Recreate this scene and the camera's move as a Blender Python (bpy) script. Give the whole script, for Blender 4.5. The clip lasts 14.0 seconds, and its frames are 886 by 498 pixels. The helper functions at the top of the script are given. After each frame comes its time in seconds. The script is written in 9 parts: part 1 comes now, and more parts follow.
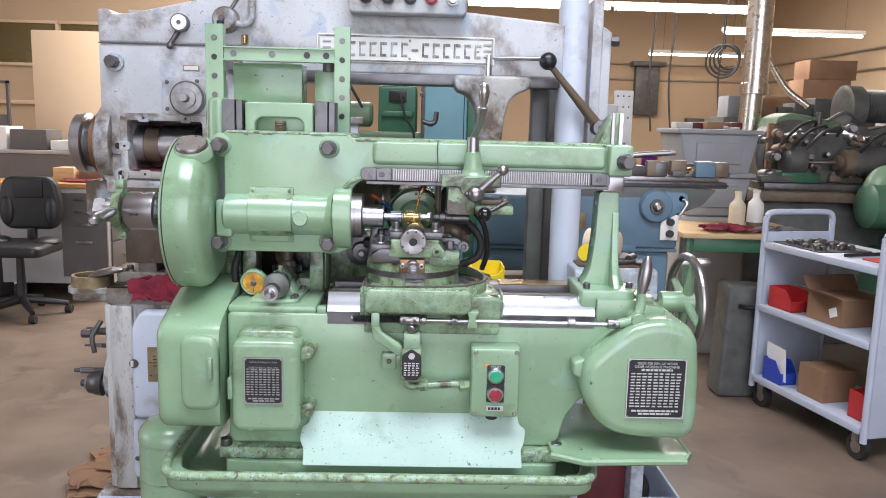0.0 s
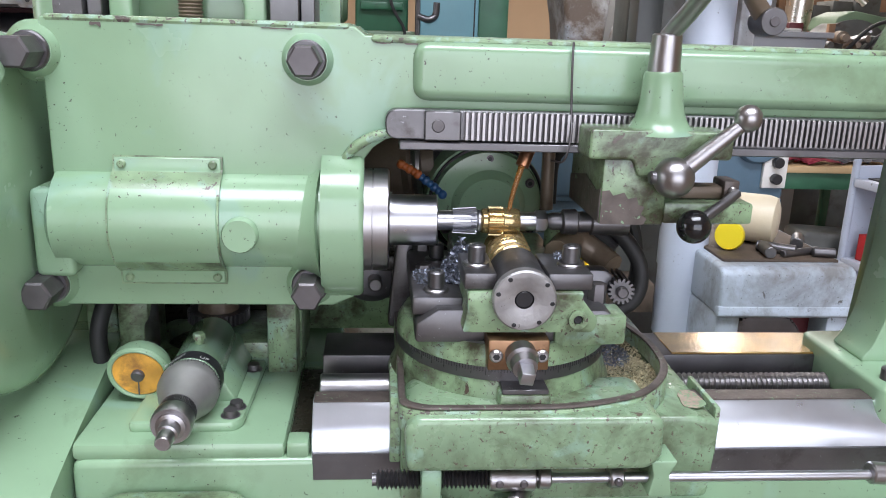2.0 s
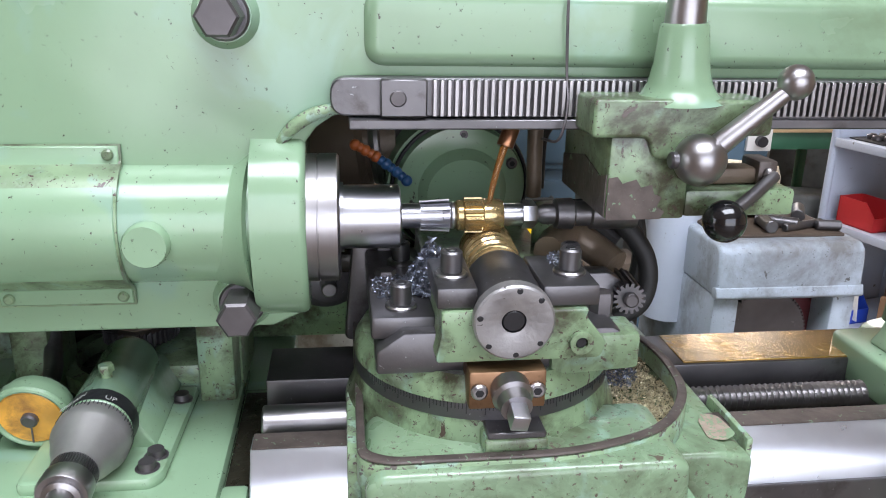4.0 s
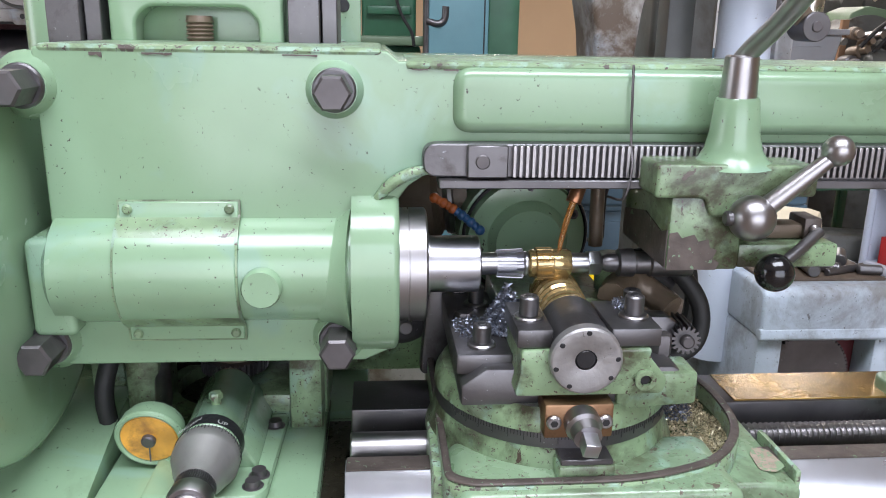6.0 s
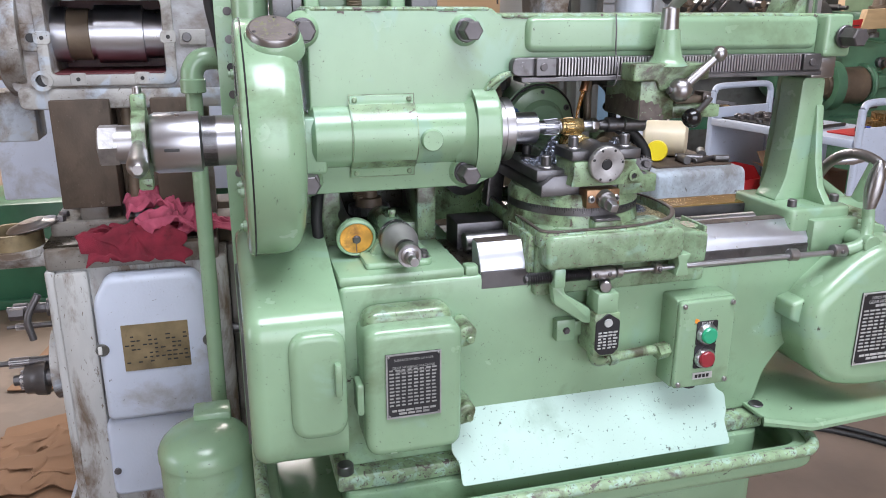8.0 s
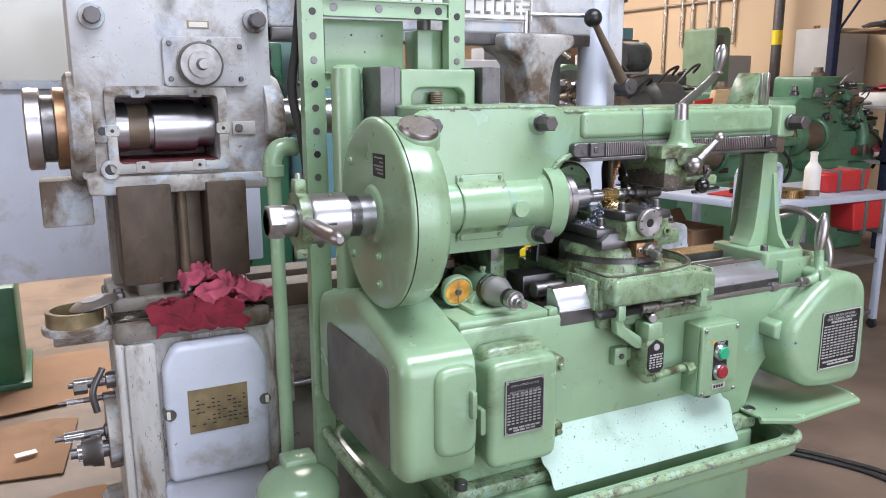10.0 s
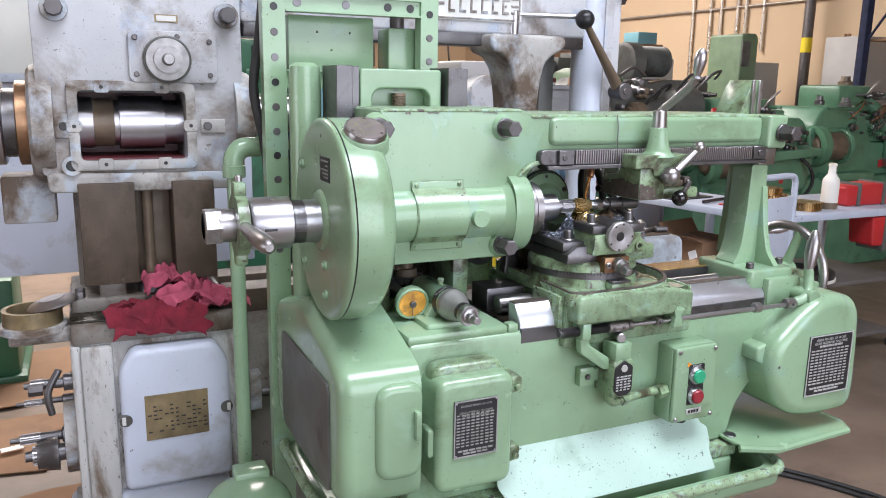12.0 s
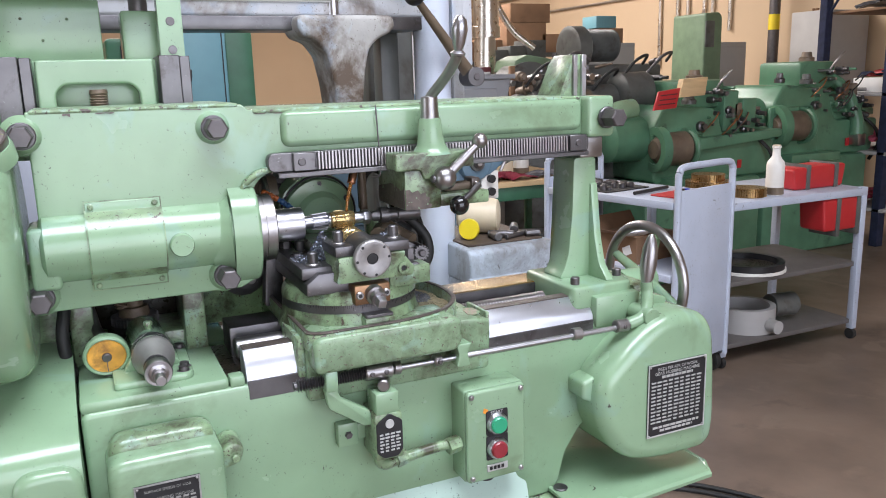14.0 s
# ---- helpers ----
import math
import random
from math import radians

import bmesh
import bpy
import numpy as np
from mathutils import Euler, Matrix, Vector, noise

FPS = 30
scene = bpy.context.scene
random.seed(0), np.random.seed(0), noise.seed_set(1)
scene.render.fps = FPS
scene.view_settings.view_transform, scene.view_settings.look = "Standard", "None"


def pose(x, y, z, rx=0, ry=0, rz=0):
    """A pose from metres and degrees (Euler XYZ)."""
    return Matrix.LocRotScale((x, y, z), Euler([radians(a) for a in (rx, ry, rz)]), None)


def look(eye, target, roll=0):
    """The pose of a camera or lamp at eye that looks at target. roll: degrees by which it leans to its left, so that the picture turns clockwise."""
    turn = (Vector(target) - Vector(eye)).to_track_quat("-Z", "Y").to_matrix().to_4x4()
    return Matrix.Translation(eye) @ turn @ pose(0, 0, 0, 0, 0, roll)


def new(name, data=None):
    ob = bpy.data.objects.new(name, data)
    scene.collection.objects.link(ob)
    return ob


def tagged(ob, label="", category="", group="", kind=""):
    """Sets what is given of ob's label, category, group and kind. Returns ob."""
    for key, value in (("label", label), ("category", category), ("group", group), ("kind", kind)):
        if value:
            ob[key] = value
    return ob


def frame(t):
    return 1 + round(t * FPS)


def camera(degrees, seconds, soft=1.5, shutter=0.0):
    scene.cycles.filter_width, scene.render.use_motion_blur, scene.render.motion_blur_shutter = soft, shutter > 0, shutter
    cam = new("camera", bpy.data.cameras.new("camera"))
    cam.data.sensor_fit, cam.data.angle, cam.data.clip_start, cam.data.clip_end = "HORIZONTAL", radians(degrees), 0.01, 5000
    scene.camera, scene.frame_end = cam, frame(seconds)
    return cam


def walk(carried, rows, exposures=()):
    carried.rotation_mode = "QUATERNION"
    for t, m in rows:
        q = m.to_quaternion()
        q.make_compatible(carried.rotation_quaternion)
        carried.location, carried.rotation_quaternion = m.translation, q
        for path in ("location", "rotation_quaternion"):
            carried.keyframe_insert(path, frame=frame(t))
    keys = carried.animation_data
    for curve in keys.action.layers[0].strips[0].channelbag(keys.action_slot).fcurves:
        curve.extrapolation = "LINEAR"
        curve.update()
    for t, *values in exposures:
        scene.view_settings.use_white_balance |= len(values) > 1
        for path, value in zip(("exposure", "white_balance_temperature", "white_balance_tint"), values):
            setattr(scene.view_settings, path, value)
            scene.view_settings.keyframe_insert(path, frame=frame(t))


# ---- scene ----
cam = camera(58.8, 14.0, soft=1.0)
PATH = [
    (0, (-0.003, -0.029, 1.4), (0.053, 1.946, 1.091), 1.5),
    (0.5, (-0.076, 0.206, 1.409), (-0.014, 2.177, 1.073), 1.5),
    (1, (-0.129, 0.459, 1.382), (-0.041, 2.416, 0.978), 1.8),
    (1.5, (-0.116, 0.73, 1.39), (0.013, 2.671, 0.924), 2.0),
    (2, (-0.147, 1.003, 1.375), (0.019, 2.923, 0.838), 1.9),
    (2.5, (-0.144, 1.146, 1.369), (0.059, 3.043, 0.768), 1.9),
    (4.8, (-0.128, 1.164, 1.362), (0.129, 3.04, 0.719), 1.1),
    (5, (-0.134, 1.166, 1.371), (0.135, 3.035, 0.712), 1.4),
    (5.5, (-0.134, 1.153, 1.375), (0.087, 3.044, 0.764), 1.2),
    (6, (-0.176, 1.094, 1.394), (-0.017, 3.013, 0.854), 1.0),
    (6.5, (-0.208, 0.996, 1.401), (-0.087, 2.927, 0.893), 0.9),
    (7, (-0.267, 0.867, 1.4), (-0.082, 2.782, 0.852), 0.7),
    (7.5, (-0.441, 0.724, 1.394), (-0.064, 2.604, 0.823), 0.6),
    (8, (-0.57, 0.584, 1.38), (-0.055, 2.424, 0.788), 0.1),
    (8.5, (-0.752, 0.486, 1.392), (-0.125, 2.293, 0.806), -0.4),
    (8.7, (-0.839, 0.484, 1.395), (-0.162, 2.278, 0.825), -0.5),
    (10.8, (-1.069, 0.474, 1.43), (-0.155, 2.214, 1.062), 0.2),
    (11, (-1.058, 0.477, 1.424), (-0.148, 2.218, 1.05), 0.4),
    (11.5, (-0.991, 0.499, 1.421), (-0.126, 2.258, 1.026), 0.8),
    (12, (-0.906, 0.492, 1.421), (-0.085, 2.269, 1.009), 1.0),
    (12.5, (-0.815, 0.468, 1.414), (-0.019, 2.256, 1.002), 0.7),
    (13, (-0.716, 0.511, 1.415), (0.071, 2.303, 1.005), 0.0),
    (13.5, (-0.549, 0.613, 1.415), (0.277, 2.388, 1.011), -0.7),
    (14, (-0.389, 0.589, 1.403), (0.426, 2.366, 0.981), -1.6),
]
walk(cam, [(t, look(eye, target, roll)) for t, eye, target, roll in PATH],
     exposures=[(0.0, -0.12, 6500, 16), (1.5, -0.12, 6500, 16), (5.0, -0.06, 6500, 16), (6.5, -0.12, 6500, 16), (7.5, -0.13, 6500, 16), (8.5, 0.06, 6500, 16), (11.5, 0.0, 6500, 16), (13.0, -0.02, 6500, 16), (14.0, -0.07, 6500, 16)])

FLOOR = -0.07

# ---- world and light ----
world = bpy.data.worlds.new("sky")
scene.world = world
world.use_nodes = True
wn = world.node_tree
sky = wn.nodes.new("ShaderNodeTexSky")
sky.sky_type, sky.sun_disc, sky.sun_elevation, sky.sun_rotation = "NISHITA", False, radians(48), radians(200)
wn.links.new(sky.outputs[0], wn.nodes["Background"].inputs[0])
wn.nodes["Background"].inputs[1].default_value = 0.12


def area_lamp(name, m, sx, sy, power, colour):
    d = bpy.data.lights.new(name, "AREA")
    d.shape, d.size, d.size_y, d.energy, d.color = "RECTANGLE", sx, sy, power, colour
    ob = new(name, d)
    ob.matrix_world = m
    return ob


# the open roll-up door behind the camera, then added side and overhead fill lamps
area_lamp("door_daylight", look((0.6, -4.0, 2.1), (0.3, 2.0, 1.2)), 5.6, 3.8, 232, (0.885, 0.95, 1.06))
# left fill lamp; the side opening behind it is added and unseen
area_lamp("left_side_fill", look((-7.9, 1.2, 1.8), (-0.5, 2.0, 1.1)), 3.0, 3.2, 95, (0.92, 0.96, 1.03))
# overhead fills are added to brighten tops and background; no skylight is known
area_lamp("overhead_fill_front", look((0.2, 0.3, 4.45), (0.2, 0.5, 0.0)), 3.2, 1.6, 248, (0.87, 0.95, 1.03))
area_lamp("overhead_fill_rear", look((0.9, 9.0, 4.45), (1.0, 8.8, 0.0)), 8.6, 3.0, 1180, (1.0, 0.95, 0.88))

# ---- materials ----


def srgb(r, g, b):
    return tuple(((c / 255 + 0.055) / 1.055) ** 2.4 if c > 10 else c / 3294 for c in (r, g, b)) + (1.0,)


def material(name, base, rough=0.5, metal=0.0, vary=0.12, scale=9.0, bump=0.05, fine=180.0, chips=None, chip_amount=0.0,
             second=None, second_amount=0.0, coat=0.0, spec=0.5, stretch=(1, 1, 1), dirt=None, dirt_amount=0.0, chip_scale=210.0):
    """A painted, metal or plain surface: tone at two scales, fine relief, chips and stains with shapes of their own."""
    m = bpy.data.materials.new(name)
    m.use_nodes = True
    nt = m.node_tree
    b = nt.nodes["Principled BSDF"]
    tc = nt.nodes.new("ShaderNodeTexCoord")
    mp = nt.nodes.new("ShaderNodeMapping")
    mp.inputs["Scale"].default_value = stretch
    nt.links.new(tc.outputs["Object"], mp.inputs[0])

    def tex(sc, detail=4.0, dist=0.0, grit=0.5):
        n = nt.nodes.new("ShaderNodeTexNoise")
        n.inputs["Roughness"].default_value = grit
        n.inputs["Scale"].default_value, n.inputs["Detail"].default_value, n.inputs["Distortion"].default_value = sc, detail, dist
        nt.links.new(mp.outputs[0], n.inputs["Vector"])
        return n.outputs["Fac"]

    def ramp(fac, lo, hi):
        r = nt.nodes.new("ShaderNodeMapRange")
        r.inputs["From Min"].default_value, r.inputs["From Max"].default_value = lo, hi
        nt.links.new(fac, r.inputs["Value"])
        return r.outputs[0]

    def mix(a, c, fac):
        x = nt.nodes.new("ShaderNodeMix")
        x.data_type = "RGBA"
        for sock, v in ((x.inputs["Factor"], fac), (x.inputs["A"], a), (x.inputs["B"], c)):
            if isinstance(v, tuple) or isinstance(v, float):
                sock.default_value = v
            else:
                nt.links.new(v, sock)
        return x.outputs["Result"]

    dark = tuple(c * (1 - vary) for c in base[:3]) + (1.0,)
    light = tuple(min(1.0, c * (1 + vary)) for c in base[:3]) + (1.0,)
    col = mix(dark, light, ramp(tex(scale), 0.3, 0.7))
    rgh = None
    if second:
        k = ramp(tex(scale * 1.7, 5.0, 0.6), 0.66 - 0.35 * second_amount, 0.72 - 0.3 * second_amount)
        col = mix(col, second, k)
    if dirt:
        k = ramp(tex(scale * 0.8, 10.0, 0.3, 0.66), 0.66 - 0.2 * dirt_amount, 0.82 - 0.2 * dirt_amount)
        col = mix(col, dirt, k)
    if chips:
        def both(a, c, op):
            x = nt.nodes.new("ShaderNodeMath")
            x.operation = op
            nt.links.new(a, x.inputs[0]), nt.links.new(c, x.inputs[1])
            return x.outputs[0]

        zone = ramp(tex(chip_scale * 0.05, 4.0), 0.62 - 0.3 * chip_amount, 0.70 - 0.3 * chip_amount)
        small = ramp(tex(chip_scale, 4.0, 0.4, 0.6), 0.74 - 0.1 * chip_amount, 0.755 - 0.1 * chip_amount)
        large = ramp(tex(chip_scale * 0.17, 9.0, 0.5, 0.7), 0.735 - 0.1 * chip_amount, 0.745 - 0.1 * chip_amount)
        k = both(both(small, zone, "MULTIPLY"), large, "MAXIMUM")
        col = mix(col, chips, k)
        rgh = k
    nt.links.new(col, b.inputs["Base Color"])
    r = nt.nodes.new("ShaderNodeMapRange")
    r.inputs["To Min"].default_value, r.inputs["To Max"].default_value = max(0.02, rough - 0.08), min(1.0, rough + 0.1)
    nt.links.new(tex(scale * 3), r.inputs["Value"])
    nt.links.new(r.outputs[0], b.inputs["Roughness"])
    b.inputs["Metallic"].default_value = metal
    b.inputs["Coat Weight"].default_value = coat
    b.inputs["Coat Roughness"].default_value = 0.15
    b.inputs["Specular IOR Level"].default_value = spec
    if bump:
        bp = nt.nodes.new("ShaderNodeBump")
        bp.inputs["Strength"].default_value, bp.inputs["Distance"].default_value = min(1.0, bump * 4), 0.002
        nt.links.new(tex(fine, 3.0), bp.inputs["Height"])
        if rgh is not None:
            b2 = nt.nodes.new("ShaderNodeBump")
            b2.invert = True
            b2.inputs["Strength"].default_value, b2.inputs["Distance"].default_value = 0.5, 0.0015
            nt.links.new(rgh, b2.inputs["Height"])
            nt.links.new(bp.outputs[0], b2.inputs["Normal"])
            bp = b2
        nt.links.new(bp.outputs[0], b.inputs["Normal"])
    return m


STEEL_DARK = srgb(70, 66, 66)
GREEN = material("green_enamel", (0.240, 0.372, 0.232, 1), 0.23, vary=0.12, scale=5, bump=0.02, fine=60, chips=(0.075, 0.075, 0.060, 1), chip_amount=0.64, chip_scale=270.0,
                 second=(0.245, 0.385, 0.275, 1), second_amount=0.16, coat=0.42, dirt=(0.150, 0.210, 0.118, 1), dirt_amount=0.40)
GREEN_WORN = material("worn_green_enamel", (0.205, 0.300, 0.170, 1), 0.30, vary=0.25, scale=26, bump=0.06, fine=120, chips=(0.075, 0.052, 0.040, 1), chip_amount=1.15, chip_scale=300.0,
                      second=(0.22, 0.335, 0.235, 1), second_amount=0.25, dirt=(0.055, 0.058, 0.030, 1), dirt_amount=0.95, coat=0.35)
GREEN_CHIP = material("chipped_green_enamel", (0.205, 0.305, 0.185, 1), 0.27, vary=0.16, scale=14, bump=0.04, fine=90, chips=(0.12, 0.10, 0.075, 1), chip_amount=1.12, chip_scale=260.0,
                      second=(0.25, 0.385, 0.275, 1), second_amount=0.2, dirt=(0.085, 0.100, 0.055, 1), dirt_amount=0.86, coat=0.3)
GREEN_EDGE = material("rubbed_green_edge", (0.25, 0.36, 0.21, 1), 0.36, vary=0.2, scale=38, bump=0.05, chips=(0.11, 0.09, 0.08, 1), chip_amount=1.35, chip_scale=230.0,
                      second=(0.32, 0.47, 0.36, 1), second_amount=0.4, dirt=(0.10, 0.09, 0.075, 1), dirt_amount=0.6)
MINT = material("mint_enamel", (0.41, 0.56, 0.49, 1), 0.33, vary=0.07, scale=6, bump=0.02, fine=50, chips=(0.09, 0.12, 0.10, 1), chip_amount=0.85, chip_scale=190.0, dirt=(0.27, 0.38, 0.31, 1), dirt_amount=0.35, coat=0.2)
GREEN_DARK = material("dark_green_enamel", (0.035, 0.13, 0.07, 1), 0.35, vary=0.25, scale=6, bump=0.03, chips=(0.03, 0.03, 0.03, 1), chip_amount=0.2, dirt=(0.02, 0.025, 0.02, 1), dirt_amount=0.3)
MACHINE_GREEN = material("mid_green_machine_enamel", (0.085, 0.20, 0.12, 1), 0.33, vary=0.18, scale=7, bump=0.03, chips=(0.04, 0.045, 0.04, 1), chip_amount=0.5, chip_scale=120.0, dirt=(0.03, 0.06, 0.04, 1), dirt_amount=0.35)
GREEN_MID = material("sage_green_enamel", (0.13, 0.20, 0.12, 1), 0.45, vary=0.15, scale=8, chips=(0.05, 0.05, 0.04, 1), chip_amount=0.2)
TEAL = material("teal_enamel", (0.14, 0.31, 0.36, 1), 0.42, vary=0.1, scale=5)
GREY = material("blue_grey_machine_paint", (0.46, 0.47, 0.495, 1), 0.42, vary=0.12, scale=6, bump=0.04, fine=70, chips=(0.20, 0.18, 0.16, 1), chip_amount=0.9, chip_scale=200.0,
                second=(0.37, 0.42, 0.50, 1), second_amount=0.3, dirt=(0.165, 0.125, 0.095, 1), dirt_amount=0.92)
GREY_DIRTY = material("grimy_grey_paint", (0.40, 0.39, 0.375, 1), 0.5, vary=0.2, scale=9, bump=0.06, chips=(0.12, 0.10, 0.08, 1), chip_amount=0.8, chip_scale=190.0,
                      second=(0.42, 0.47, 0.53, 1), second_amount=0.4, dirt=(0.105, 0.072, 0.050, 1), dirt_amount=1.12)
GREY_BLUE = material("pale_blue_cover_paint", (0.50, 0.545, 0.64, 1), 0.4, vary=0.07, scale=5, chips=(0.16, 0.15, 0.14, 1), chip_amount=0.5, dirt=(0.30, 0.28, 0.26, 1), dirt_amount=0.5)
BLUE = material("blue_grinder_paint", (0.10, 0.17, 0.23, 1), 0.45, vary=0.15, scale=6, chips=(0.06, 0.06, 0.06, 1), chip_amount=0.15)
IRON_GREY = material("dark_grey_machine_paint", (0.095, 0.098, 0.092, 1), 0.4, vary=0.25, scale=9, bump=0.03, chips=(0.20, 0.18, 0.15, 1), chip_amount=0.4, chip_scale=90.0, dirt=(0.045, 0.035, 0.026, 1), dirt_amount=0.6)
STEEL = material("bright_ground_steel", (0.50, 0.50, 0.53, 1), 0.3, 1.0, vary=0.05, scale=14, bump=0.006, fine=300, stretch=(1, 1, 1))
STEEL_SATIN = material("satin_steel", (0.38, 0.365, 0.37, 1), 0.34, 1.0, vary=0.12, scale=18, bump=0.012, fine=250, dirt=(0.22, 0.19, 0.17, 1), dirt_amount=0.25)
STEEL_WORN = material("oily_dark_steel", (0.15, 0.145, 0.15, 1), 0.36, 0.85, vary=0.2, scale=16, bump=0.014, fine=300, dirt=(0.055, 0.045, 0.038, 1), dirt_amount=0.45, chips=(0.34, 0.34, 0.36, 1), chip_amount=0.5, chip_scale=260.0)
DIAL_STEEL = material("dull_bright_dial_steel", (0.33, 0.32, 0.31, 1), 0.38, 0.6, vary=0.12, scale=40, bump=0.01, fine=300, dirt=(0.22, 0.20, 0.18, 1), dirt_amount=0.3)
BOLT = material("blackened_bolt_steel", (0.125, 0.115, 0.118, 1), 0.42, 0.7, vary=0.15, scale=40, bump=0.02)
WAY = material("scraped_way_steel", (0.62, 0.64, 0.69, 1), 0.3, 0.85, vary=0.06, scale=25, bump=0.006, fine=400, chips=(0.25, 0.23, 0.21, 1), chip_amount=0.05)
RUSTY = material("oil_stained_cast_iron", (0.16, 0.12, 0.085, 1), 0.42, 0.2, vary=0.3, scale=10, bump=0.08, dirt=(0.09, 0.06, 0.035, 1), dirt_amount=0.4)
GUIDE_IRON = material("brown_stained_guide_iron", (0.088, 0.064, 0.047, 1), 0.55, 0.0, spec=0.35, vary=0.3, scale=11, bump=0.06, stretch=(1.2, 1.2, 0.8), chips=(0.14, 0.115, 0.09, 1), chip_amount=0.7, chip_scale=200.0, dirt=(0.042, 0.030, 0.020, 1), dirt_amount=0.7)
BRONZE = material("bronze_block", (0.30, 0.175, 0.10, 1), 0.38, 0.9, vary=0.2, scale=30, dirt=(0.12, 0.07, 0.04, 1), dirt_amount=0.3)
BRASS = material("oiled_brass", (0.42, 0.28, 0.13, 1), 0.28, 1.0, vary=0.15, scale=40)
OIL_GOLD = material("oil_wet_gold_steel", (0.50, 0.37, 0.17, 1), 0.16, 0.75, vary=0.15, scale=50, coat=0.6)
AMBER_OIL = material("amber_oil_on_iron", (0.36, 0.22, 0.055, 1), 0.20, 0.55, vary=0.3, scale=35, coat=0.4, dirt=(0.12, 0.07, 0.02, 1), dirt_amount=0.5)
COPPER = material("copper_tube", (0.40, 0.19, 0.10, 1), 0.35, 0.9, vary=0.2, scale=40)
BLACK = material("black_plastic", (0.015, 0.015, 0.017, 1), 0.35, vary=0.2, scale=20)
KNOB_BLACK = material("polished_black_knob", (0.006, 0.006, 0.007, 1), 0.12, vary=0.1, scale=30, bump=0, coat=0.4)
RUBBER = material("black_rubber", (0.018, 0.018, 0.018, 1), 0.6, vary=0.2, scale=20)
LEATHER = material("black_leatherette", (0.018, 0.018, 0.019, 1), 0.42, vary=0.2, scale=12, bump=0.1, fine=120)
GAUGE = material("amber_gauge_face", (0.75, 0.36, 0.055, 1), 0.35, vary=0.25, scale=30, dirt=(0.28, 0.12, 0.035, 1), dirt_amount=0.9, coat=0.5)
PLATE_BLACK = material("black_data_plate", (0.016, 0.016, 0.018, 1), 0.42, 0.1, vary=0.2, scale=30)
PLATE_SILVER = material("silver_print", (0.55, 0.56, 0.55, 1), 0.35, 0.4, vary=0.1, scale=40)
PLATE_BROWN = material("tarnished_brass_plate", (0.22, 0.17, 0.095, 1), 0.42, 0.5, vary=0.3, scale=25, dirt=(0.09, 0.07, 0.05, 1), dirt_amount=0.4)
CAST_NAME = material("pale_raised_casting", (0.62, 0.62, 0.60, 1), 0.5, vary=0.1, scale=15, dirt=(0.25, 0.22, 0.18, 1), dirt_amount=0.2)
RED_RAG = material("red_shop_rag", (0.17, 0.012, 0.026, 1), 0.95, vary=0.35, scale=25, bump=0.2, fine=500, dirt=(0.09, 0.01, 0.015, 1), dirt_amount=0.35)
PINK_RAG = material("pink_shop_rag", (0.40, 0.075, 0.125, 1), 0.95, vary=0.3, scale=25, bump=0.2, fine=500, dirt=(0.20, 0.03, 0.05, 1), dirt_amount=0.3)
GREY_RAG = material("grey_shop_rag", (0.10, 0.10, 0.11, 1), 0.9, vary=0.3, scale=25, bump=0.2, fine=500)
CARDBOARD = material("brown_cardboard", (0.25, 0.142, 0.080, 1), 0.85, vary=0.15, scale=4, bump=0.06, dirt=(0.16, 0.09, 0.05, 1), dirt_amount=0.3)
PAPER = material("white_paper", (0.75, 0.74, 0.72, 1), 0.8, vary=0.05, scale=6)
CONCRETE = material("worn_brown_concrete", (0.17, 0.125, 0.095, 1), 0.42, vary=0.28, scale=2.4, bump=0.04, fine=40, second=(0.20, 0.15, 0.115, 1), second_amount=0.3,
                    dirt=(0.07, 0.05, 0.04, 1), dirt_amount=0.3)
WALL = material("tan_painted_wall", (0.50, 0.372, 0.245, 1), 0.75, vary=0.05, scale=0.7, bump=0.04, fine=30, dirt=(0.42, 0.30, 0.19, 1), dirt_amount=0.1)
CEILING = material("pale_ceiling", (0.55, 0.50, 0.44, 1), 0.8, vary=0.05, scale=1)
CREAM = material("cream_partition", (0.66, 0.50, 0.34, 1), 0.7, vary=0.04, scale=1)
CART = material("light_grey_cart_enamel", (0.43, 0.475, 0.57, 1), 0.42, vary=0.06, scale=6, chips=(0.15, 0.14, 0.13, 1), chip_amount=0.8)
DESK = material("grey_desk_steel", (0.36, 0.35, 0.34, 1), 0.5, vary=0.06, scale=5)
DESK_DARK = material("dark_grey_drawer_steel", (0.11, 0.10, 0.095, 1), 0.5, vary=0.1, scale=5)
WOOD = material("orange_varnished_wood", (0.52, 0.25, 0.08, 1), 0.4, vary=0.2, scale=4, stretch=(1, 8, 8))
PLYWOOD = material("pale_plywood", (0.55, 0.38, 0.20, 1), 0.6, vary=0.15, scale=5, stretch=(1, 8, 8))
RED = material("red_plastic", (0.44, 0.022, 0.025, 1), 0.4, vary=0.1, scale=10)
BLUE_PLASTIC = material("blue_plastic", (0.02, 0.06, 0.42, 1), 0.4, vary=0.1, scale=10)
YELLOW = material("yellow_plastic", (0.78, 0.60, 0.02, 1), 0.4, vary=0.06, scale=10)
WHITE = material("white_plastic", (0.72, 0.70, 0.66, 1), 0.45, vary=0.05, scale=10)
CLOUDY = material("cloudy_cream_plastic", (0.62, 0.53, 0.38, 1), 0.4, vary=0.08, scale=10)
TOTE_PALE = material("pale_dirty_grey_paint", (0.46, 0.45, 0.43, 1), 0.6, vary=0.15, scale=12, dirt=(0.25, 0.22, 0.19, 1), dirt_amount=0.4)
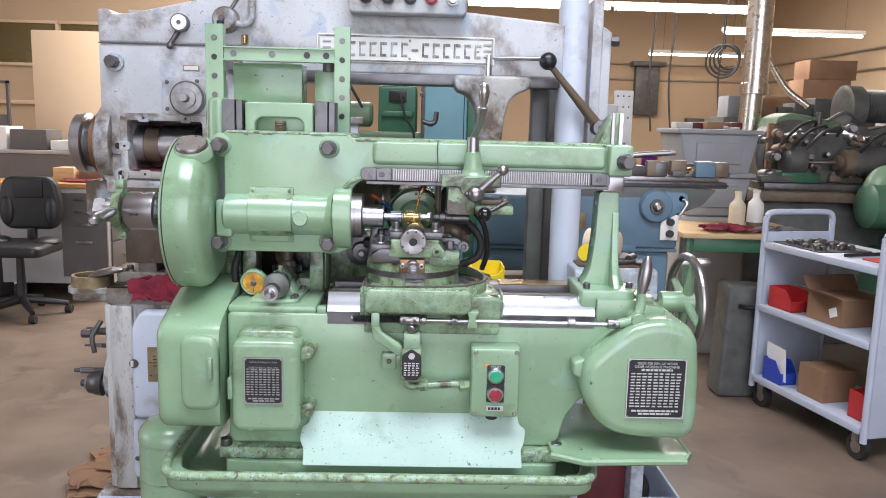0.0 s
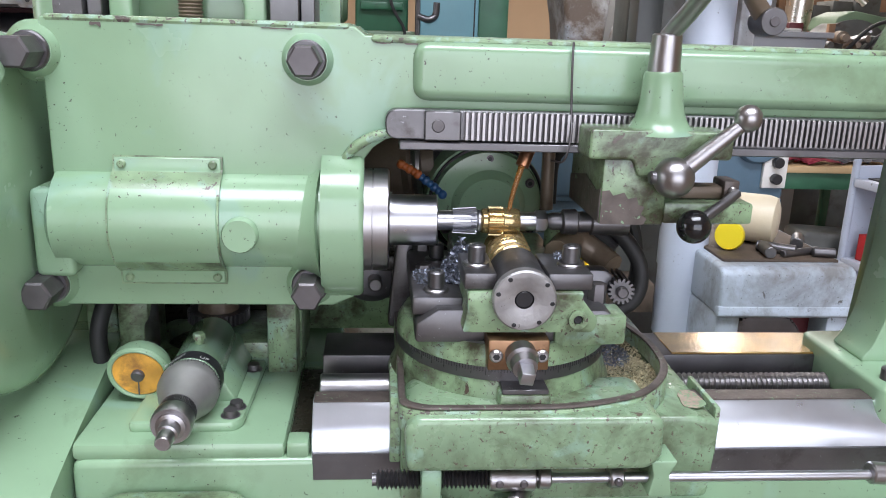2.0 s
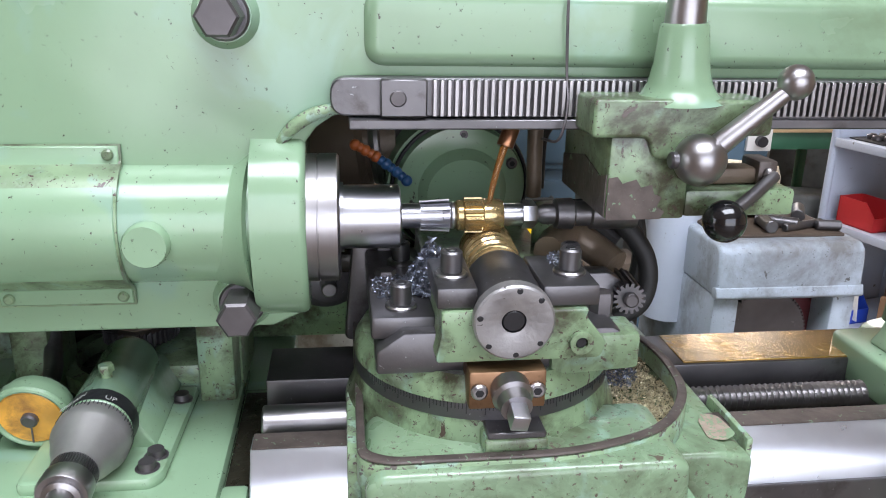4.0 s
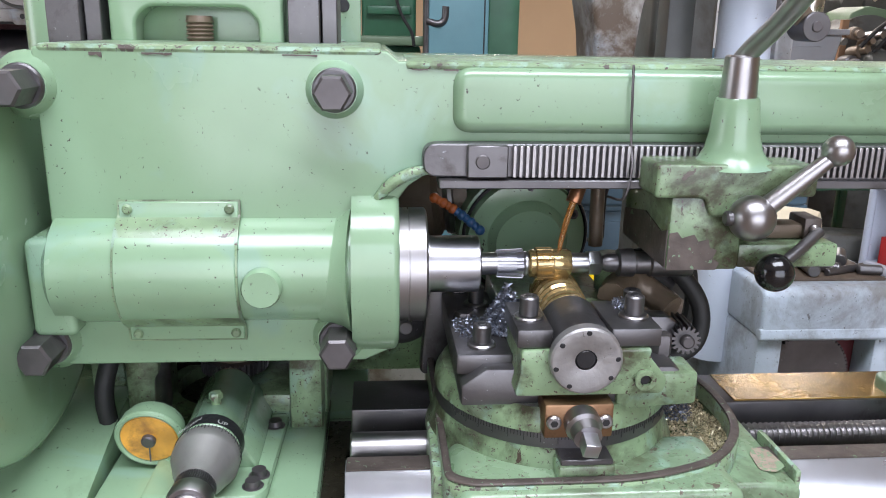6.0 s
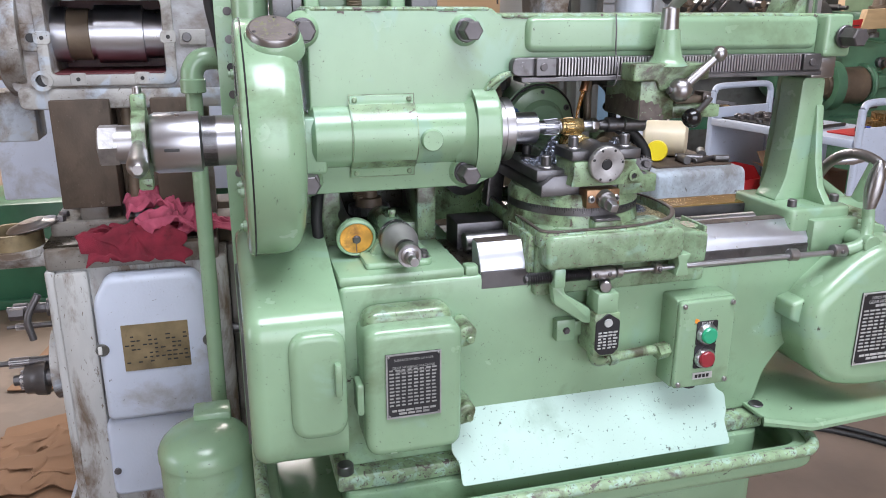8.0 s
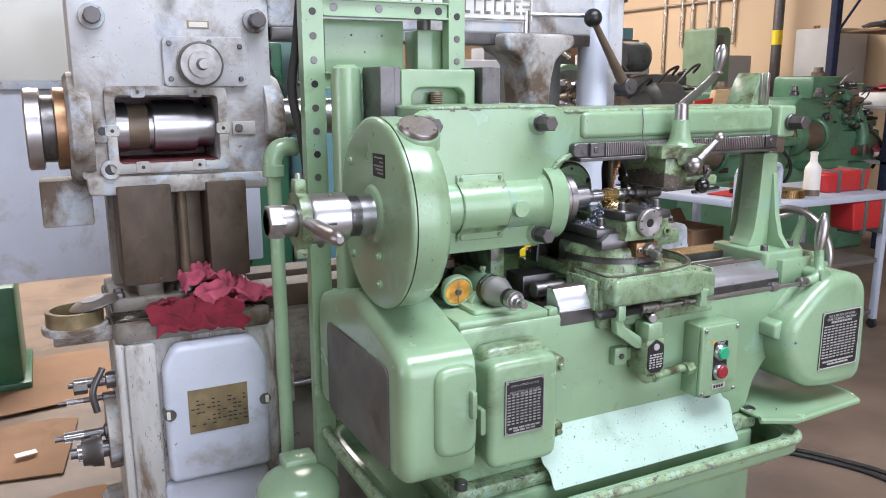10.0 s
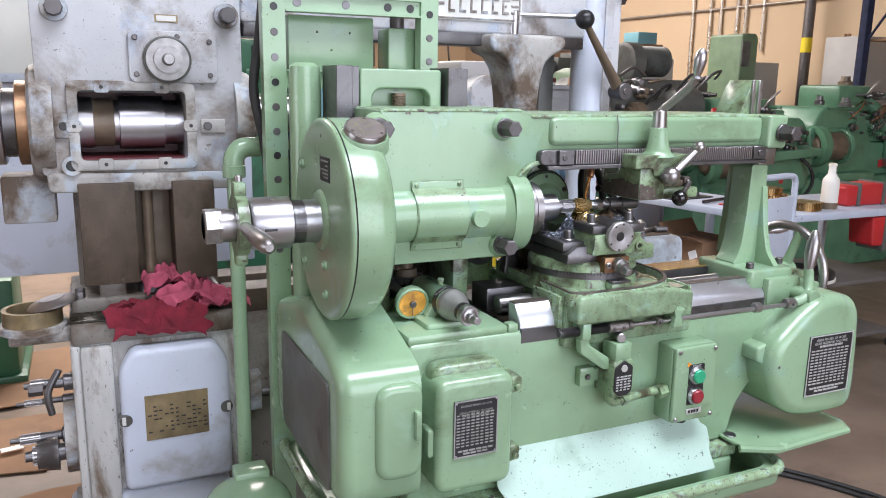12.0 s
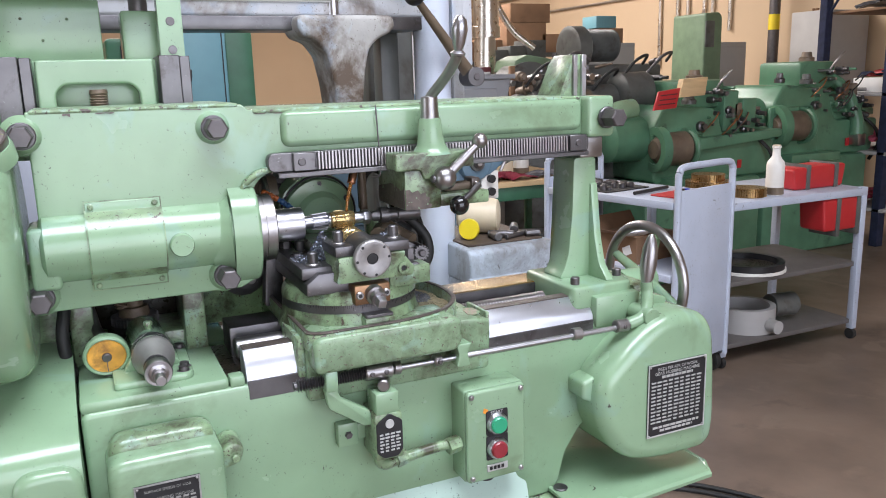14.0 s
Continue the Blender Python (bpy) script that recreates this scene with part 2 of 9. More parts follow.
TOTE = material("grey_tote_plastic", (0.26, 0.27, 0.29, 1), 0.5, vary=0.08, scale=7)
GALV = material("galvanised_duct", (0.62, 0.58, 0.53, 1), 0.28, 1.0, vary=0.1, scale=8, bump=0.03, fine=30)
CONDUIT = material("conduit_steel", (0.40, 0.36, 0.32, 1), 0.45, 0.8, vary=0.1, scale=12)
ORANGE = material("orange_rack_beam", (0.62, 0.25, 0.015, 1), 0.5, vary=0.1, scale=6)
NAVY = material("navy_cloth", (0.015, 0.02, 0.05, 1), 0.9, vary=0.3, scale=20)
BUTTON_GREEN = material("green_button_cap", (0.02, 0.33, 0.17, 1), 0.3, vary=0.05, scale=30, coat=0.3)
BUTTON_RED = material("red_button_cap", (0.26, 0.02, 0.03, 1), 0.35, vary=0.1, scale=30, coat=0.3)
HOSE_BLUE = material("dull_blue_hose", (0.02, 0.07, 0.17, 1), 0.3, vary=0.2, scale=60)
HOSE_ORANGE = material("oily_orange_hose", (0.40, 0.10, 0.025, 1), 0.3, vary=0.3, scale=60)
PLATE_PRINT = material("dull_silver_print", (0.30, 0.30, 0.29, 1), 0.45, 0.3, vary=0.2, scale=40)
ORANGE_SMEAR = material("orange_paint_smear", (0.75, 0.28, 0.03, 1), 0.5, vary=0.2, scale=60)
CHIP_PALE = material("golden_chips", (0.60, 0.53, 0.36, 1), 0.3, 0.7, vary=0.3, scale=200)
CHIP_DARK = material("blue_black_chips", (0.22, 0.24, 0.29, 1), 0.3, 0.9, vary=0.4, scale=200)
OILY_TRAY = material("oil_soaked_green_paint", (0.075, 0.10, 0.05, 1), 0.22, vary=0.3, scale=18, bump=0.03, chips=(0.045, 0.035, 0.02, 1), chip_amount=1.2, chip_scale=200.0, dirt=(0.03, 0.028, 0.015, 1), dirt_amount=0.8, coat=0.5)
RIM_BARE = material("bare_brown_rim", (0.105, 0.085, 0.075, 1), 0.4, 0.3, vary=0.3, scale=60, bump=0.05, chips=(0.20, 0.30, 0.19, 1), chip_amount=0.9, chip_scale=200.0)
BED_BLUE = material("scuffed_blue_grey_paint", (0.42, 0.48, 0.55, 1), 0.42, vary=0.12, scale=8, chips=(0.13, 0.13, 0.13, 1), chip_amount=0.85, chip_scale=260.0, dirt=(0.19, 0.19, 0.19, 1), dirt_amount=0.85)
CAP_FACE = material("scuffed_brown_cap", (0.24, 0.21, 0.20, 1), 0.42, 0.5, vary=0.2, scale=30, chips=(0.26, 0.27, 0.16, 1), chip_amount=1.5, chip_scale=110.0)
PUTTY = material("bare_pink_filler", (0.36, 0.28, 0.22, 1), 0.7, vary=0.25, scale=80, bump=0.1, chips=(0.21, 0.31, 0.18, 1), chip_amount=2.1, chip_scale=260.0)
TABLE_GRIME = material("oil_blackened_grey_paint", (0.21, 0.193, 0.172, 1), 0.42, vary=0.2, scale=10, bump=0.04, chips=(0.07, 0.055, 0.045, 1), chip_amount=0.9, chip_scale=150.0, dirt=(0.09, 0.065, 0.045, 1), dirt_amount=0.95)
GREY_STREAK = material("streaked_white_grey_paint", (0.43, 0.43, 0.42, 1), 0.45, vary=0.12, scale=16, bump=0.04, stretch=(1.3, 1.3, 0.4), chips=(0.16, 0.13, 0.10, 1), chip_amount=0.9, chip_scale=150.0, dirt=(0.155, 0.112, 0.080, 1), dirt_amount=0.88)
HOB_FACE = material("worn_hob_face", (0.36, 0.35, 0.35, 1), 0.48, 0.8, vary=0.2, scale=50, bump=0.05, fine=220, chips=(0.08, 0.07, 0.06, 1), chip_amount=0.6, chip_scale=300.0)
# near-black: oil films, and the painted shade of the gap behind the gauge
OIL_AND_SHADE = material("dark_oil_and_gap_shade", (0.018, 0.015, 0.010, 1), 0.28, vary=0.3, scale=40, coat=0.12, spec=0.35)
MAROON = material("maroon_paint", (0.10, 0.018, 0.022, 1), 0.4, vary=0.2, scale=8)
PURPLE = material("purple_cap", (0.28, 0.03, 0.34, 1), 0.4)
GLASS_DARK = material("dusky_window", (0.14, 0.11, 0.05, 1), 0.25, vary=0.1, scale=1)

tube_glow = bpy.data.materials.new("fluorescent_tube")
tube_glow.use_nodes = True
tb = tube_glow.node_tree.nodes["Principled BSDF"]
tb.inputs["Emission Color"].default_value, tb.inputs["Emission Strength"].default_value = (1, 0.93, 0.80, 1), 14.0

oil = bpy.data.materials.new("cutting_oil")
oil.use_nodes = True
ob_ = oil.node_tree.nodes["Principled BSDF"]
ob_.inputs["Base Color"].default_value, ob_.inputs["Roughness"].default_value = (0.60, 0.27, 0.06, 1), 0.06
ob_.inputs["Transmission Weight"].default_value, ob_.inputs["IOR"].default_value = 0.65, 1.46

film_sheet = bpy.data.materials.new("translucent_plastic_sheet")
film_sheet.use_nodes = True
fb = film_sheet.node_tree.nodes["Principled BSDF"]
fb.inputs["Base Color"].default_value, fb.inputs["Roughness"].default_value = (0.75, 0.76, 0.72, 1), 0.15
fb.inputs["Transmission Weight"].default_value = 0.3

# ---- builders ----


def finish(bm, bevel=0.0, seg=2, angle=40):
    if bevel > 0:
        bm.normal_update()
        es = [e for e in bm.edges if len(e.link_faces) == 2 and e.calc_face_angle(0) > radians(angle)]
        bmesh.ops.bevel(bm, geom=es, offset=bevel, segments=seg, profile=0.5, affect="EDGES", clamp_overlap=True)
    return bm


def box(x0, x1, y0, y1, z0, z1, bevel=0.003, seg=2):
    bm = bmesh.new()
    m = Matrix.Translation(((x0 + x1) / 2, (y0 + y1) / 2, (z0 + z1) / 2)) @ Matrix.Diagonal((abs(x1 - x0), abs(y1 - y0), abs(z1 - z0), 1))
    bmesh.ops.create_cube(bm, size=1, matrix=m)
    return finish(bm, bevel, seg)


def slab(points, a0, a1, axis="y", bevel=0.003, seg=2):
    """A flat outline pushed through from a0 to a1 along an axis. Outline: (x, z) for y, (x, y) for z, (y, z) for x."""
    put = {"y": lambda p, a: (p[0], a, p[1]), "z": lambda p, a: (p[0], p[1], a), "x": lambda p, a: (a, p[0], p[1])}[axis]
    bm = bmesh.new()
    lo, hi = [bm.verts.new(put(p, a0)) for p in points], [bm.verts.new(put(p, a1)) for p in points]
    bm.faces.new(lo), bm.faces.new(hi[::-1])
    for i in range(len(points)):
        j = (i + 1) % len(points)
        bm.faces.new((lo[j], lo[i], hi[i], hi[j]))
    bmesh.ops.recalc_face_normals(bm, faces=bm.faces)
    return finish(bm, bevel, seg)


def pillow(points, a0, a1, r, axis="y", n=6):
    """An outline pushed from a0 to a1, its edge at a0 rounded over by r."""
    put = {"y": lambda p, a: (p[0], a, p[1]), "x": lambda p, a: (a, p[0], p[1]), "z": lambda p, a: (p[0], p[1], a)}[axis]
    P = [Vector(p) for p in points]
    area = sum(P[i - 1].x * p.y - p.x * P[i - 1].y for i, p in enumerate(P))
    normals = []
    for i, p in enumerate(P):
        d = (P[(i + 1) % len(P)] - P[i - 1]).normalized()
        normals.append(Vector((-d.y, d.x)) * (1 if area > 0 else -1))
    sg = 1 if a1 > a0 else -1
    bm, rings = bmesh.new(), []
    for k in range(n + 1):
        c = radians(90 * k / n)
        rings.append([bm.verts.new(put(p + q * r * (1 - math.sin(c)), a0 + sg * r * (1 - math.cos(c)))) for p, q in zip(P, normals)])
    rings.append([bm.verts.new(put(p, a1)) for p in P])
    for a, b in zip(rings, rings[1:]):
        for i in range(len(P)):
            j = (i + 1) % len(P)
            bm.faces.new((a[i], a[j], b[j], b[i]))
    bm.faces.new(rings[0]), bm.faces.new(rings[-1])
    bmesh.ops.recalc_face_normals(bm, faces=bm.faces)
    return bm


def rounded(points, r, n=5):
    """An outline with its corners rounded by r."""
    out = []
    for i, p in enumerate(points):
        a, b, c = Vector(points[i - 1]), Vector(p), Vector(points[(i + 1) % len(points)])
        k = min(r, (a - b).length * 0.45, (c - b).length * 0.45)
        s, e = b + (a - b).normalized() * k, b + (c - b).normalized() * k
        for t in range(n + 1):
            f = t / n
            out.append(tuple(s.lerp(b, f).lerp(b.lerp(e, f), f)))
    return out


def rect(x0, x1, z0, z1):
    return [(x0, z0), (x1, z0), (x1, z1), (x0, z1)]


def turned(p0, p1, profile, seg=32, caps=True):
    """A turned form about the line p0 to p1. profile: (share of the length, radius)."""
    p0, p1 = Vector(p0), Vector(p1)
    d = p1 - p0
    turn = d.to_track_quat("Z", "Y").to_matrix()
    bm, rings = bmesh.new(), []
    for f, r in profile:
        c = p0 + d * f
        rings.append([bm.verts.new(c + turn @ Vector((r * math.cos(2 * math.pi * i / seg), r * math.sin(2 * math.pi * i / seg), 0))) for i in range(seg)])
    for a, b in zip(rings, rings[1:]):
        for i in range(seg):
            j = (i + 1) % seg
            bm.faces.new((a[i], a[j], b[j], b[i]))
    if caps:
        bm.faces.new(rings[0][::-1]), bm.faces.new(rings[-1])
    bmesh.ops.recalc_face_normals(bm, faces=bm.faces)
    return bm


def rod(p0, p1, r, r1=None, seg=20, chamfer=0.0015):
    L = (Vector(p1) - Vector(p0)).length
    r1 = r if r1 is None else r1
    c = min(chamfer, r * 0.4, r1 * 0.4, L * 0.3)
    return turned(p0, p1, [(0, r - c), (c / L, r), (1 - c / L, r1), (1, r1 - c)], seg)


def pipe(p0, p1, r_out, r_in, seg=28):
    bm = turned(p0, p1, [(0, r_in), (0, r_out), (1, r_out), (1, r_in), (0, r_in)], seg, caps=False)
    bmesh.ops.remove_doubles(bm, verts=bm.verts, dist=1e-6)
    bmesh.ops.recalc_face_normals(bm, faces=bm.faces)
    return bm


def ball(c, r, seg=20, squash=(1, 1, 1)):
    bm = bmesh.new()
    bmesh.ops.create_uvsphere(bm, u_segments=seg, v_segments=seg // 2 + 2, radius=r, matrix=Matrix.Translation(c) @ Matrix.Diagonal((*squash, 1)))
    return bm


def smooth_line(points, n=8):
    """A smooth line through the points."""
    P = [Vector(p) for p in points]
    P = [P[0] * 2 - P[1]] + P + [P[-1] * 2 - P[-2]]
    out = []
    for i in range(1, len(P) - 2):
        a, b, c, d = P[i - 1:i + 3]
        for t in range(n):
            f = t / n
            out.append(0.5 * (2 * b + (c - a) * f + (2 * a - 5 * b + 4 * c - d) * f * f + (3 * b - a - 3 * c + d) * f ** 3))
    return out + [P[-2]]


def hose(points, r, seg=10, n=8, taper=None, curved=True):
    pts = smooth_line(points, n) if curved else [Vector(p) for p in points]
    bm, rings = bmesh.new(), []
    side = Vector((0.31, 0.17, 0.93))
    for i, p in enumerate(pts):
        d = (pts[min(i + 1, len(pts) - 1)] - pts[max(i - 1, 0)]).normalized()
        u = (side - d * side.dot(d)).normalized()
        side = u
        v = d.cross(u)
        k = r * (taper(i / (len(pts) - 1)) if taper else 1)
        rings.append([bm.verts.new(p + (u * math.cos(2 * math.pi * j / seg) + v * math.sin(2 * math.pi * j / seg)) * k) for j in range(seg)])
    for a, b in zip(rings, rings[1:]):
        for i in range(seg):
            j = (i + 1) % seg
            bm.faces.new((a[i], a[j], b[j], b[i]))
    bm.faces.new(rings[0][::-1]), bm.faces.new(rings[-1])
    bmesh.ops.recalc_face_normals(bm, faces=bm.faces)
    return bm


def hexagon(p0, p1, r):
    L = (Vector(p1) - Vector(p0)).length
    c = min(0.002, L * 0.2)
    bm = turned(p0, p1, [(0, r), (1 - c / L, r), (1, r * 0.86)], 6)
    return bm


def gear(p0, p1, r, teeth, depth):
    """A toothed wheel about the line p0 to p1."""
    p0, p1 = Vector(p0), Vector(p1)
    turn = (p1 - p0).to_track_quat("Z", "Y").to_matrix()
    bm, rings = bmesh.new(), []
    for c in (p0, p1):
        ring = []
        for i in range(teeth):
            for f, k in ((0.0, r - depth), (0.28, r - depth), (0.40, r), (0.80, r)):
                a = 2 * math.pi * (i + f) / teeth
                ring.append(bm.verts.new(c + turn @ Vector((k * math.cos(a), k * math.sin(a), 0))))
        rings.append(ring)
    a, b = rings
    for i in range(len(a)):
        j = (i + 1) % len(a)
        bm.faces.new((a[i], a[j], b[j], b[i]))
    bm.faces.new(a[::-1]), bm.faces.new(b)
    bmesh.ops.recalc_face_normals(bm, faces=bm.faces)
    return bm


def ring_torus(c, axis, R, r, seg=40, ring=10):
    turn = Vector(axis).to_track_quat("Z", "Y").to_matrix()
    pts = [Vector(c) + turn @ Vector((R * math.cos(2 * math.pi * i / seg), R * math.sin(2 * math.pi * i / seg), 0)) for i in range(seg)]
    bm, rings = bmesh.new(), []
    n = turn @ Vector((0, 0, 1))
    for p in pts:
        u = (p - Vector(c)).normalized()
        rings.append([bm.verts.new(p + (u * math.cos(2 * math.pi * j / ring) + n * math.sin(2 * math.pi * j / ring)) * r) for j in range(ring)])
    for i in range(seg):
        a, b = rings[i], rings[(i + 1) % seg]
        for j in range(ring):
            k = (j + 1) % ring
            bm.faces.new((a[j], a[k], b[k], b[j]))
    bmesh.ops.recalc_face_normals(bm, faces=bm.faces)
    return bm


def framed(outer, inner, a0, a1, bevel=0.0):
    """A flat plate in the x-z plane with one opening, as a single skin. outer, inner: outlines with as many corners."""
    bm = bmesh.new()
    L = [[bm.verts.new((x, a, z)) for x, z in pts] for a in (a0, a1) for pts in (outer, inner)]
    n = len(outer)
    for i in range(n):
        j = (i + 1) % n
        for a, b in ((0, 1), (1, 3), (3, 2), (2, 0)):
            bm.faces.new((L[a][i], L[a][j], L[b][j], L[b][i]))
    bmesh.ops.recalc_face_normals(bm, faces=bm.faces)
    return finish(bm, bevel, 2)


def fence_ring(outer, inner, z0, z1):
    """A low upright wall between two outlines in plan."""
    bm = framed(outer, inner, z0, z1)
    for v in bm.verts:
        v.co.y, v.co.z = v.co.z, v.co.y
    bmesh.ops.recalc_face_normals(bm, faces=bm.faces)
    return finish(bm, 0.0015, 2)


def join(*bms):
    out = bms[0]
    for b in bms[1:]:
        me = bpy.data.meshes.new("joined")
        b.to_mesh(me), b.free()
        out.from_mesh(me)
        bpy.data.meshes.remove(me)
    return out


def mesh_of(name, bm, mat, flat=False):
    me = bpy.data.meshes.new(name)
    bm.to_mesh(me), bm.free()
    me.materials.append(mat)
    if not flat:
        me.polygons.foreach_set("use_smooth", [True] * len(me.polygons))
        me.set_sharp_from_angle(angle=radians(38))
    return me


def thing(name, base, label, category, group="", kind=""):
    """An Empty at the base of a thing, for its parts."""
    ob = new(name)
    ob.empty_display_size = 0.05
    ob.location = base
    return tagged(ob, label, category, group, kind)


def origin(ob):
    return ob.location + (origin(ob.parent) if ob.parent else Vector())


def part(name, bm, mat, parent, label="", flat=False, pivot=None):
    """One mesh under a thing or a part; the mesh is given in world metres. pivot: the part's own origin."""
    at = Vector(pivot) if pivot else (origin(parent) if parent.type == "EMPTY" else origin(parent))
    bm.transform(Matrix.Translation(-at))
    ob = new(name, mesh_of(name, bm, mat, flat))
    ob.parent = parent
    ob.location = at - origin(parent)
    return tagged(ob, label)


def whole(name, bm, mat, label, category, group="", kind="", flat=False, at=(0, 0, 0)):
    """A thing of one mesh, or a piece of the setting."""
    bm.transform(Matrix.Translation(-Vector(at)))
    ob = new(name, mesh_of(name, bm, mat, flat))
    ob.location = at
    return tagged(ob, label, category, group, kind)


def crumple(name, c, size, mat, label, seed, category="rag", edge_y=None):
    """A crumpled cloth lying on something: a sheet pushed into folds, with thickness."""
    n = 56
    bm = bmesh.new()
    vs = []
    for i in range(n):
        row = []
        for j in range(n):
            u, v = i / (n - 1) * 2 - 1, j / (n - 1) * 2 - 1
            k = 1 - 0.25 * noise.noise((u * 1.3 + seed, v * 1.3, 1.0))
            x, y = u * size[0] * k * 0.5, v * size[1] * k * 0.5
            edge = max(0.0, 1 - (u * u + v * v) * 0.5)
            bend = noise.noise((u * 1.1 + seed, v * 1.1, 0.7))
            ridge = 1 - 1.9 * math.sqrt(0.012 + noise.noise((u * 1.25 + seed + 0.6 * bend, v * 1.25 - 0.6 * bend, 2.0)) ** 2)
            crease = 1 - 1.9 * math.sqrt(0.012 + noise.noise((u * 2.6 - seed, v * 2.6 + bend, 4.0)) ** 2)
            f = max(0.04, -0.05 + 0.62 * ridge + 0.30 * crease + 0.06 * noise.noise((u * 5 + seed, v * 5, 3.0)))
            x += 0.20 * size[0] * noise.noise((u * 1.9, v * 1.9, seed + 5.0)) + 0.07 * size[0] * noise.noise((u * 4.5, v * 4.5, seed + 2.0))
            y += 0.20 * size[1] * noise.noise((u * 1.9, v * 1.9, seed + 9.0)) + 0.07 * size[1] * noise.noise((u * 4.5, v * 4.5, seed + 7.0))
            z = c[2] + 0.004 + size[2] * f * edge ** 0.6
            if edge_y is not None and c[1] + y < edge_y:
                over = edge_y - c[1] - y
                z, y = z - 0.85 * over, y + 0.62 * over
            row.append(bm.verts.new((c[0] + x, c[1] + y, z)))
        vs.append(row)
    for i in range(n - 1):
        for j in range(n - 1):
            bm.faces.new((vs[i][j], vs[i + 1][j], vs[i + 1][j + 1], vs[i][j + 1]))
    ret = bmesh.ops.extrude_face_region(bm, geom=list(bm.faces))
    bmesh.ops.translate(bm, vec=(0, 0, -0.003), verts=[g for g in ret["geom"] if isinstance(g, bmesh.types.BMVert)])
    bmesh.ops.recalc_face_normals(bm, faces=bm.faces)
    return whole(name, bm, mat, label, category, at=c)

# ---- the building ----
XL, XR, YB, YF, ZC = -8.0, 7.2, 17.0, -4.2, 4.6


def building():
    def plain(name, bm, mat, label, cat):
        return whole(name, bm, mat, label, cat, kind="structure")

    plain("floor", box(XL - 0.3, XR + 0.3, YF - 0.3, YB + 0.3, FLOOR - 0.2, FLOOR, 0), CONCRETE, "worn brown sealed concrete workshop floor", "floor")
    plain("wall_back", box(XL - 0.3, XR + 0.3, YB, YB + 0.2, FLOOR, ZC, 0), WALL, "tan painted workshop wall", "wall")
    plain("wall_right", box(XR, XR + 0.2, YF, YB, FLOOR, ZC, 0), WALL, "tan painted workshop wall", "wall")
    plain("wall_left_rear", box(XL - 0.2, XL, 3.4, YB, FLOOR, ZC, 0), WALL, "tan painted workshop wall", "wall")
    plain("wall_left_front", box(XL - 0.2, XL, YF, -1.0, FLOOR, ZC, 0), WALL, "tan painted workshop wall", "wall")
    plain("wall_left_lintel", box(XL - 0.2, XL, -1.0, 3.4, 3.6, ZC, 0), WALL, "tan painted wall over an unseen side opening, added for the fill lamp", "wall")
    plain("wall_front_left", box(XL, -2.4, YF - 0.2, YF, FLOOR, ZC, 0), WALL, "tan painted wall beside the open roll-up door", "wall")
    plain("wall_front_right", box(3.6, XR, YF - 0.2, YF, FLOOR, ZC, 0), WALL, "tan painted wall beside the open roll-up door", "wall")
    plain("wall_front_lintel", box(-2.4, 3.6, YF - 0.2, YF, 4.1, ZC, 0), WALL, "tan painted wall over the roll-up door", "wall")
    # ceiling in strips that leave two openings, added for the overhead fill lamps
    for k, (a, b, c, d) in enumerate(((XL, XR, YF, -0.6), (XL, -1.5, -0.6, 1.2), (1.9, XR, -0.6, 1.2), (XL, XR, 1.2, 7.4),
                                      (XL, -3.5, 7.4, 10.6), (5.3, XR, 7.4, 10.6), (XL, XR, 10.6, YB))):
        plain("ceiling" if k == 0 else f"ceiling_{k}", box(a, b, c, d, ZC, ZC + 0.2, 0), CEILING, "pale workshop ceiling with openings added for unseen fill lamps", "ceiling")


# ---- the small green gear hobbing machine ----
AY, AZ = 1.76, 1.193   # spindle line
HX0, HX1 = -0.446, -0.165


def bolt_head(parent, x, y, z, r=0.0150, label="blackened hexagon bolt"):
    b = part("bolt", hexagon((x, y, z), (x, y - 0.038, z), r), BOLT, parent, label)
    part("washer", rod((x, y + 0.002, z), (x, y - 0.005, z), r * 1.18, seg=24), STEEL_WORN, b)
    return b


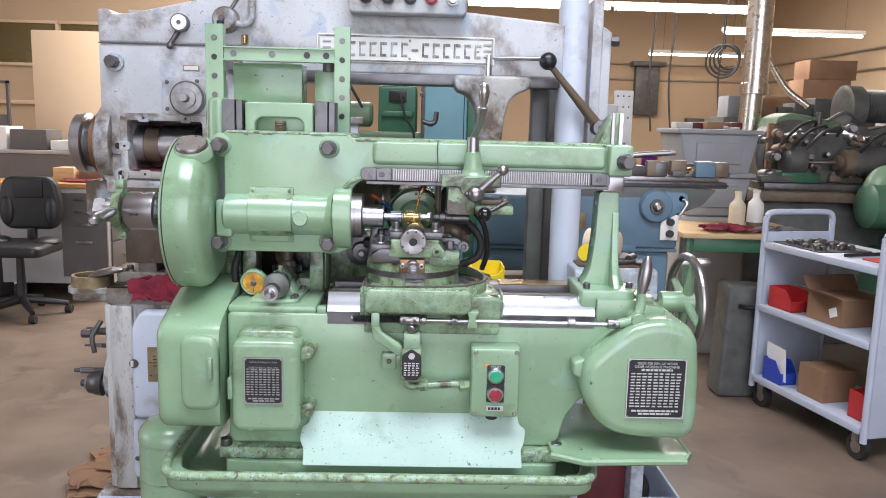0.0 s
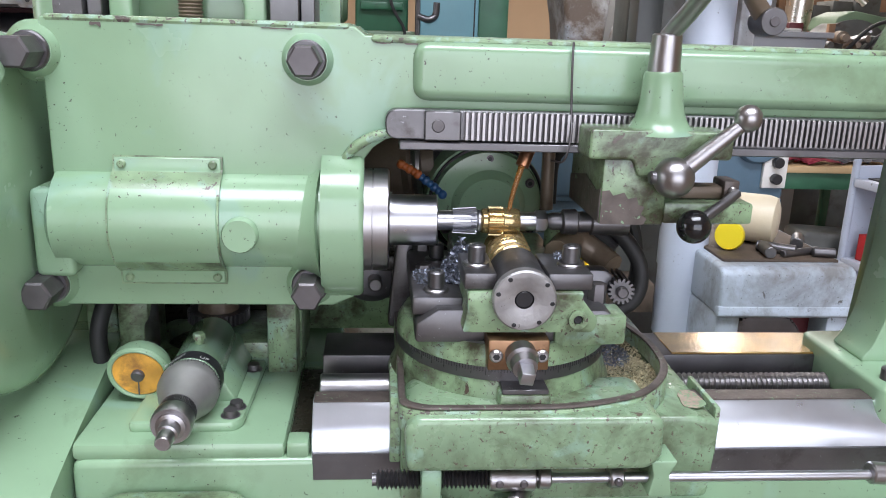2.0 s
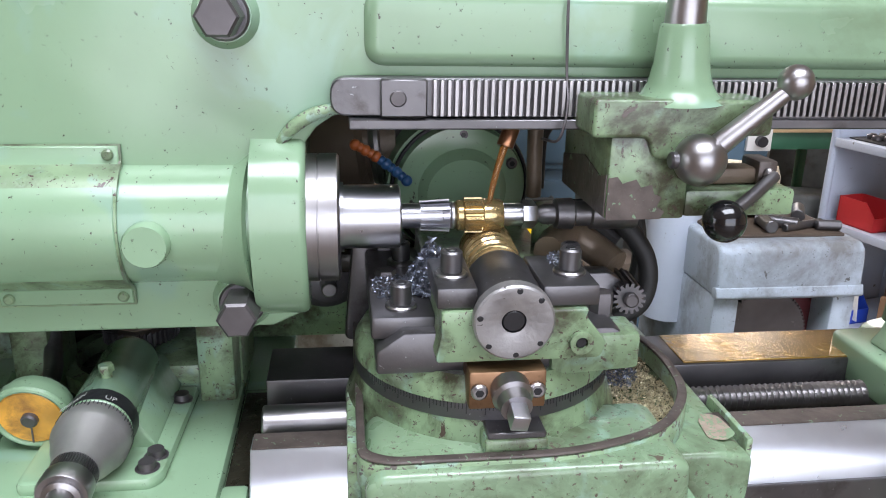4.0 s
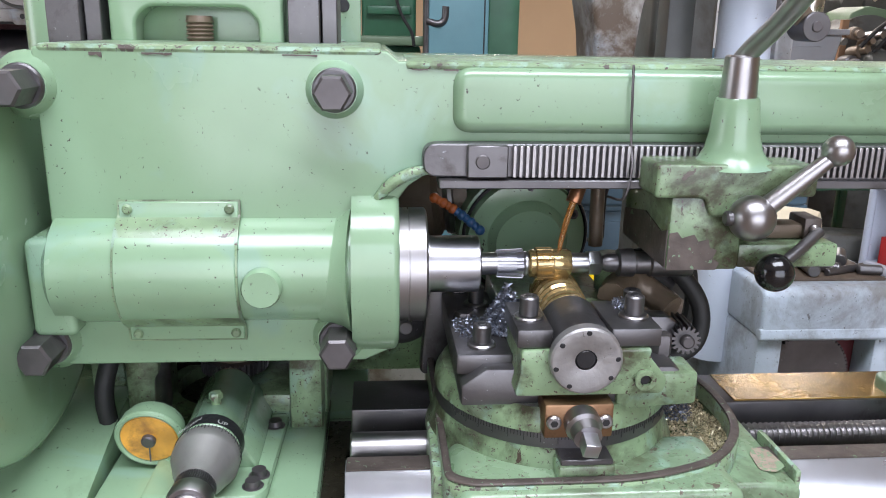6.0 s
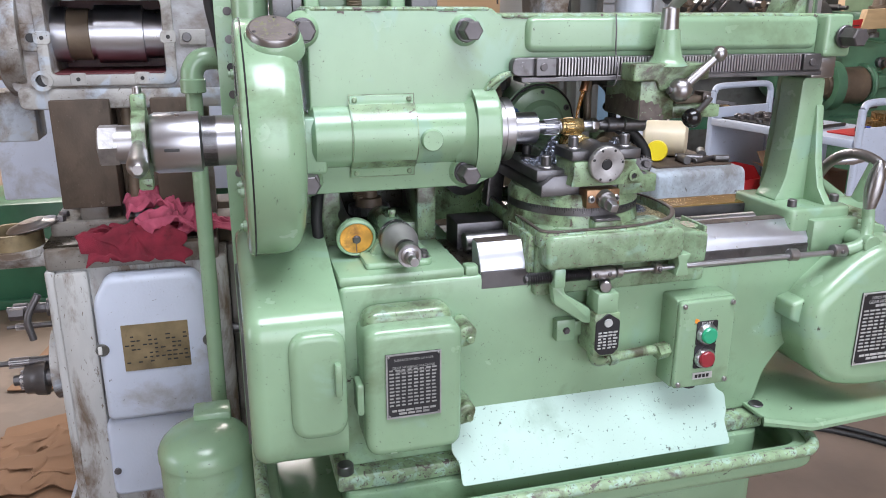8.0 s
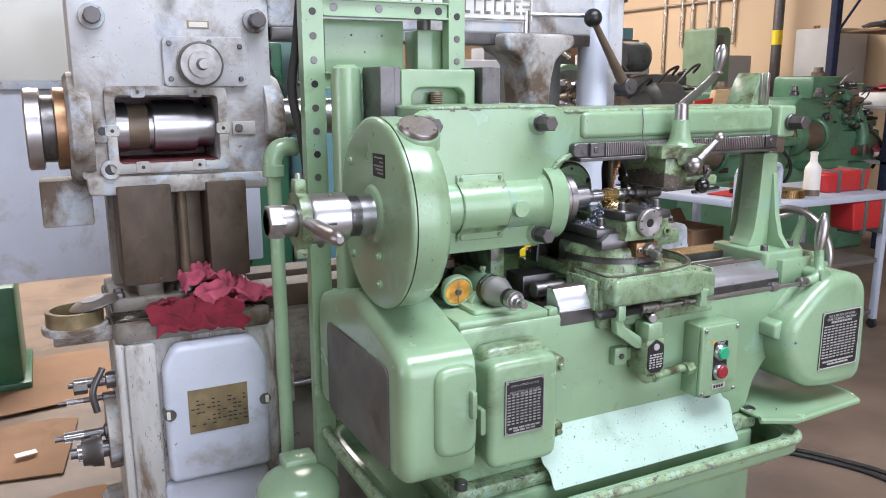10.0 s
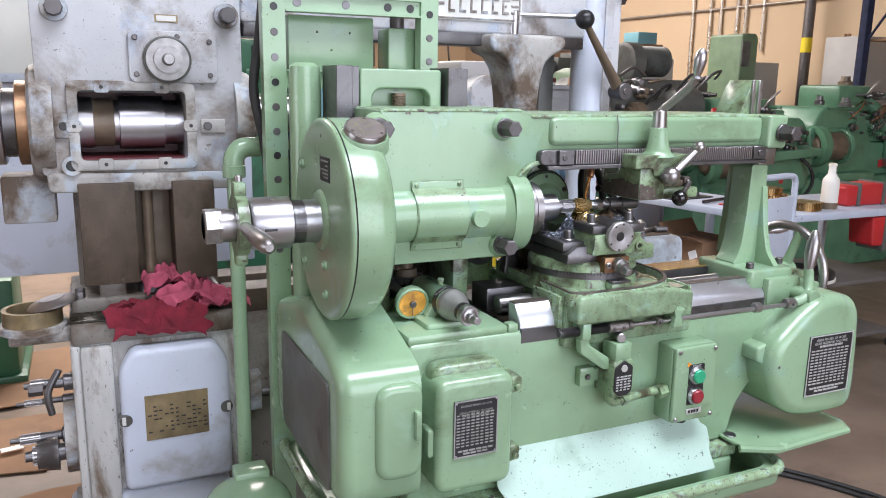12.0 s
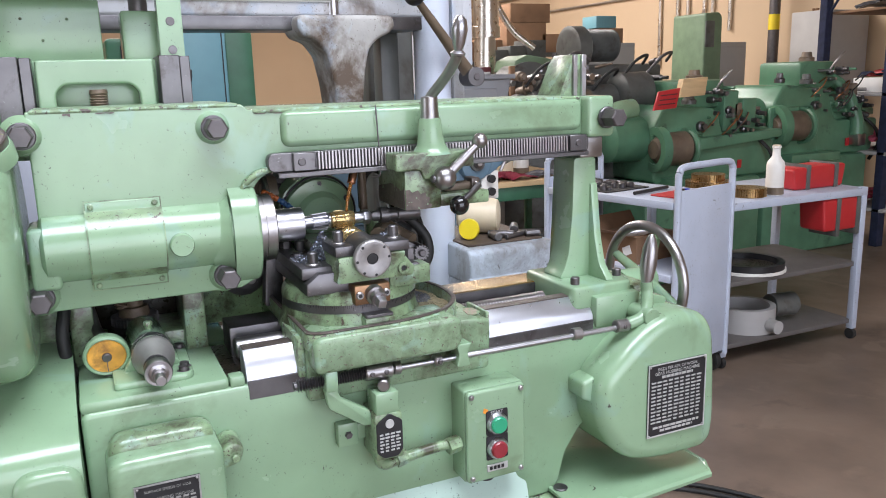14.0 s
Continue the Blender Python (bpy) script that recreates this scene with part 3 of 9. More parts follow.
def data_plate(parent, x0, x1, z0, z1, y, frame_mat, rows, cols, head_rows, foot_rows, label, ink=None, heads=()):
    """A black data plate with a silver rim; lines of unreadable print are bars."""
    p = part("data_plate", box(x0, x1, y - 0.002, y, z0, z1, 0.0006, 1), PLATE_BLACK, parent, label)
    w, h = x1 - x0, z1 - z0
    t = 0.0022
    part("plate_rim", join(box(x0, x1, y - 0.0032, y - 0.002, z1 - t, z1, 0), box(x0, x1, y - 0.0032, y - 0.002, z0, z0 + t, 0),
                           box(x0, x0 + t, y - 0.0032, y - 0.002, z0 + t, z1 - t, 0), box(x1 - t, x1, y - 0.0032, y - 0.002, z0 + t, z1 - t, 0)), frame_mat, p)
    bars = []
    rnd = random.Random(int(w * 1e5))
    zt = z1 - 0.008
    top, bottom = z1 - h * 0.24, z0 + h * (0.05 + 0.055 * foot_rows)
    rows_z = [zt - i * h * 0.055 for i in range(head_rows)]
    for i, word in enumerate(heads):
        if not word:
            continue
        cu = bpy.data.curves.new("plate_text", "FONT")
        cu.body, cu.extrude, cu.align_x = word, 0.0001, "CENTER"
        cu.size = min(h * 0.066, 1.5 * w * 0.86 / len(word))
        cu.materials.append(ink or PLATE_SILVER)
        tx = new("plate_text", cu)
        tx.parent = p
        tx.matrix_local = Matrix.Translation(Vector(((x0 + x1) / 2, y - 0.0022, zt - i * h * 0.058 - h * 0.036)) - origin(p)) @ Matrix.Rotation(radians(90), 4, "X")
    for i, z in enumerate(rows_z):
        if i < len(heads):
            continue
        k = rnd.uniform(0.6, 0.85) * w / 2 * (1.0 if i < 2 else 0.75)
        x = (x0 + x1) / 2 - k
        while x < (x0 + x1) / 2 + k:
            l = rnd.uniform(0.004, 0.011)
            bars.append(box(x, min(x + l, (x0 + x1) / 2 + k), y - 0.0026, y - 0.002, z - h * 0.034, z, 0))
            x += l + 0.002
    for i in range(rows):
        z = top - (top - bottom) * i / rows
        for j in range(cols):
            x = x0 + w * (0.06 + 0.88 * j / cols)
            bars.append(box(x, x + w * 0.88 / cols * rnd.uniform(0.55, 0.82), y - 0.0026, y - 0.002, z - (top - bottom) / rows * 0.42, z, 0))
    for i in range(foot_rows):
        z = bottom - 0.003 - i * h * 0.05
        k = (0.40 if i == 0 else 0.28) * w
        x = (x0 + x1) / 2 - k
        while x < (x0 + x1) / 2 + k:
            l = rnd.uniform(0.006, 0.014)
            bars.append(box(x, min(x + l, (x0 + x1) / 2 + k), y - 0.0026, y - 0.002, z - h * 0.03, z, 0))
            x += l + 0.002
    part("print", join(*bars), ink or PLATE_SILVER, p, flat=True)
    for x in (x0 + 0.004, x1 - 0.004):
        for z in (z0 + 0.004, z1 - 0.004):
            part("rivet", ball((x, y - 0.003, z), 0.0018, 8), STEEL_SATIN, p)
    return p


def hobbing_machine():
    M = thing("gear_hobbing_machine", (0, 1.8, FLOOR), "light green enamelled gear hobbing machine, worn, standing on the workshop floor", "machine tool")
    P = lambda name, bm, mat, label="", parent=M, **k: part(name, bm, mat, parent, label, **k)

    # pedestal, coolant pan and bed
    ped = P("pedestal", join(slab(rounded([(-0.43, 1.63), (0.315, 1.63), (0.315, 2.05), (-0.43, 2.05)], 0.03), FLOOR, 0.655, "z", 0.004)), GREEN, "green cast pedestal with a raised name panel")
    P("name_panel", slab(rounded(rect(-0.13, 0.10, 0.44, 0.545), 0.012), 1.6285, 1.622, "y", 0.002), GREEN, "green cast panel with raised plain lettering bars", ped)
    bars = []
    for z0, z1, xs in ((0.505, 0.530, (-0.075, 0.045)), (0.460, 0.485, (-0.075, 0.045))):
        n = 6
        for i in range(n):
            x = xs[0] + (xs[1] - xs[0]) * i / n
            bars.append(box(x, x + 0.014, 1.618, 1.6225, z0, z1, 0.001, 1))
    for sx in (-0.118, 0.066):
        for i in range(3):
            bars.append(box(sx, sx + 0.022, 1.618, 1.6225, 0.472 + i * 0.02, 0.478 + i * 0.02, 0.001, 1))
    for q in bars:
        P("letter_bar", q, GREEN, "", ped)
    # the pan: a rounded gutter round the bed
    rim = rounded([(-0.535, 1.555), (0.375, 1.555), (0.395, 1.64), (0.395, 2.10), (-0.555, 2.10), (-0.555, 1.64)], 0.07, 7)
    inner = rounded([(-0.505, 1.582), (0.350, 1.582), (0.368, 1.65), (0.368, 2.07), (-0.528, 2.07), (-0.528, 1.65)], 0.06, 7)
    bm = bmesh.new()
    loops = []
    for outline, z in ((rounded([(-0.45, 1.615), (0.33, 1.615), (0.33, 2.06), (-0.45, 2.06)], 0.05, 7)[:len(rim)], 0.590), (rim, 0.622), (rim, 0.652), (inner, 0.656), (inner, 0.612)):
        loops.append([bm.verts.new((x, y, z)) for x, y in outline])
    n = min(len(l) for l in loops[1:])
    low = loops[0]
    for a, b in zip(loops[1:], loops[2:]):
        for i in range(n):
            bm.faces.new((a[i], a[(i + 1) % n], b[(i + 1) % n], b[i]))
    bm.faces.new(loops[-1])
    m_low = len(low)
    # underside, joined by the shared corner order
    base = [bm.verts.new((-0.06 + (x + 0.06) * 0.90, 1.83 + (y - 1.83) * 0.84, 0.585)) for x, y in rim]
    for v in low:
        bm.verts.remove(v)
    for i in range(n):
        bm.faces.new((base[i], base[(i + 1) % n], loops[1][(i + 1) % n], loops[1][i]))
    bmesh.ops.recalc_face_normals(bm, faces=bm.faces)
    P("coolant_pan", finish(bm, 0.006, 3, 25), GREEN, "green coolant pan with a worn rolled rim")
    P("pan_rim", hose([(x, y, 0.654) for x, y in rim] + [(rim[0][0], rim[0][1], 0.654)], 0.0105, 10, curved=False), GREEN_EDGE, "paint rubbed off the pan's rolled rim")

    flange = P("bed_flange", box(-0.442, 0.322, 1.640, 2.04, 0.656, 0.684, 0.006), GREEN_EDGE, "green bed foot flange with rubbed edges")
    for x, y in ((-0.428, 1.652), (0.312, 1.652)):
        P("flange_bolt", rod((x, y, 0.684), (x, y, 0.700), 0.013, seg=16), STEEL_WORN, "", flange)
    bed_out = [(-0.425, 0.684), (0.300, 0.684), (0.318, 0.70), (0.332, 0.755), (0.365, 0.80), (0.415, 0.82), (0.430, 0.86), (0.430, 0.985), (-0.230, 0.985), (-0.425, 0.985)]
    bed = P("bed", slab(rounded(bed_out, 0.012, 3), 1.665, 1.876, "y", 0.007, 3), GREEN, "light green cast bed")
    P("bed_rear", box(-0.424, -0.190, 1.874, 2.02, 0.690, 0.984, 0.006), GREEN, "", bed)
    # left gearbox housing with a curved top and its front door
    gb = pillow(rounded([(1.600, 0.735), (2.06, 0.735), (2.06, 0.985), (1.84, 1.040), (1.67, 0.990), (1.600, 0.965)], 0.042, 6), -0.565, -0.428, 0.024, "x")
    gcase = P("gear_case", gb, GREEN, "rounded green end gear case")
    P("case_door", pillow(rounded(rect(-0.508, -0.428, 0.785, 0.950), 0.03, 6), 1.586, 1.606, 0.013), GREEN, "", gcase)
    P("door_pull", box(-0.447, -0.437, 1.574, 1.590, 0.855, 0.905, 0.003), GREEN, "", gcase)
    P("side_panel", slab(rounded(rect(1.66, 1.98, 0.745, 0.94), 0.02), -0.569, -0.563, "x", 0.001), IRON_GREY, "dark grey side cover plate", gcase)
    # change-gear box with the data plate
    cb = P("speed_box", pillow(rounded(rect(-0.402, -0.256, 0.737, 0.942), 0.026, 6), 1.592, 1.67, 0.015), GREEN, "green change-gear door with hinges")
    P("box_top", slab(rounded(rect(-0.398, -0.262, 0.90, 0.958), 0.03), 1.622, 1.668, "y", 0.016, 4), GREEN_WORN, "chipped sloping top of the door", cb)
    for z in (0.905, 0.775):
        P("hinge", slab(rounded([(-0.258, z - 0.016), (-0.232, z - 0.01), (-0.226, z + 0.012), (-0.24, z + 0.022), (-0.258, z + 0.014)], 0.008), 1.615, 1.668, "y", 0.004), GREEN_WORN, "", cb)
        P("hinge_pin", rod((-0.240, 1.614, z), (-0.240, 1.606, z), 0.006, seg=12), GREEN_WORN, "", cb)
    P("box_latch", slab(rounded(rect(-0.413, -0.402, 0.805, 0.855), 0.005), 1.605, 1.64, "y", 0.003), GREEN, "", cb)
    data_plate(M, -0.373, -0.291, 0.803, 0.905, 1.5915, PLATE_PRINT, 11, 8, 4, 2, "black data plate with small worn silver print", PLATE_PRINT, ("SURFACE SPEEDS OF HOB", "", "GEAR HOBBING MACHINE", "DRIVE SHAFT 600 R.P.M."))
    # fixed panel pieces of the bed front
    P("chip_slot", box(-0.2305, -0.2075, 1.694, 1.86, 0.984, 0.9875, 0), OIL_AND_SHADE, "dark oily slot in the bed")
    P("column_back", box(-0.50, -0.09, 1.992, 2.03, 0.986, 1.128, 0.004), GREEN_WORN, "dirty green column foot")
    P("slot_front", box(-0.2305, -0.209, 1.668, 1.692, 0.982, 1.000, 0.004), GREEN)
    P("bed_top_left", box(-0.425, -0.231, 1.668, 1.90, 0.982, 1.000, 0.006), GREEN, "green bed top with worn edges")
    sp = P("mint_splash_plate", slab(rounded([(-0.240, 0.775), (0.222, 0.775), (0.226, 0.745), (0.240, 0.735), (0.236, 0.705), (0.228, 0.690), (0.230, 0.650), (-0.252, 0.650), (-0.252, 0.685), (-0.262, 0.705), (-0.258, 0.735), (-0.244, 0.742)], 0.006, 3), -0.0015, 0.0015, "y", 0.0006, 1),
      MINT, "pale mint enamelled splash plate leaning in the pan")
    sp.matrix_local = Matrix.Translation((0, -0.165, 0.71 - FLOOR)) @ Matrix.Rotation(radians(-32), 4, "X") @ Matrix.Translation((0, 1.8, FLOOR - 0.71))
    # ways
    for x0, x1 in ((-0.207, 0.388),):
        way = P("front_way", slab([(1.668, 0.968), (1.668, 0.998), (1.690, 1.030), (1.712, 1.030), (1.712, 0.968)], x0, x1, "x", 0.0012, 1), WAY, "scraped bright front bed way")
        P("way_top", box(x0 + 0.001, x1 - 0.001, 1.6905, 1.712, 1.0295, 1.0312, 0.0004, 1), RIM_BARE, "dark worn top of the way", way)
        P("way_side", box(x0 + 0.001, x1 - 0.001, 1.6645, 1.669, 0.962, 0.990, 0.001, 1), STEEL_WORN, "oily dark edge of the way", way)
    rw = P("rear_way", slab([(1.80, 0.978), (1.80, 1.031), (1.868, 1.031), (1.868, 0.978)], -0.205, 0.395, "x", 0.002), STEEL_WORN, "oil-covered rear bed way")
    P("way_oil", box(0.185, 0.388, 1.803, 1.865, 1.0305, 1.0325, 0.0005, 1), AMBER_OIL, "golden oil film on the way", rw)
    P("way_trough", box(-0.21, 0.40, 1.713, 1.799, 0.9855, 0.9875, 0.0), OIL_AND_SHADE, "black trough between the ways")
    P("lead_screw", turned((-0.19, 1.772, 1.009), (0.40, 1.772, 1.009), [(0, 0.007), *[((i + 0.5 * j) / 100, 0.0125 if j else 0.0085) for i in range(1, 99) for j in (0, 1)], (1, 0.007)], 16), STEEL_SATIN, "oily lead screw")
    P("rear_bar", rod((-0.205, 1.762, 1.010), (-0.12, 1.762, 1.010), 0.016), STEEL_SATIN)

    # gear cover drum at the spindle's left end
    drum = P("gear_cover", turned((-0.548, AY, AZ), (-0.466, AY, AZ), [(0, 0.157), (0.012, 0.163), (0.035, 0.168), (0.07, 0.170), (0.60, 0.170), (0.74, 0.168), (0.86, 0.162), (0.95, 0.152), (1, 0.138)], 96), GREEN, "round green spindle gear cover")
    P("cover_seam", ring_torus((-0.5385, AY, AZ), (1, 0, 0), 0.1699, 0.0013, 96, 6), BLACK, "", drum)
    d = Vector((0, -math.sin(radians(29)), math.cos(radians(29))))
    c = Vector((-0.497, AY, AZ))
    P("cap_boss", turned(c + d * 0.150, c + d * 0.1725, [(0, 0.042), (0.8, 0.039), (1, 0.036)], 36), GREEN, "", drum)
    cap = P("filler_cap", turned(c + d * 0.165, c + d * 0.181, [(0, 0.0345), (0.8, 0.0345), (1, 0.0325)], 36), STEEL_SATIN, "worn steel filler cap with scuffed green paint", drum)
    P("cap_face", turned(c + d * 0.181, c + d * 0.1816, [(0, 0.0305), (1, 0.0300)], 36), CAP_FACE, "", cap)
    for a in (80, 200, 320):
        e1, e2 = Vector((1, 0, 0)), Vector((0, math.cos(radians(29)), math.sin(radians(29))))
        q = c + d * 0.1814 + (e1 * math.cos(radians(a)) + e2 * math.sin(radians(a))) * 0.0265
        P("cap_screw", rod(q, q + d * 0.0012, 0.0026, seg=10), BOLT, "", cap)
    P("cover_label", slab(rect(1.700, 1.752, 1.262, 1.302), -0.5495, -0.5475, "x", 0.0005, 1), PLATE_BLACK, "small black label with faint print", drum)
    P("label_print", join(*[slab(rect(1.707, 1.707 + w, z, z + 0.0026), -0.5502, -0.5494, "x", 0) for w, z in ((0.036, 1.294), (0.012, 1.287), (0.038, 1.280), (0.030, 1.274), (0.022, 1.268))]), PLATE_PRINT, "", drum)
    P("face_boss", turned((-0.5475, AY, AZ), (-0.5545, AY, AZ), [(0, 0.053), (0.5, 0.051), (1, 0.046)], 40), GREEN, "", drum)
    for y, z in ((-0.028, -0.072), (-0.030, -0.122), (0.105, 0.085), (0.100, -0.09)):
        P("cover_screw", turned((-0.547, AY + y, AZ + z), (-0.556, AY + y, AZ + z), [(0, 0.0085), (0.6, 0.0080), (0.65, 0.005), (1, 0.005)], 14), GREEN, "", drum)
    P("spindle_sleeve", turned((-0.553, AY, AZ), (-0.668, AY, AZ), [(0, 0.036), (0.40, 0.036), (0.43, 0.043), (0.95, 0.043), (1, 0.040)], 40), STEEL, "bright steel spindle sleeve")
    P("sleeve_collar", rod((-0.578, AY, AZ), (-0.602, AY, AZ), 0.036, seg=40), STEEL_WORN)
    P("sleeve_slot", box(-0.650, -0.630, AY - 0.0445, AY - 0.040, AZ - 0.006, AZ - 0.002, 0.0005, 1), BLACK)
    ring = P("clamp_ring", pipe((-0.672, AY, AZ), (-0.690, AY, AZ), 0.050, 0.028), GREEN_WORN, "worn green clamp ring")
    P("clamp_lug", box(-0.691, -0.671, AY - 0.013, AY + 0.013, AZ + 0.045, AZ + 0.070, 0.004), GREEN_WORN, "", ring)
    P("clamp_lug", box(-0.691, -0.671, AY - 0.010, AY + 0.010, AZ - 0.066, AZ - 0.045, 0.004), GREEN_WORN, "", ring)
    P("lug_screw", rod((-0.681, AY, AZ + 0.068), (-0.681, AY, AZ + 0.080), 0.006, seg=12), STEEL_SATIN, "", ring)
    P("clamp_handle", turned((-0.682, AY - 0.045, AZ + 0.004), (-0.673, AY - 0.182, AZ - 0.003), [(0, 0.009), (0.15, 0.009), (0.3, 0.0115), (0.85, 0.0135), (0.96, 0.011), (1, 0.006)], 20), STEEL_SATIN, "polished steel clamp handle", ring)
    P("draw_bar", turned((-0.688, AY, AZ), (-0.738, AY, AZ), [(0, 0.026), (0.2, 0.027), (0.55, 0.027), (0.6, 0.023), (1, 0.022)], 28), STEEL_SATIN, "steel draw bar end")
    P("draw_nut", hexagon((-0.712, AY, AZ), (-0.738, AY, AZ), 0.030), HOB_FACE)

    # headstock with the overarm, one casting
    out = [(HX0, 1.108), (-0.19, 1.108), (-0.168, 1.118), (-0.165, 1.240), (-0.161, 1.254), (-0.152, 1.266), (-0.140, 1.274), (-0.122, 1.278), (-0.118, 1.303), (0.415, 1.303), (0.415, 1.306),
           (0.415, 1.366), (-0.160, 1.368), (-0.170, 1.376), (HX0, 1.376)]
    head = P("headstock", slab(out, 1.745, 1.985, "y", 0.009, 4), GREEN, "light green headstock casting with overarm")
    P("headstock_top", box(HX0 + 0.004, -0.174, 1.7440, 1.975, 1.3715, 1.3782, 0.0035, 2), GREEN_EDGE, "dirty rubbed top edge", head)
    P("arm_top", box(-0.155, 0.41, 1.7425, 1.90, 1.3615, 1.3686, 0.0035, 2), GREEN_EDGE, "rubbed top of the overarm", head)
    P("arm_panel", pillow(rounded(rect(-0.116, 0.410, 1.311, 1.3645), 0.016, 6), 1.7355, 1.750, 0.010), GREEN, "", head)
    rw_ = random.Random(61)
    for x0, x1, z in ((HX0 + 0.02, -0.19, 1.3716), (-0.15, 0.40, 1.3617)):
        x = x0
        while x < x1:
            w, h = 0.005 + 0.045 * rw_.random() ** 2, 0.001 + 0.007 * rw_.random() ** 2
            if rw_.random() < 0.5:
                n = 5
                edge = [(x + w * i / n, z - h * rw_.uniform(0.2, 1.0)) for i in range(n + 1)]
                P("paint_flake", slab([(x + w, z + 0.0005), (x, z + 0.0005)] + edge, 1.7441 if z > 1.37 else 1.7437, 1.7456, "y", 0), RIM_BARE, "bare iron where paint has flaked off", head)
            x += w + 0.002 + 0.06 * rw_.random() ** 2
    P("arm_end", slab(rounded(rect(0.412, 0.466, 1.298, 1.368), 0.008), 1.722, 1.90, "y", 0.006, 3), GREEN, "", head)
    P("arm_foot", slab(rounded(rect(0.405, 0.452, 1.262, 1.298), 0.004), 1.735, 1.80, "y", 0.003), STEEL_SATIN, "", head)
    P("cut_lip", hose([(-0.186, 1.747, 1.243), (-0.178, 1.743, 1.256), (-0.167, 1.741, 1.268), (-0.152, 1.740, 1.277), (-0.134, 1.741, 1.281), (-0.122, 1.744, 1.281)], 0.0042, 10, taper=lambda f: 0.35 + 0.9 * math.sin(math.pi * f)), GREEN_EDGE, "", head)
    P("spindle_housing", turned((HX0 - 0.002, AY, AZ), (HX1 - 0.002, AY, AZ), [(0, 0.040), (0.02, 0.048), (0.86, 0.048), (0.98, 0.048), (1, 0.046)], 48), GREEN, "rounded green spindle housing", head)
    boss = [(1.760, 1.262), (1.744, 1.258), (1.724, 1.246), (1.710, 1.226), (1.705, 1.193), (1.709, 1.160), (1.720, 1.136), (1.740, 1.120), (1.760, 1.114)]
    P("front_boss", join(pillow(rounded(boss, 0.012, 3), -0.160, -0.200, 0.006, "x"), turned((-0.225, AY + 0.004, AZ - 0.004), (-0.196, AY, AZ - 0.003), [(0, 0.0485), (0.35, 0.0500), (0.7, 0.0535), (1, 0.060)], 48)), GREEN, "", head)
    P("left_boss", pillow(rounded(rect(-0.462, -0.426, 1.142, 1.226), 0.008), 1.724, 1.80, 0.006), GREEN, "", head)
    # the inspection cover, which follows the round housing
    prof = [(1.7400, 1.2535), (1.7390, 1.2420), (1.7370, 1.2395)] + [(AY - 0.0518 * math.cos(radians(a)), AZ + 0.0518 * math.sin(radians(a))) for a in range(56, -57, -8)] + [(1.7370, 1.1465), (1.7390, 1.1440), (1.7400, 1.1325)]
    back = [(y + 0.004, z) for y, z in prof[::-1]]
    P("cover_border", slab([(y + 0.0015, z + 0.0016 * (1 if z > AZ else -1)) for y, z in prof] + [(y + 0.004, z) for y, z in prof[::-1]], -0.3906, -0.2914, "x", 0), GREEN_WORN, "thin dark line round the cover", head)
    cov = P("inspection_cover", slab(prof + back, -0.389, -0.293, "x", 0.0008, 1), GREEN, "green sheet inspection cover with four screws", head)
    for x in (-0.382, -0.300):
        for z in (1.2475, 1.1385):
            P("cover_screw", rod((x, 1.741, z), (x, 1.7365, z), 0.0042, seg=12), GREEN_WORN, "", cov)
    P("oil_plug", turned((-0.272, AY - 0.046, AZ - 0.004), (-0.272, AY - 0.058, AZ - 0.004), [(0, 0.0165), (0.75, 0.0165), (1, 0.015)], 24), GREEN, "painted round oil plug", head)
    for x, z in ((-0.452, 1.346), (-0.212, 1.345), (-0.455, 1.131), (-0.212, 1.132)):
        P("bolt_boss", turned((x, 1.750, z), (x, 1.737, z), [(0, 0.027), (0.5, 0.0225), (0.8, 0.0205), (1, 0.0185)], 28), GREEN, "", head)
        bolt_head(M, x, 1.738, z)
    bolt_head(M, 0.447, 1.718, 1.331, 0.016)

    # spindle nose and arbor
    P("spindle_ring", turned((HX1, AY, AZ), (-0.136, AY, AZ), [(0, 0.0500), (0.42, 0.0500), (0.43, 0.0485), (0.46, 0.0485), (0.47, 0.0500), (0.94, 0.0500), (1, 0.0475)], 56), STEEL_SATIN, "steel spindle nose ring")
    P("spindle_nose", turned((-0.136, AY, AZ), (-0.089, AY, AZ), [(0, 0.0275), (0.06, 0.0275), (0.061, 0.0252), (0.975, 0.0252), (1, 0.0236)], 48), STEEL, "bright steel spindle nose")

    # rack along the arm
    rk = P("rack_bar", slab(rounded([(-0.141, 1.277), (0.418, 1.272), (0.418, 1.304), (-0.141, 1.304)], 0.013, 5), 1.7285, 1.762, "y", 0.0012, 1), STEEL_WORN, "dark steel toothed rack under the overarm")
    P("rack_shelf", box(-0.128, 0.414, 1.722, 1.760, 1.268, 1.2755, 0.001, 1), STEEL_WORN, "", rk)
    teeth = []
    n = 84
    for i in range(n):
        x = -0.068 + 0.440 * i / n
        teeth.append(box(x, x + 0.0030, 1.7215, 1.7285, 1.2775, 1.3035, 0.0004, 1))
    P("rack_teeth", join(*teeth), STEEL_SATIN, "worn bright rack teeth", rk)
    for x in (-0.1055, 0.3745):
        P("rack_end", box(x, x + 0.0335, 1.7205, 1.7285, 1.277, 1.304, 0.0012, 1), STEEL_WORN, "steel rack end clamp", rk)
    for x in (-0.093, 0.391):
        P("socket_screw", rod((x, 1.7215, 1.2905), (x, 1.7185, 1.2905), 0.006, seg=16), BOLT, "", rk)
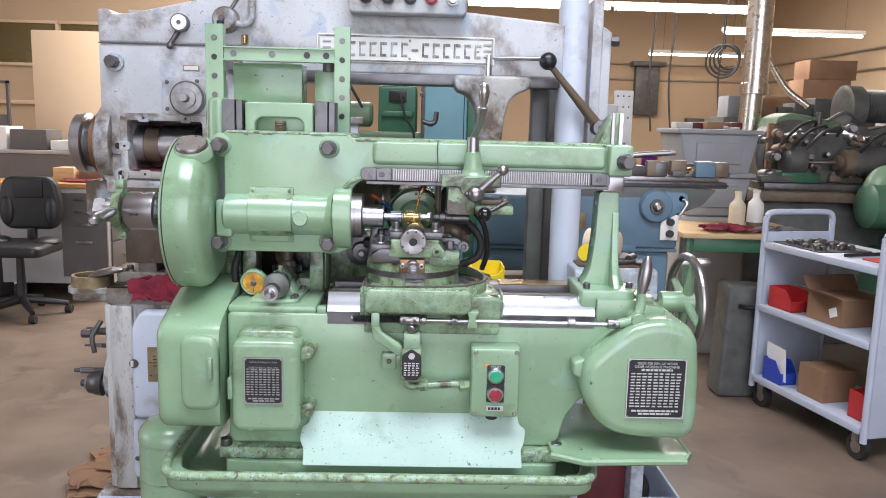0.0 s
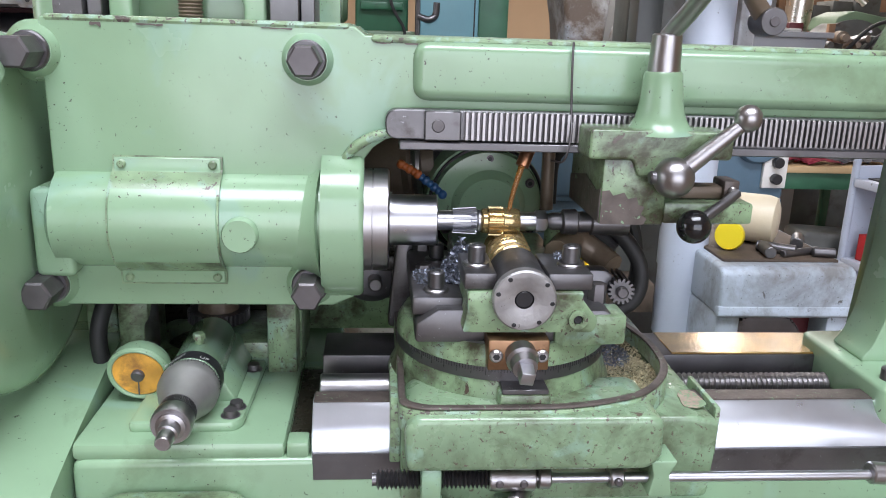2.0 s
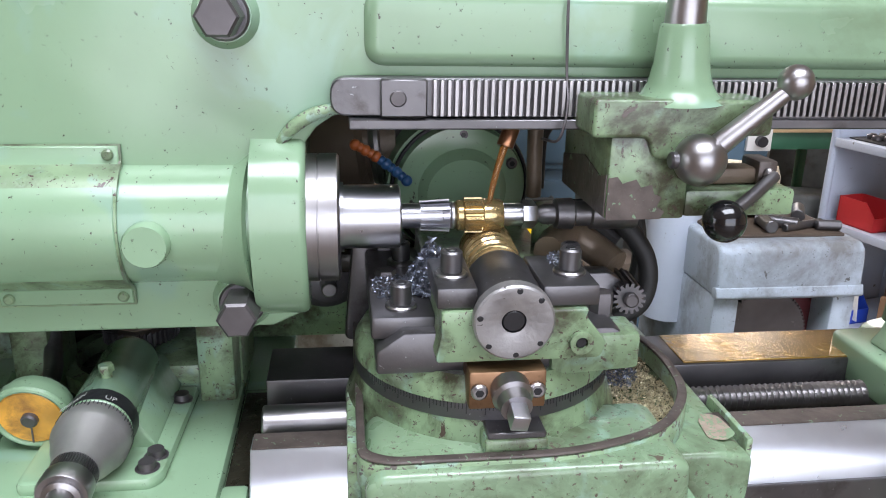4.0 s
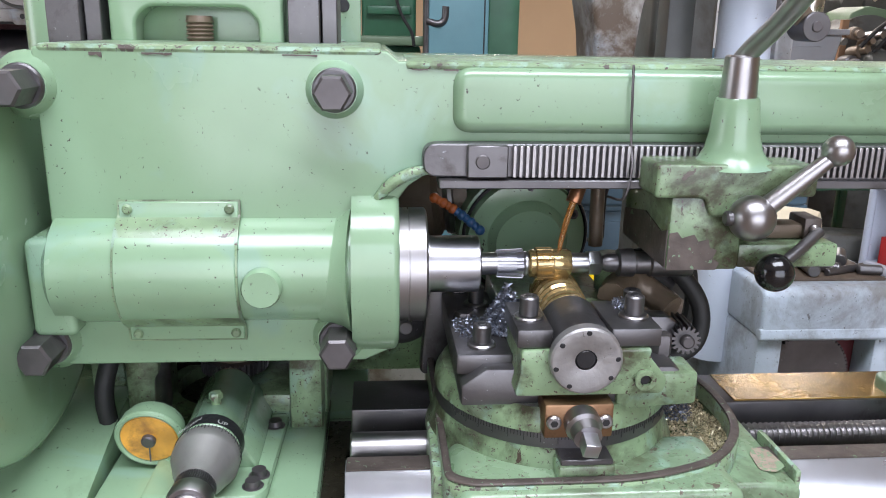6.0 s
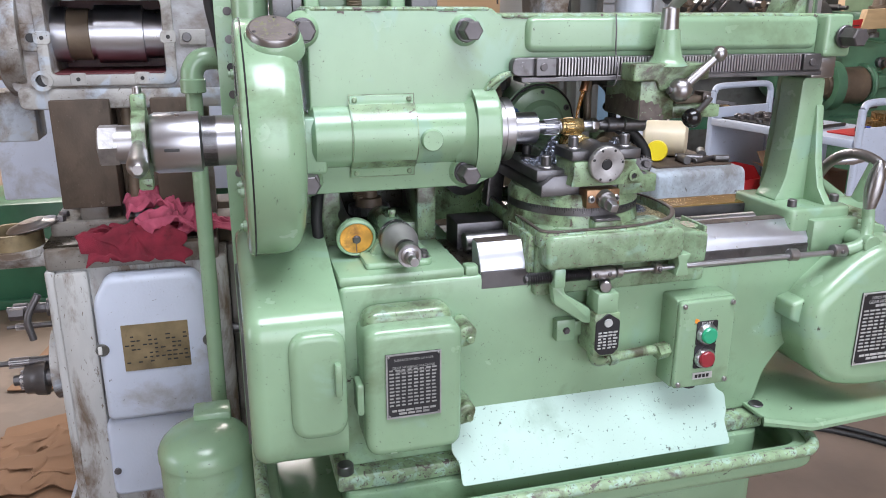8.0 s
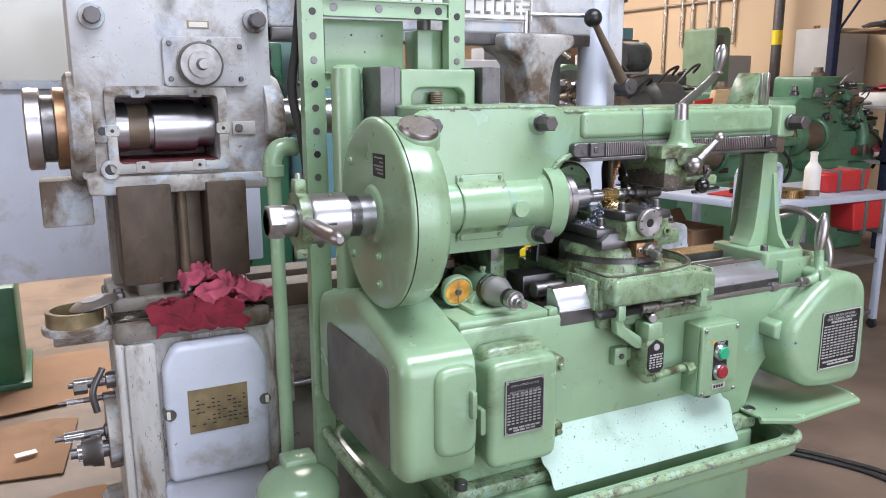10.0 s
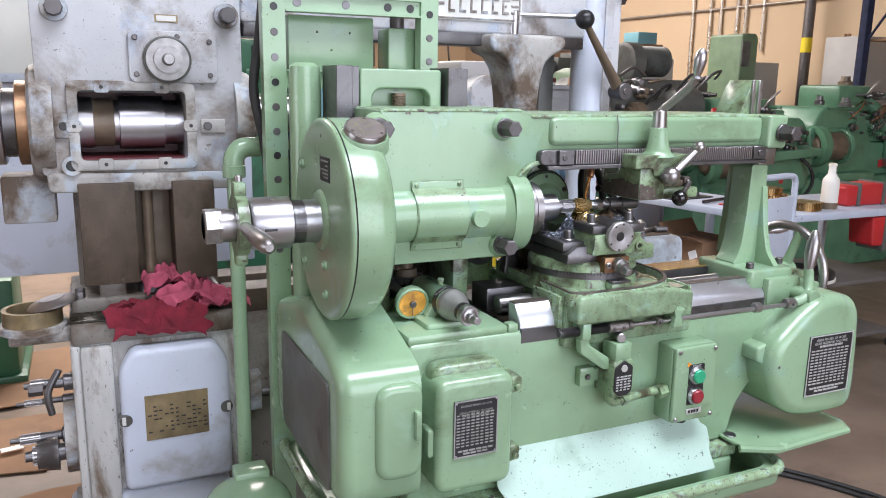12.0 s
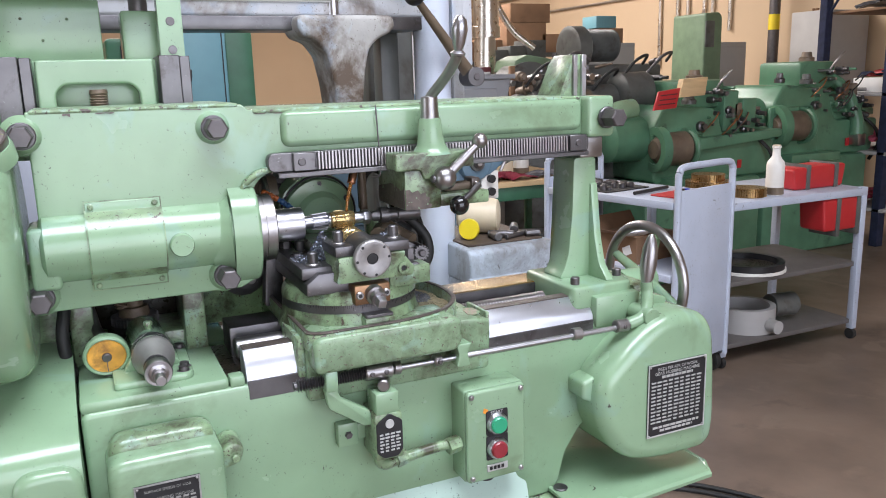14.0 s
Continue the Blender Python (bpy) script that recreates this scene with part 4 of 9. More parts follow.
    wire = [(0.030, 1.735, 1.368), (0.029, 1.729, 1.345), (0.031, 1.730, 1.31), (0.030, 1.718, 1.285), (0.024, 1.715, 1.262), (0.018, 1.74, 1.258)]
    P("tie_wire", hose(wire, 0.0011, 6), BOLT, "thin wire tied round the arm")

    # tail bearing slide on the arm
    sl = P("tail_slide", pillow(rounded([(0.038, 1.269), (0.078, 1.269), (0.084, 1.254), (0.128, 1.254), (0.134, 1.270), (0.169, 1.270), (0.169, 1.295), (0.038, 1.296)], 0.004, 3), 1.680, 1.748, 0.003), GREEN_WORN, "green tail bearing slide clamped on the rack")
    P("slide_tower", turned((0.108, 1.706, 1.292), (0.106, 1.704, 1.346), [(0, 0.034), (0.10, 0.027), (0.24, 0.0225), (0.5, 0.0195), (0.96, 0.0170), (1, 0.0155)], 32), GREEN, "", sl)
    P("slide_block", box(0.053, 0.113, 1.684, 1.80, 1.209, 1.270, 0.003), GREEN_WORN, "chipped green bearing block", sl)
    bare = [(0.0535, 1.2095), (0.094, 1.2095), (0.097, 1.215), (0.091, 1.219), (0.094, 1.226), (0.088, 1.228), (0.086, 1.235), (0.078, 1.233), (0.074, 1.239), (0.064, 1.236), (0.060, 1.241), (0.0535, 1.240)]
    P("bare_block", slab(bare, 1.6834, 1.6842, "y", 0), RIM_BARE, "bare iron where the paint has worn off", sl)
    P("bare_side", slab([(1.686, 1.211), (1.798, 1.211), (1.798, 1.236), (1.74, 1.246), (1.70, 1.238), (1.686, 1.242)], 0.0522, 0.0532, "x", 0), RIM_BARE, "", sl)
    P("clamp_bar", box(0.113, 0.198, 1.686, 1.730, 1.210, 1.230, 0.003), GREEN_WORN, "green clamp bar", sl)
    P("bar_top", box(0.126, 0.182, 1.700, 1.722, 1.2305, 1.243, 0.003), RUSTY, "", sl)
    P("bar_lug", box(0.172, 0.187, 1.696, 1.724, 1.2305, 1.249, 0.002), RIM_BARE, "", sl)
    P("lug_pin", rod((0.1795, 1.697, 1.240), (0.1795, 1.692, 1.240), 0.004, seg=12), STEEL_SATIN, "", sl)
    P("slide_post", rod((0.106, 1.704, 1.343), (0.106, 1.704, 1.378), 0.0145, 0.0130, 24), STEEL_SATIN, "", sl)
    crank = P("crank", hose([(0.106, 1.704, 1.374), (0.110, 1.695, 1.384), (0.116, 1.668, 1.404), (0.119, 1.640, 1.426), (0.120, 1.630, 1.438)], 0.0080, 12), STEEL_SATIN, "worn steel crank with an upright grip", sl)
    P("crank_grip", turned((0.120, 1.629, 1.436), (0.120, 1.618, 1.490), [(0, 0.010), (0.06, 0.011), (0.12, 0.006), (0.3, 0.0090), (0.65, 0.0120), (0.9, 0.009), (1, 0.003)], 20), STEEL, "polished crank grip", crank)
    P("ball_lever", turned((0.113, 1.668, 1.257), (0.166, 1.660, 1.306), [(0, 0.0085), (0.6, 0.0072), (1, 0.0058)], 18), STEEL_SATIN, "steel ball lever", sl)
    P("lever_ball", ball((0.112, 1.668, 1.256), 0.0182, 28), STEEL_SATIN, "", sl)
    P("lever_tip", ball((0.169, 1.660, 1.310), 0.0120, 24), STEEL_SATIN, "", sl)
    P("lever_screw", rod((0.090, 1.668, 1.256), (0.112, 1.668, 1.256), 0.006, seg=14), STEEL_WORN, "", sl)
    P("knob_lever", hose([(0.184, 1.695, 1.238), (0.164, 1.682, 1.228), (0.140, 1.668, 1.217)], 0.0050, 10), STEEL_WORN, "", sl)
    P("black_knob", ball((0.133, 1.662, 1.2135), 0.0152, 28), KNOB_BLACK, "black ball knob", sl)
    P("tail_centre", turned((0.104, AY, AZ), (0.021, AY, AZ), [(0, 0.013), (0.45, 0.013), (0.47, 0.0105), (0.62, 0.0105), (0.64, 0.0130), (0.80, 0.0125), (0.82, 0.0085), (0.92, 0.0085), (1, 0.005)], 24), STEEL_WORN, "oily tail centre", sl)

    # end bracket that carries the arm
    br = [(0.368, 1.046), (0.470, 1.046), (0.462, 1.062), (0.453, 1.095), (0.447, 1.16), (0.444, 1.262), (0.399, 1.262), (0.396, 1.16), (0.389, 1.09), (0.380, 1.062)]
    b = P("arm_bracket", slab(rounded(br, 0.008, 3), 1.745, 1.80, "y", 0.003, 3), GREEN, "green tapered bracket between bed and arm")
    P("bracket_rib", slab(rounded([(1.688, 1.046), (1.75, 1.046), (1.75, 1.215), (1.742, 1.215), (1.728, 1.12), (1.715, 1.075)], 0.006, 3), 0.432, 0.446, "x", 0.003), GREEN, "", b)
    P("bracket_back", slab([(1.80, 1.055), (1.836, 1.055), (1.828, 1.15), (1.82, 1.262), (1.80, 1.262)], 0.405, 0.437, "x", 0.003), GREEN, "", b)
    P("bracket_foot", slab(rounded([(0.352, 1.675), (0.475, 1.675), (0.482, 1.70), (0.482, 1.838), (0.352, 1.838)], 0.014), 1.006, 1.047, "z", 0.005, 3), GREEN, "", b)
    P("end_block", box(0.484, 0.522, 1.68, 1.80, 0.992, 1.034, 0.004), GREEN_WORN, "", b)
    P("foot_step", box(0.389, 0.482, 1.660, 1.70, 0.975, 1.030, 0.004), GREEN, "", b)
    for x, y in ((0.372, 1.70), (0.472, 1.715)):
        P("foot_screw", rod((x, y, 1.046), (x, y, 1.060), 0.008, seg=14), BOLT, "", b)
    up = P("upright_guide", slab([(0.400, 1.36), (0.456, 1.36), (0.456, 1.440), (0.440, 1.440), (0.428, 1.425)], 1.80, 1.875, "y", 0.002), GREEN_WORN, "green upright guide with bright steel faces")
    P("guide_face", box(0.4300, 0.4385, 1.794, 1.801, 1.355, 1.4395, 0.001, 1), STEEL_SATIN, "", up)
    P("guide_face", box(0.4475, 0.4575, 1.794, 1.801, 1.355, 1.4395, 0.001, 1), STEEL, "", up)

    # vertical slides behind the headstock
    vs = P("vertical_slide", slab(rounded(rect(-0.475, -0.225, 1.30, 1.446), 0.004), 1.93, 1.99, "y", 0.003), GREEN, "green vertical slide with bright guide ways")
    for x0 in (-0.482, -0.262):
        P("guide_way", box(x0, x0 + 0.030, 1.875, 1.965, 1.31, 1.4500, 0.001, 1), STEEL_WORN, "dark steel guide way", vs)
        P("way_edge", box(x0 + 0.031, x0 + 0.046, 1.885, 1.955, 1.31, 1.4490, 0.001, 1), STEEL_WORN, "", vs)
    P("slide_cap", pillow(rounded([(-0.432, 1.446), (-0.432, 1.33), (-0.408, 1.33), (-0.408, 1.398), (-0.396, 1.410), (-0.304, 1.410), (-0.292, 1.398), (-0.292, 1.33), (-0.268, 1.33), (-0.268, 1.446)], 0.008, 4), 1.893, 1.925, 0.004), GREEN, "", vs)
    P("slide_web", box(-0.412, -0.288, 1.922, 1.96, 1.33, 1.440, 0.003), GREEN, "", vs)
    P("elevating_screw", turned((-0.350, 1.906, 1.06), (-0.350, 1.906, 1.402), [(0, 0.013), *[((i + 0.5 * j) / 90, 0.0135 if j else 0.0115) for i in range(1, 89) for j in (0, 1)], (1, 0.012)], 18), RUSTY, "oily elevating screw", vs)
    for x0 in (-0.472, -0.266):
        P("lower_guide", box(x0, x0 + 0.034, 1.86, 1.95, 0.99, 1.12, 0.004), GREEN_WORN, "", vs)
    P("guide_post", turned((-0.512, 1.98, 0.98), (-0.512, 1.98, 1.455), [(0, 0.030), (0.93, 0.030), (0.985, 0.028), (1, 0.02)], 28), GREEN, "green round guide post", vs)

    # elevating drive on the bed top
    EX, EZ = -0.325, 1.037
    ed = P("elevating_drive", turned((EX - 0.003, 1.846, EZ + 0.001), (EX, 1.715, EZ), [(0, 0.019), (0.05, 0.023), (0.12, 0.0252), (0.86, 0.0262), (0.87, 0.0272), (0.99, 0.0272), (1, 0.026)], 36), GREEN, "green elevating drive housing with dial")
    P("drive_foot", slab(rounded([(-0.380, 1.690), (-0.282, 1.690), (-0.274, 1.70), (-0.270, 1.84), (-0.380, 1.84)], 0.008), 0.998, 1.010, "z", 0.004), GREEN, "", ed)
    P("drive_web", slab(rounded([(-0.365, 1.008), (-0.285, 1.008), (-0.303, 1.040), (-0.347, 1.040)], 0.006), 1.735, 1.85, "y", 0.003), GREEN, "", ed)
    P("grease_nipple", rod((EX, 1.757, EZ + 0.023), (EX, 1.757, EZ + 0.033), 0.0045, seg=10), GREEN_WORN, "", ed)
    P("nipple_head", hexagon((EX, 1.757, EZ + 0.031), (EX, 1.757, EZ + 0.037), 0.0062), GREEN_WORN, "", ed)
    P("dial_band", turned((EX, 1.7335, EZ), (EX, 1.7175, EZ), [(0, 0.0277), (1, 0.0277)], 36), BLACK, "black band reading DOWN and UP", ed)
    P("dial", turned((EX, 1.7145, EZ), (EX, 1.664, EZ - 0.001), [(0, 0.0272), (0.04, 0.0284), (0.30, 0.0284), (0.33, 0.0275), (0.62, 0.0230), (0.82, 0.0185), (1, 0.0170)], 48), DIAL_STEEL, "graduated steel dial", ed)
    grad = []
    for i in range(60):
        a = radians(6 * i)
        g1 = box(-0.0003, 0.0003, -0.0045 if i % 5 else -0.007, 0.0, 0.0283, 0.0288, 0)
        g1.transform(Matrix.Translation((EX, 1.7135, EZ)) @ Matrix.Rotation(a, 4, "Y"))
        grad.append(g1)
    P("dial_marks", join(*grad), BLACK, "", ed, flat=True)
    P("knurled_nut", gear((EX, 1.667, EZ - 0.001), (EX, 1.652, EZ - 0.0015), 0.0168, 56, 0.0010), STEEL_WORN, "", ed)
    P("drive_collar", turned((EX, 1.653, EZ - 0.0015), (EX, 1.636, EZ - 0.002), [(0, 0.0130), (0.10, 0.0178), (0.85, 0.0184), (1, 0.0170), (0.98, 0.0130), (0.85, 0.0120)], 32), STEEL_SATIN, "", ed)
    P("drive_end", turned((EX, 1.641, EZ - 0.002), (EX + 0.0005, 1.607, EZ - 0.003), [(0, 0.0135), (0.2, 0.0130), (0.24, 0.0095), (0.55, 0.0090), (0.58, 0.0072), (0.95, 0.0072), (1, 0.006)], 24), STEEL_SATIN, "", ed)
    for x, y in ((-0.287, 1.705), (-0.284, 1.722), (-0.281, 1.812)):
        P("foot_screw", turned((x, y, 1.009), (x, y, 1.016), [(0, 0.0095), (0.15, 0.0095), (0.2, 0.0068), (1, 0.0064)], 16), BOLT, "", ed)
    P("bevel_gear", gear((-0.335, 1.905, 1.034), (-0.335, 1.905, 1.047), 0.036, 40, 0.004), STEEL_WORN, "dark toothed bevel gear", vs)
    P("screw_nut", turned((-0.335, 1.905, 1.047), (-0.335, 1.905, 1.118), [(0, 0.024), (0.2, 0.022), (0.22, 0.015), (1, 0.015)], 20), RUSTY, "", vs)
    P("gear_well", pipe((-0.335, 1.905, 0.999), (-0.335, 1.905, 1.016), 0.076, 0.062), GREEN_WORN, "raised lip round the gear well", vs)
    P("well_floor", rod((-0.335, 1.905, 0.9985), (-0.335, 1.905, 1.002), 0.0615, seg=32), OIL_AND_SHADE, "", vs)
    for word, turn in (("DOWN", -34), ("UP", 26)):
        cu = bpy.data.curves.new("dial_text", "FONT")
        cu.body, cu.size, cu.extrude, cu.align_x = word, 0.0075, 0.0001, "CENTER"
        cu.materials.append(PLATE_SILVER)
        tx = new("dial_text", cu)
        tx.parent = ed
        tx.matrix_local = Matrix.Translation(Vector((EX, 1.729, EZ)) - origin(ed)) @ Matrix.Rotation(radians(turn), 4, "Y") @ Matrix.Translation((0, -0.010, 0.0279))
    # oil sight gauge
    g = P("sight_gauge", turned((-0.3835, 1.768, 1.0385), (-0.384, 1.748, 1.034), [(0, 0.022), (0.10, 0.0275), (0.45, 0.0285), (0.5, 0.0305), (0.97, 0.0312), (1, 0.0300)], 40), GREEN, "round oil gauge with a stained amber face")
    P("gauge_rim", ring_torus((-0.384, 1.748, 1.034), (-0.002, -0.052, -0.011), 0.0282, 0.0026, 40, 8), GREEN, "", g)
    P("gauge_pipe", hose([(-0.383, 1.778, 1.041), (-0.384, 1.80, 1.044), (-0.392, 1.83, 1.05), (-0.40, 1.86, 1.08)], 0.008, 10), STEEL_WORN, "", g)
    P("gauge_pointer", box(-0.3848, -0.3836, 1.7455, 1.7465, 1.012, 1.0335, 0), BOLT, "", g)
    P("gauge_face", rod((-0.3838, 1.753, 1.0351), (-0.3841, 1.7465, 1.0337), 0.0262, seg=36), GAUGE, "stained amber glass", g)
    P("gauge_boss", rod((-0.384, 1.748, 1.0338), (-0.3842, 1.7415, 1.0325), 0.0065, seg=18), BOLT, "", g)
    P("gauge_drain", rod((-0.384, 1.765, 1.012), (-0.384, 1.765, 0.995), 0.006, seg=12), STEEL_WORN, "", g)
    P("gauge_hose", hose([(-0.43, 1.82, 1.10), (-0.438, 1.80, 1.06), (-0.436, 1.80, 1.02), (-0.43, 1.81, 0.985)], 0.009, 10), RUBBER, "black rubber hose", g)
    for x, y0, y1 in ((-0.428, 1.83, 1.90), (-0.268, 1.825, 1.90)):
        P("support_web", box(x, x + 0.033, y0, y1, 0.99, 1.115, 0.004), GREEN_WORN)
    # dark sheet paints the shaded gap behind the gauge, with its dark machinery
    P("rear_gap_shade", box(-0.428, -0.236, 1.950, 1.962, 0.998, 1.116, 0.002), OIL_AND_SHADE, "flat dark sheet for the shaded gap and dark machinery behind the gauge")
    P("pump_block", box(-0.32, -0.24, 1.84, 1.95, 0.985, 1.03, 0.006), GREEN_WORN, "dirty green casting under the head")

    # right-hand feed cover
    fc = [(0.355, 0.905), (0.352, 0.845), (0.362, 0.812), (0.388, 0.770), (0.425, 0.743), (0.490, 0.732), (0.585, 0.732), (0.606, 0.750), (0.611, 0.790), (0.608, 0.880), (0.600, 0.958), (0.578, 0.990), (0.520, 1.004), (0.462, 0.992), (0.420, 0.962)]
    f = P("feed_gear_cover", pillow(rounded(fc, 0.03, 4), 1.592, 1.88, 0.026), GREEN, "large rounded light green feed gear cover")
    P("cover_lug", pillow(rounded([(0.336, 0.868), (0.362, 0.855), (0.362, 0.905), (0.336, 0.897)], 0.006, 3), 1.622, 1.68, 0.006), GREEN, "", f)
    P("cover_step", slab(rounded([(0.44, 0.96), (0.53, 0.975), (0.545, 1.010), (0.50, 1.022), (0.455, 1.01)], 0.01), 1.66, 1.93, "y", 0.01, 3), GREEN, "", f)
    data_plate(M, 0.447, 0.574, 0.785, 0.918, 1.5915, PLATE_SILVER, 12, 9, 3, 2, "black and silver feed chart plate", None, ("FEEDS PER REV. OF WORK", "GEAR HOBBING MACHINE"))
    sh = P("foot_shelf", slab(rounded([(0.295, 1.61), (0.36, 1.572), (0.585, 1.585), (0.60, 1.61), (0.60, 1.92), (0.295, 1.92)], 0.02), 0.690, 0.697, "z", 0.002), GREEN, "green sheet shelf with a folded lip")
    P("shelf_lip", hose([(0.295, 1.606, 0.690), (0.362, 1.570, 0.690), (0.585, 1.583, 0.690), (0.602, 1.615, 0.690), (0.602, 1.92, 0.690)], 0.0085, 8, curved=False), GREEN, "", sh)
    # feed handle and handwheel
    P("feed_rod_boss", rod((0.470, 1.70, 0.995), (0.470, 1.61, 0.995), 0.016, seg=20), GREEN, "", f)
    lev = P("feed_lever", hose([(0.432, 1.628, 0.985), (0.455, 1.625, 0.992), (0.472, 1.63, 1.006), (0.481, 1.64, 1.03), (0.480, 1.642, 1.05)], 0.0105, 12), GREEN, "feed lever with a polished grip")
    P("lever_grip", turned((0.480, 1.642, 1.046), (0.492, 1.645, 1.132), [(0, 0.008), (0.1, 0.0105), (0.4, 0.0145), (0.7, 0.0135), (0.92, 0.008), (1, 0.004)], 20), STEEL_SATIN, "polished steel grip", lev)
    hw = P("handwheel", ring_torus((0.655, 1.86, 0.985), (1, 0.05, 0), 0.112, 0.0105, 48, 12), STEEL_SATIN, "handwheel with worn rim and green spokes")
    P("wheel_hub", rod((0.59, 1.86, 0.985), (0.672, 1.86, 0.985), 0.026, seg=24), GREEN, "", hw)
    for a in (20, 110, 200, 290):
        e = Vector((0.655, 1.86 + 0.108 * math.cos(radians(a)), 0.985 + 0.108 * math.sin(radians(a))))
        P("spoke", turned((0.655, 1.86, 0.985), e, [(0, 0.013), (1, 0.009)], 12), GREEN, "", hw)
    P("wheel_grip", turned((0.660, 1.86 + 0.080, 1.068), (0.735, 1.925, 1.075), [(0, 0.006), (0.15, 0.009), (0.6, 0.0125), (0.9, 0.009), (1, 0.004)], 18), STEEL, "polished wheel grip", hw)

    # trip rod, limit switch, push-button box
    tr = P("trip_rod", rod((-0.145, 1.628, 0.985), (0.425, 1.628, 0.982), 0.0048, seg=14), STEEL, "bright steel trip rod with collars and spring")
    P("rod_spring", turned((-0.150, 1.628, 0.985), (-0.03, 1.628, 0.985), [(0, 0.006), *[((i + 0.5 * j) / 31, 0.0095 if j else 0.0055) for i in range(1, 30) for j in (0, 1)], (1, 0.006)], 14), STEEL_WORN, "", tr)
    for x0, x1, r in ((-0.045, -0.002, 0.0115), (0.0, 0.012, 0.010), (0.066, 0.079, 0.010), (0.318, 0.335, 0.0105), (0.405, 0.430, 0.011)):
        P("rod_collar", rod((x0, 1.628, 0.985), (x1, 1.628, 0.984), r, seg=20), STEEL_SATIN, "", tr)
    for x in (-0.036, -0.014, 0.073, 0.418):
        P("collar_screw", rod((x, 1.622, 0.985), (x, 1.615, 0.985), 0.004, seg=10), BOLT, "", tr)
    P("rod_bracket", box(-0.107, -0.088, 1.614, 1.650, 0.970, 1.003, 0.004), GREEN, "", tr)
    P("bracket_arm", slab(rounded([(-0.107, 0.972), (-0.088, 0.972), (-0.084, 0.957), (-0.040, 0.928), (-0.036, 0.905), (-0.050, 0.905), (-0.102, 0.942)], 0.005), 1.622, 1.64, "y", 0.003), GREEN, "", tr)
    P("rod_guide", slab(rounded([(0.100, 0.972), (0.122, 0.972), (0.118, 0.994), (0.125, 1.008), (0.100, 1.008), (0.104, 0.992)], 0.003), 1.614, 1.645, "y", 0.002), GREEN, "", tr)
    sw = P("limit_switch", box(-0.040, 0.004, 1.606, 1.664, 0.852, 0.925, 0.004), GREEN_WORN, "green limit switch with a black data plate")
    P("switch_head", box(-0.036, 0.0, 1.608, 1.650, 0.923, 0.957, 0.003), GREEN, "", sw)
    P("switch_roller", rod((-0.022, 1.612, 0.966), (-0.010, 1.640, 0.966), 0.009, seg=16), STEEL_SATIN, "", sw)
    P("switch_plate", slab(rounded([(-0.0385, 0.866), (-0.028, 0.856), (-0.006, 0.856), (0.0025, 0.866), (0.0025, 0.912), (-0.006, 0.918), (-0.018, 0.926), (-0.030, 0.918), (-0.0385, 0.912)], 0.004), 1.606, 1.6035, "y", 0.0008, 1), PLATE_BLACK, "black plate with silver print", sw)
    rr = random.Random(4)
    P("switch_print", join(*[box(-0.034 + 0.0085 * j, -0.034 + 0.0085 * j + rr.uniform(0.004, 0.0075), 1.6025, 1.6036, 0.867 + 0.0052 * i, 0.8695 + 0.0052 * i, 0) for i in range(6) for j in range(4)]), PLATE_SILVER, "", sw, flat=True)
    P("switch_dial", turned((-0.018, 1.6036, 0.910), (-0.018, 1.6015, 0.910), [(0, 0.007), (1, 0.0065)], 20), PLATE_SILVER, "", sw)
    P("mount_lug", box(-0.084, -0.052, 1.648, 1.667, 0.866, 0.903, 0.003), GREEN, "", sw)
    P("lug_bridge", box(-0.054, -0.038, 1.652, 1.666, 0.872, 0.897, 0.002), GREEN, "", sw)
    P("lug_screw", rod((-0.068, 1.649, 0.885), (-0.068, 1.643, 0.885), 0.006, seg=6), BOLT, "", sw)
    cd = P("conduit", hose([(-0.028, 1.63, 0.857), (-0.028, 1.628, 0.842), (-0.018, 1.628, 0.834), (0.0, 1.63, 0.835), (0.06, 1.635, 0.838), (0.115, 1.635, 0.839)], 0.0085, 12), GREEN_WORN, "painted conduit with fittings")
    for x0, x1, r in ((0.0, 0.018, 0.0135), (0.088, 0.110, 0.0135)):
        P("conduit_nut", hexagon((x0, 1.632, 0.836), (x1, 1.634, 0.838), r), GREEN_WORN, "", cd)
    bx = P("button_box", slab(rounded(rect(0.112, 0.218, 0.772, 0.928), 0.005), 1.622, 1.675, "y", 0.003), GREEN, "green push-button box")
    P("box_lid", slab(rounded(rect(0.113, 0.217, 0.773, 0.927), 0.008), 1.612, 1.6222, "y", 0.004, 3), GREEN, "", bx)
    for x in (0.121, 0.209):
        for z in (0.781, 0.919):
            P("lid_screw", turned((x, 1.613, z), (x, 1.608, z), [(0, 0.0045), (0.6, 0.0045), (1, 0.003)], 14), STEEL_SATIN, "", bx)
    for z, mat, word in ((0.868, BUTTON_GREEN, "START"), (0.826, BUTTON_RED, "STOP")):
        P("legend_plate", slab(rounded(rect(0.146, 0.185, z - 0.019, z + 0.023), 0.004), 1.612, 1.6105, "y", 0.0005, 1), PLATE_BLACK, "", bx)
        ring_ = P("button_ring", turned((0.165, 1.611, z), (0.165, 1.603, z), [(0, 0.0185), (0.5, 0.018), (1, 0.0155)], 30), STEEL, "", bx)
        P("button_cap", turned((0.165, 1.606, z), (0.165, 1.598, z), [(0, 0.0140), (0.7, 0.0140), (1, 0.012)], 28), mat, "green start button" if word == "START" else "dark red stop button", ring_)
    cu = bpy.data.curves.new("start_text", "FONT")
    cu.body, cu.size, cu.extrude, cu.align_x = "START", 0.0075, 0.0002, "CENTER"
    t = new("start_text", cu)
    t.parent = bx
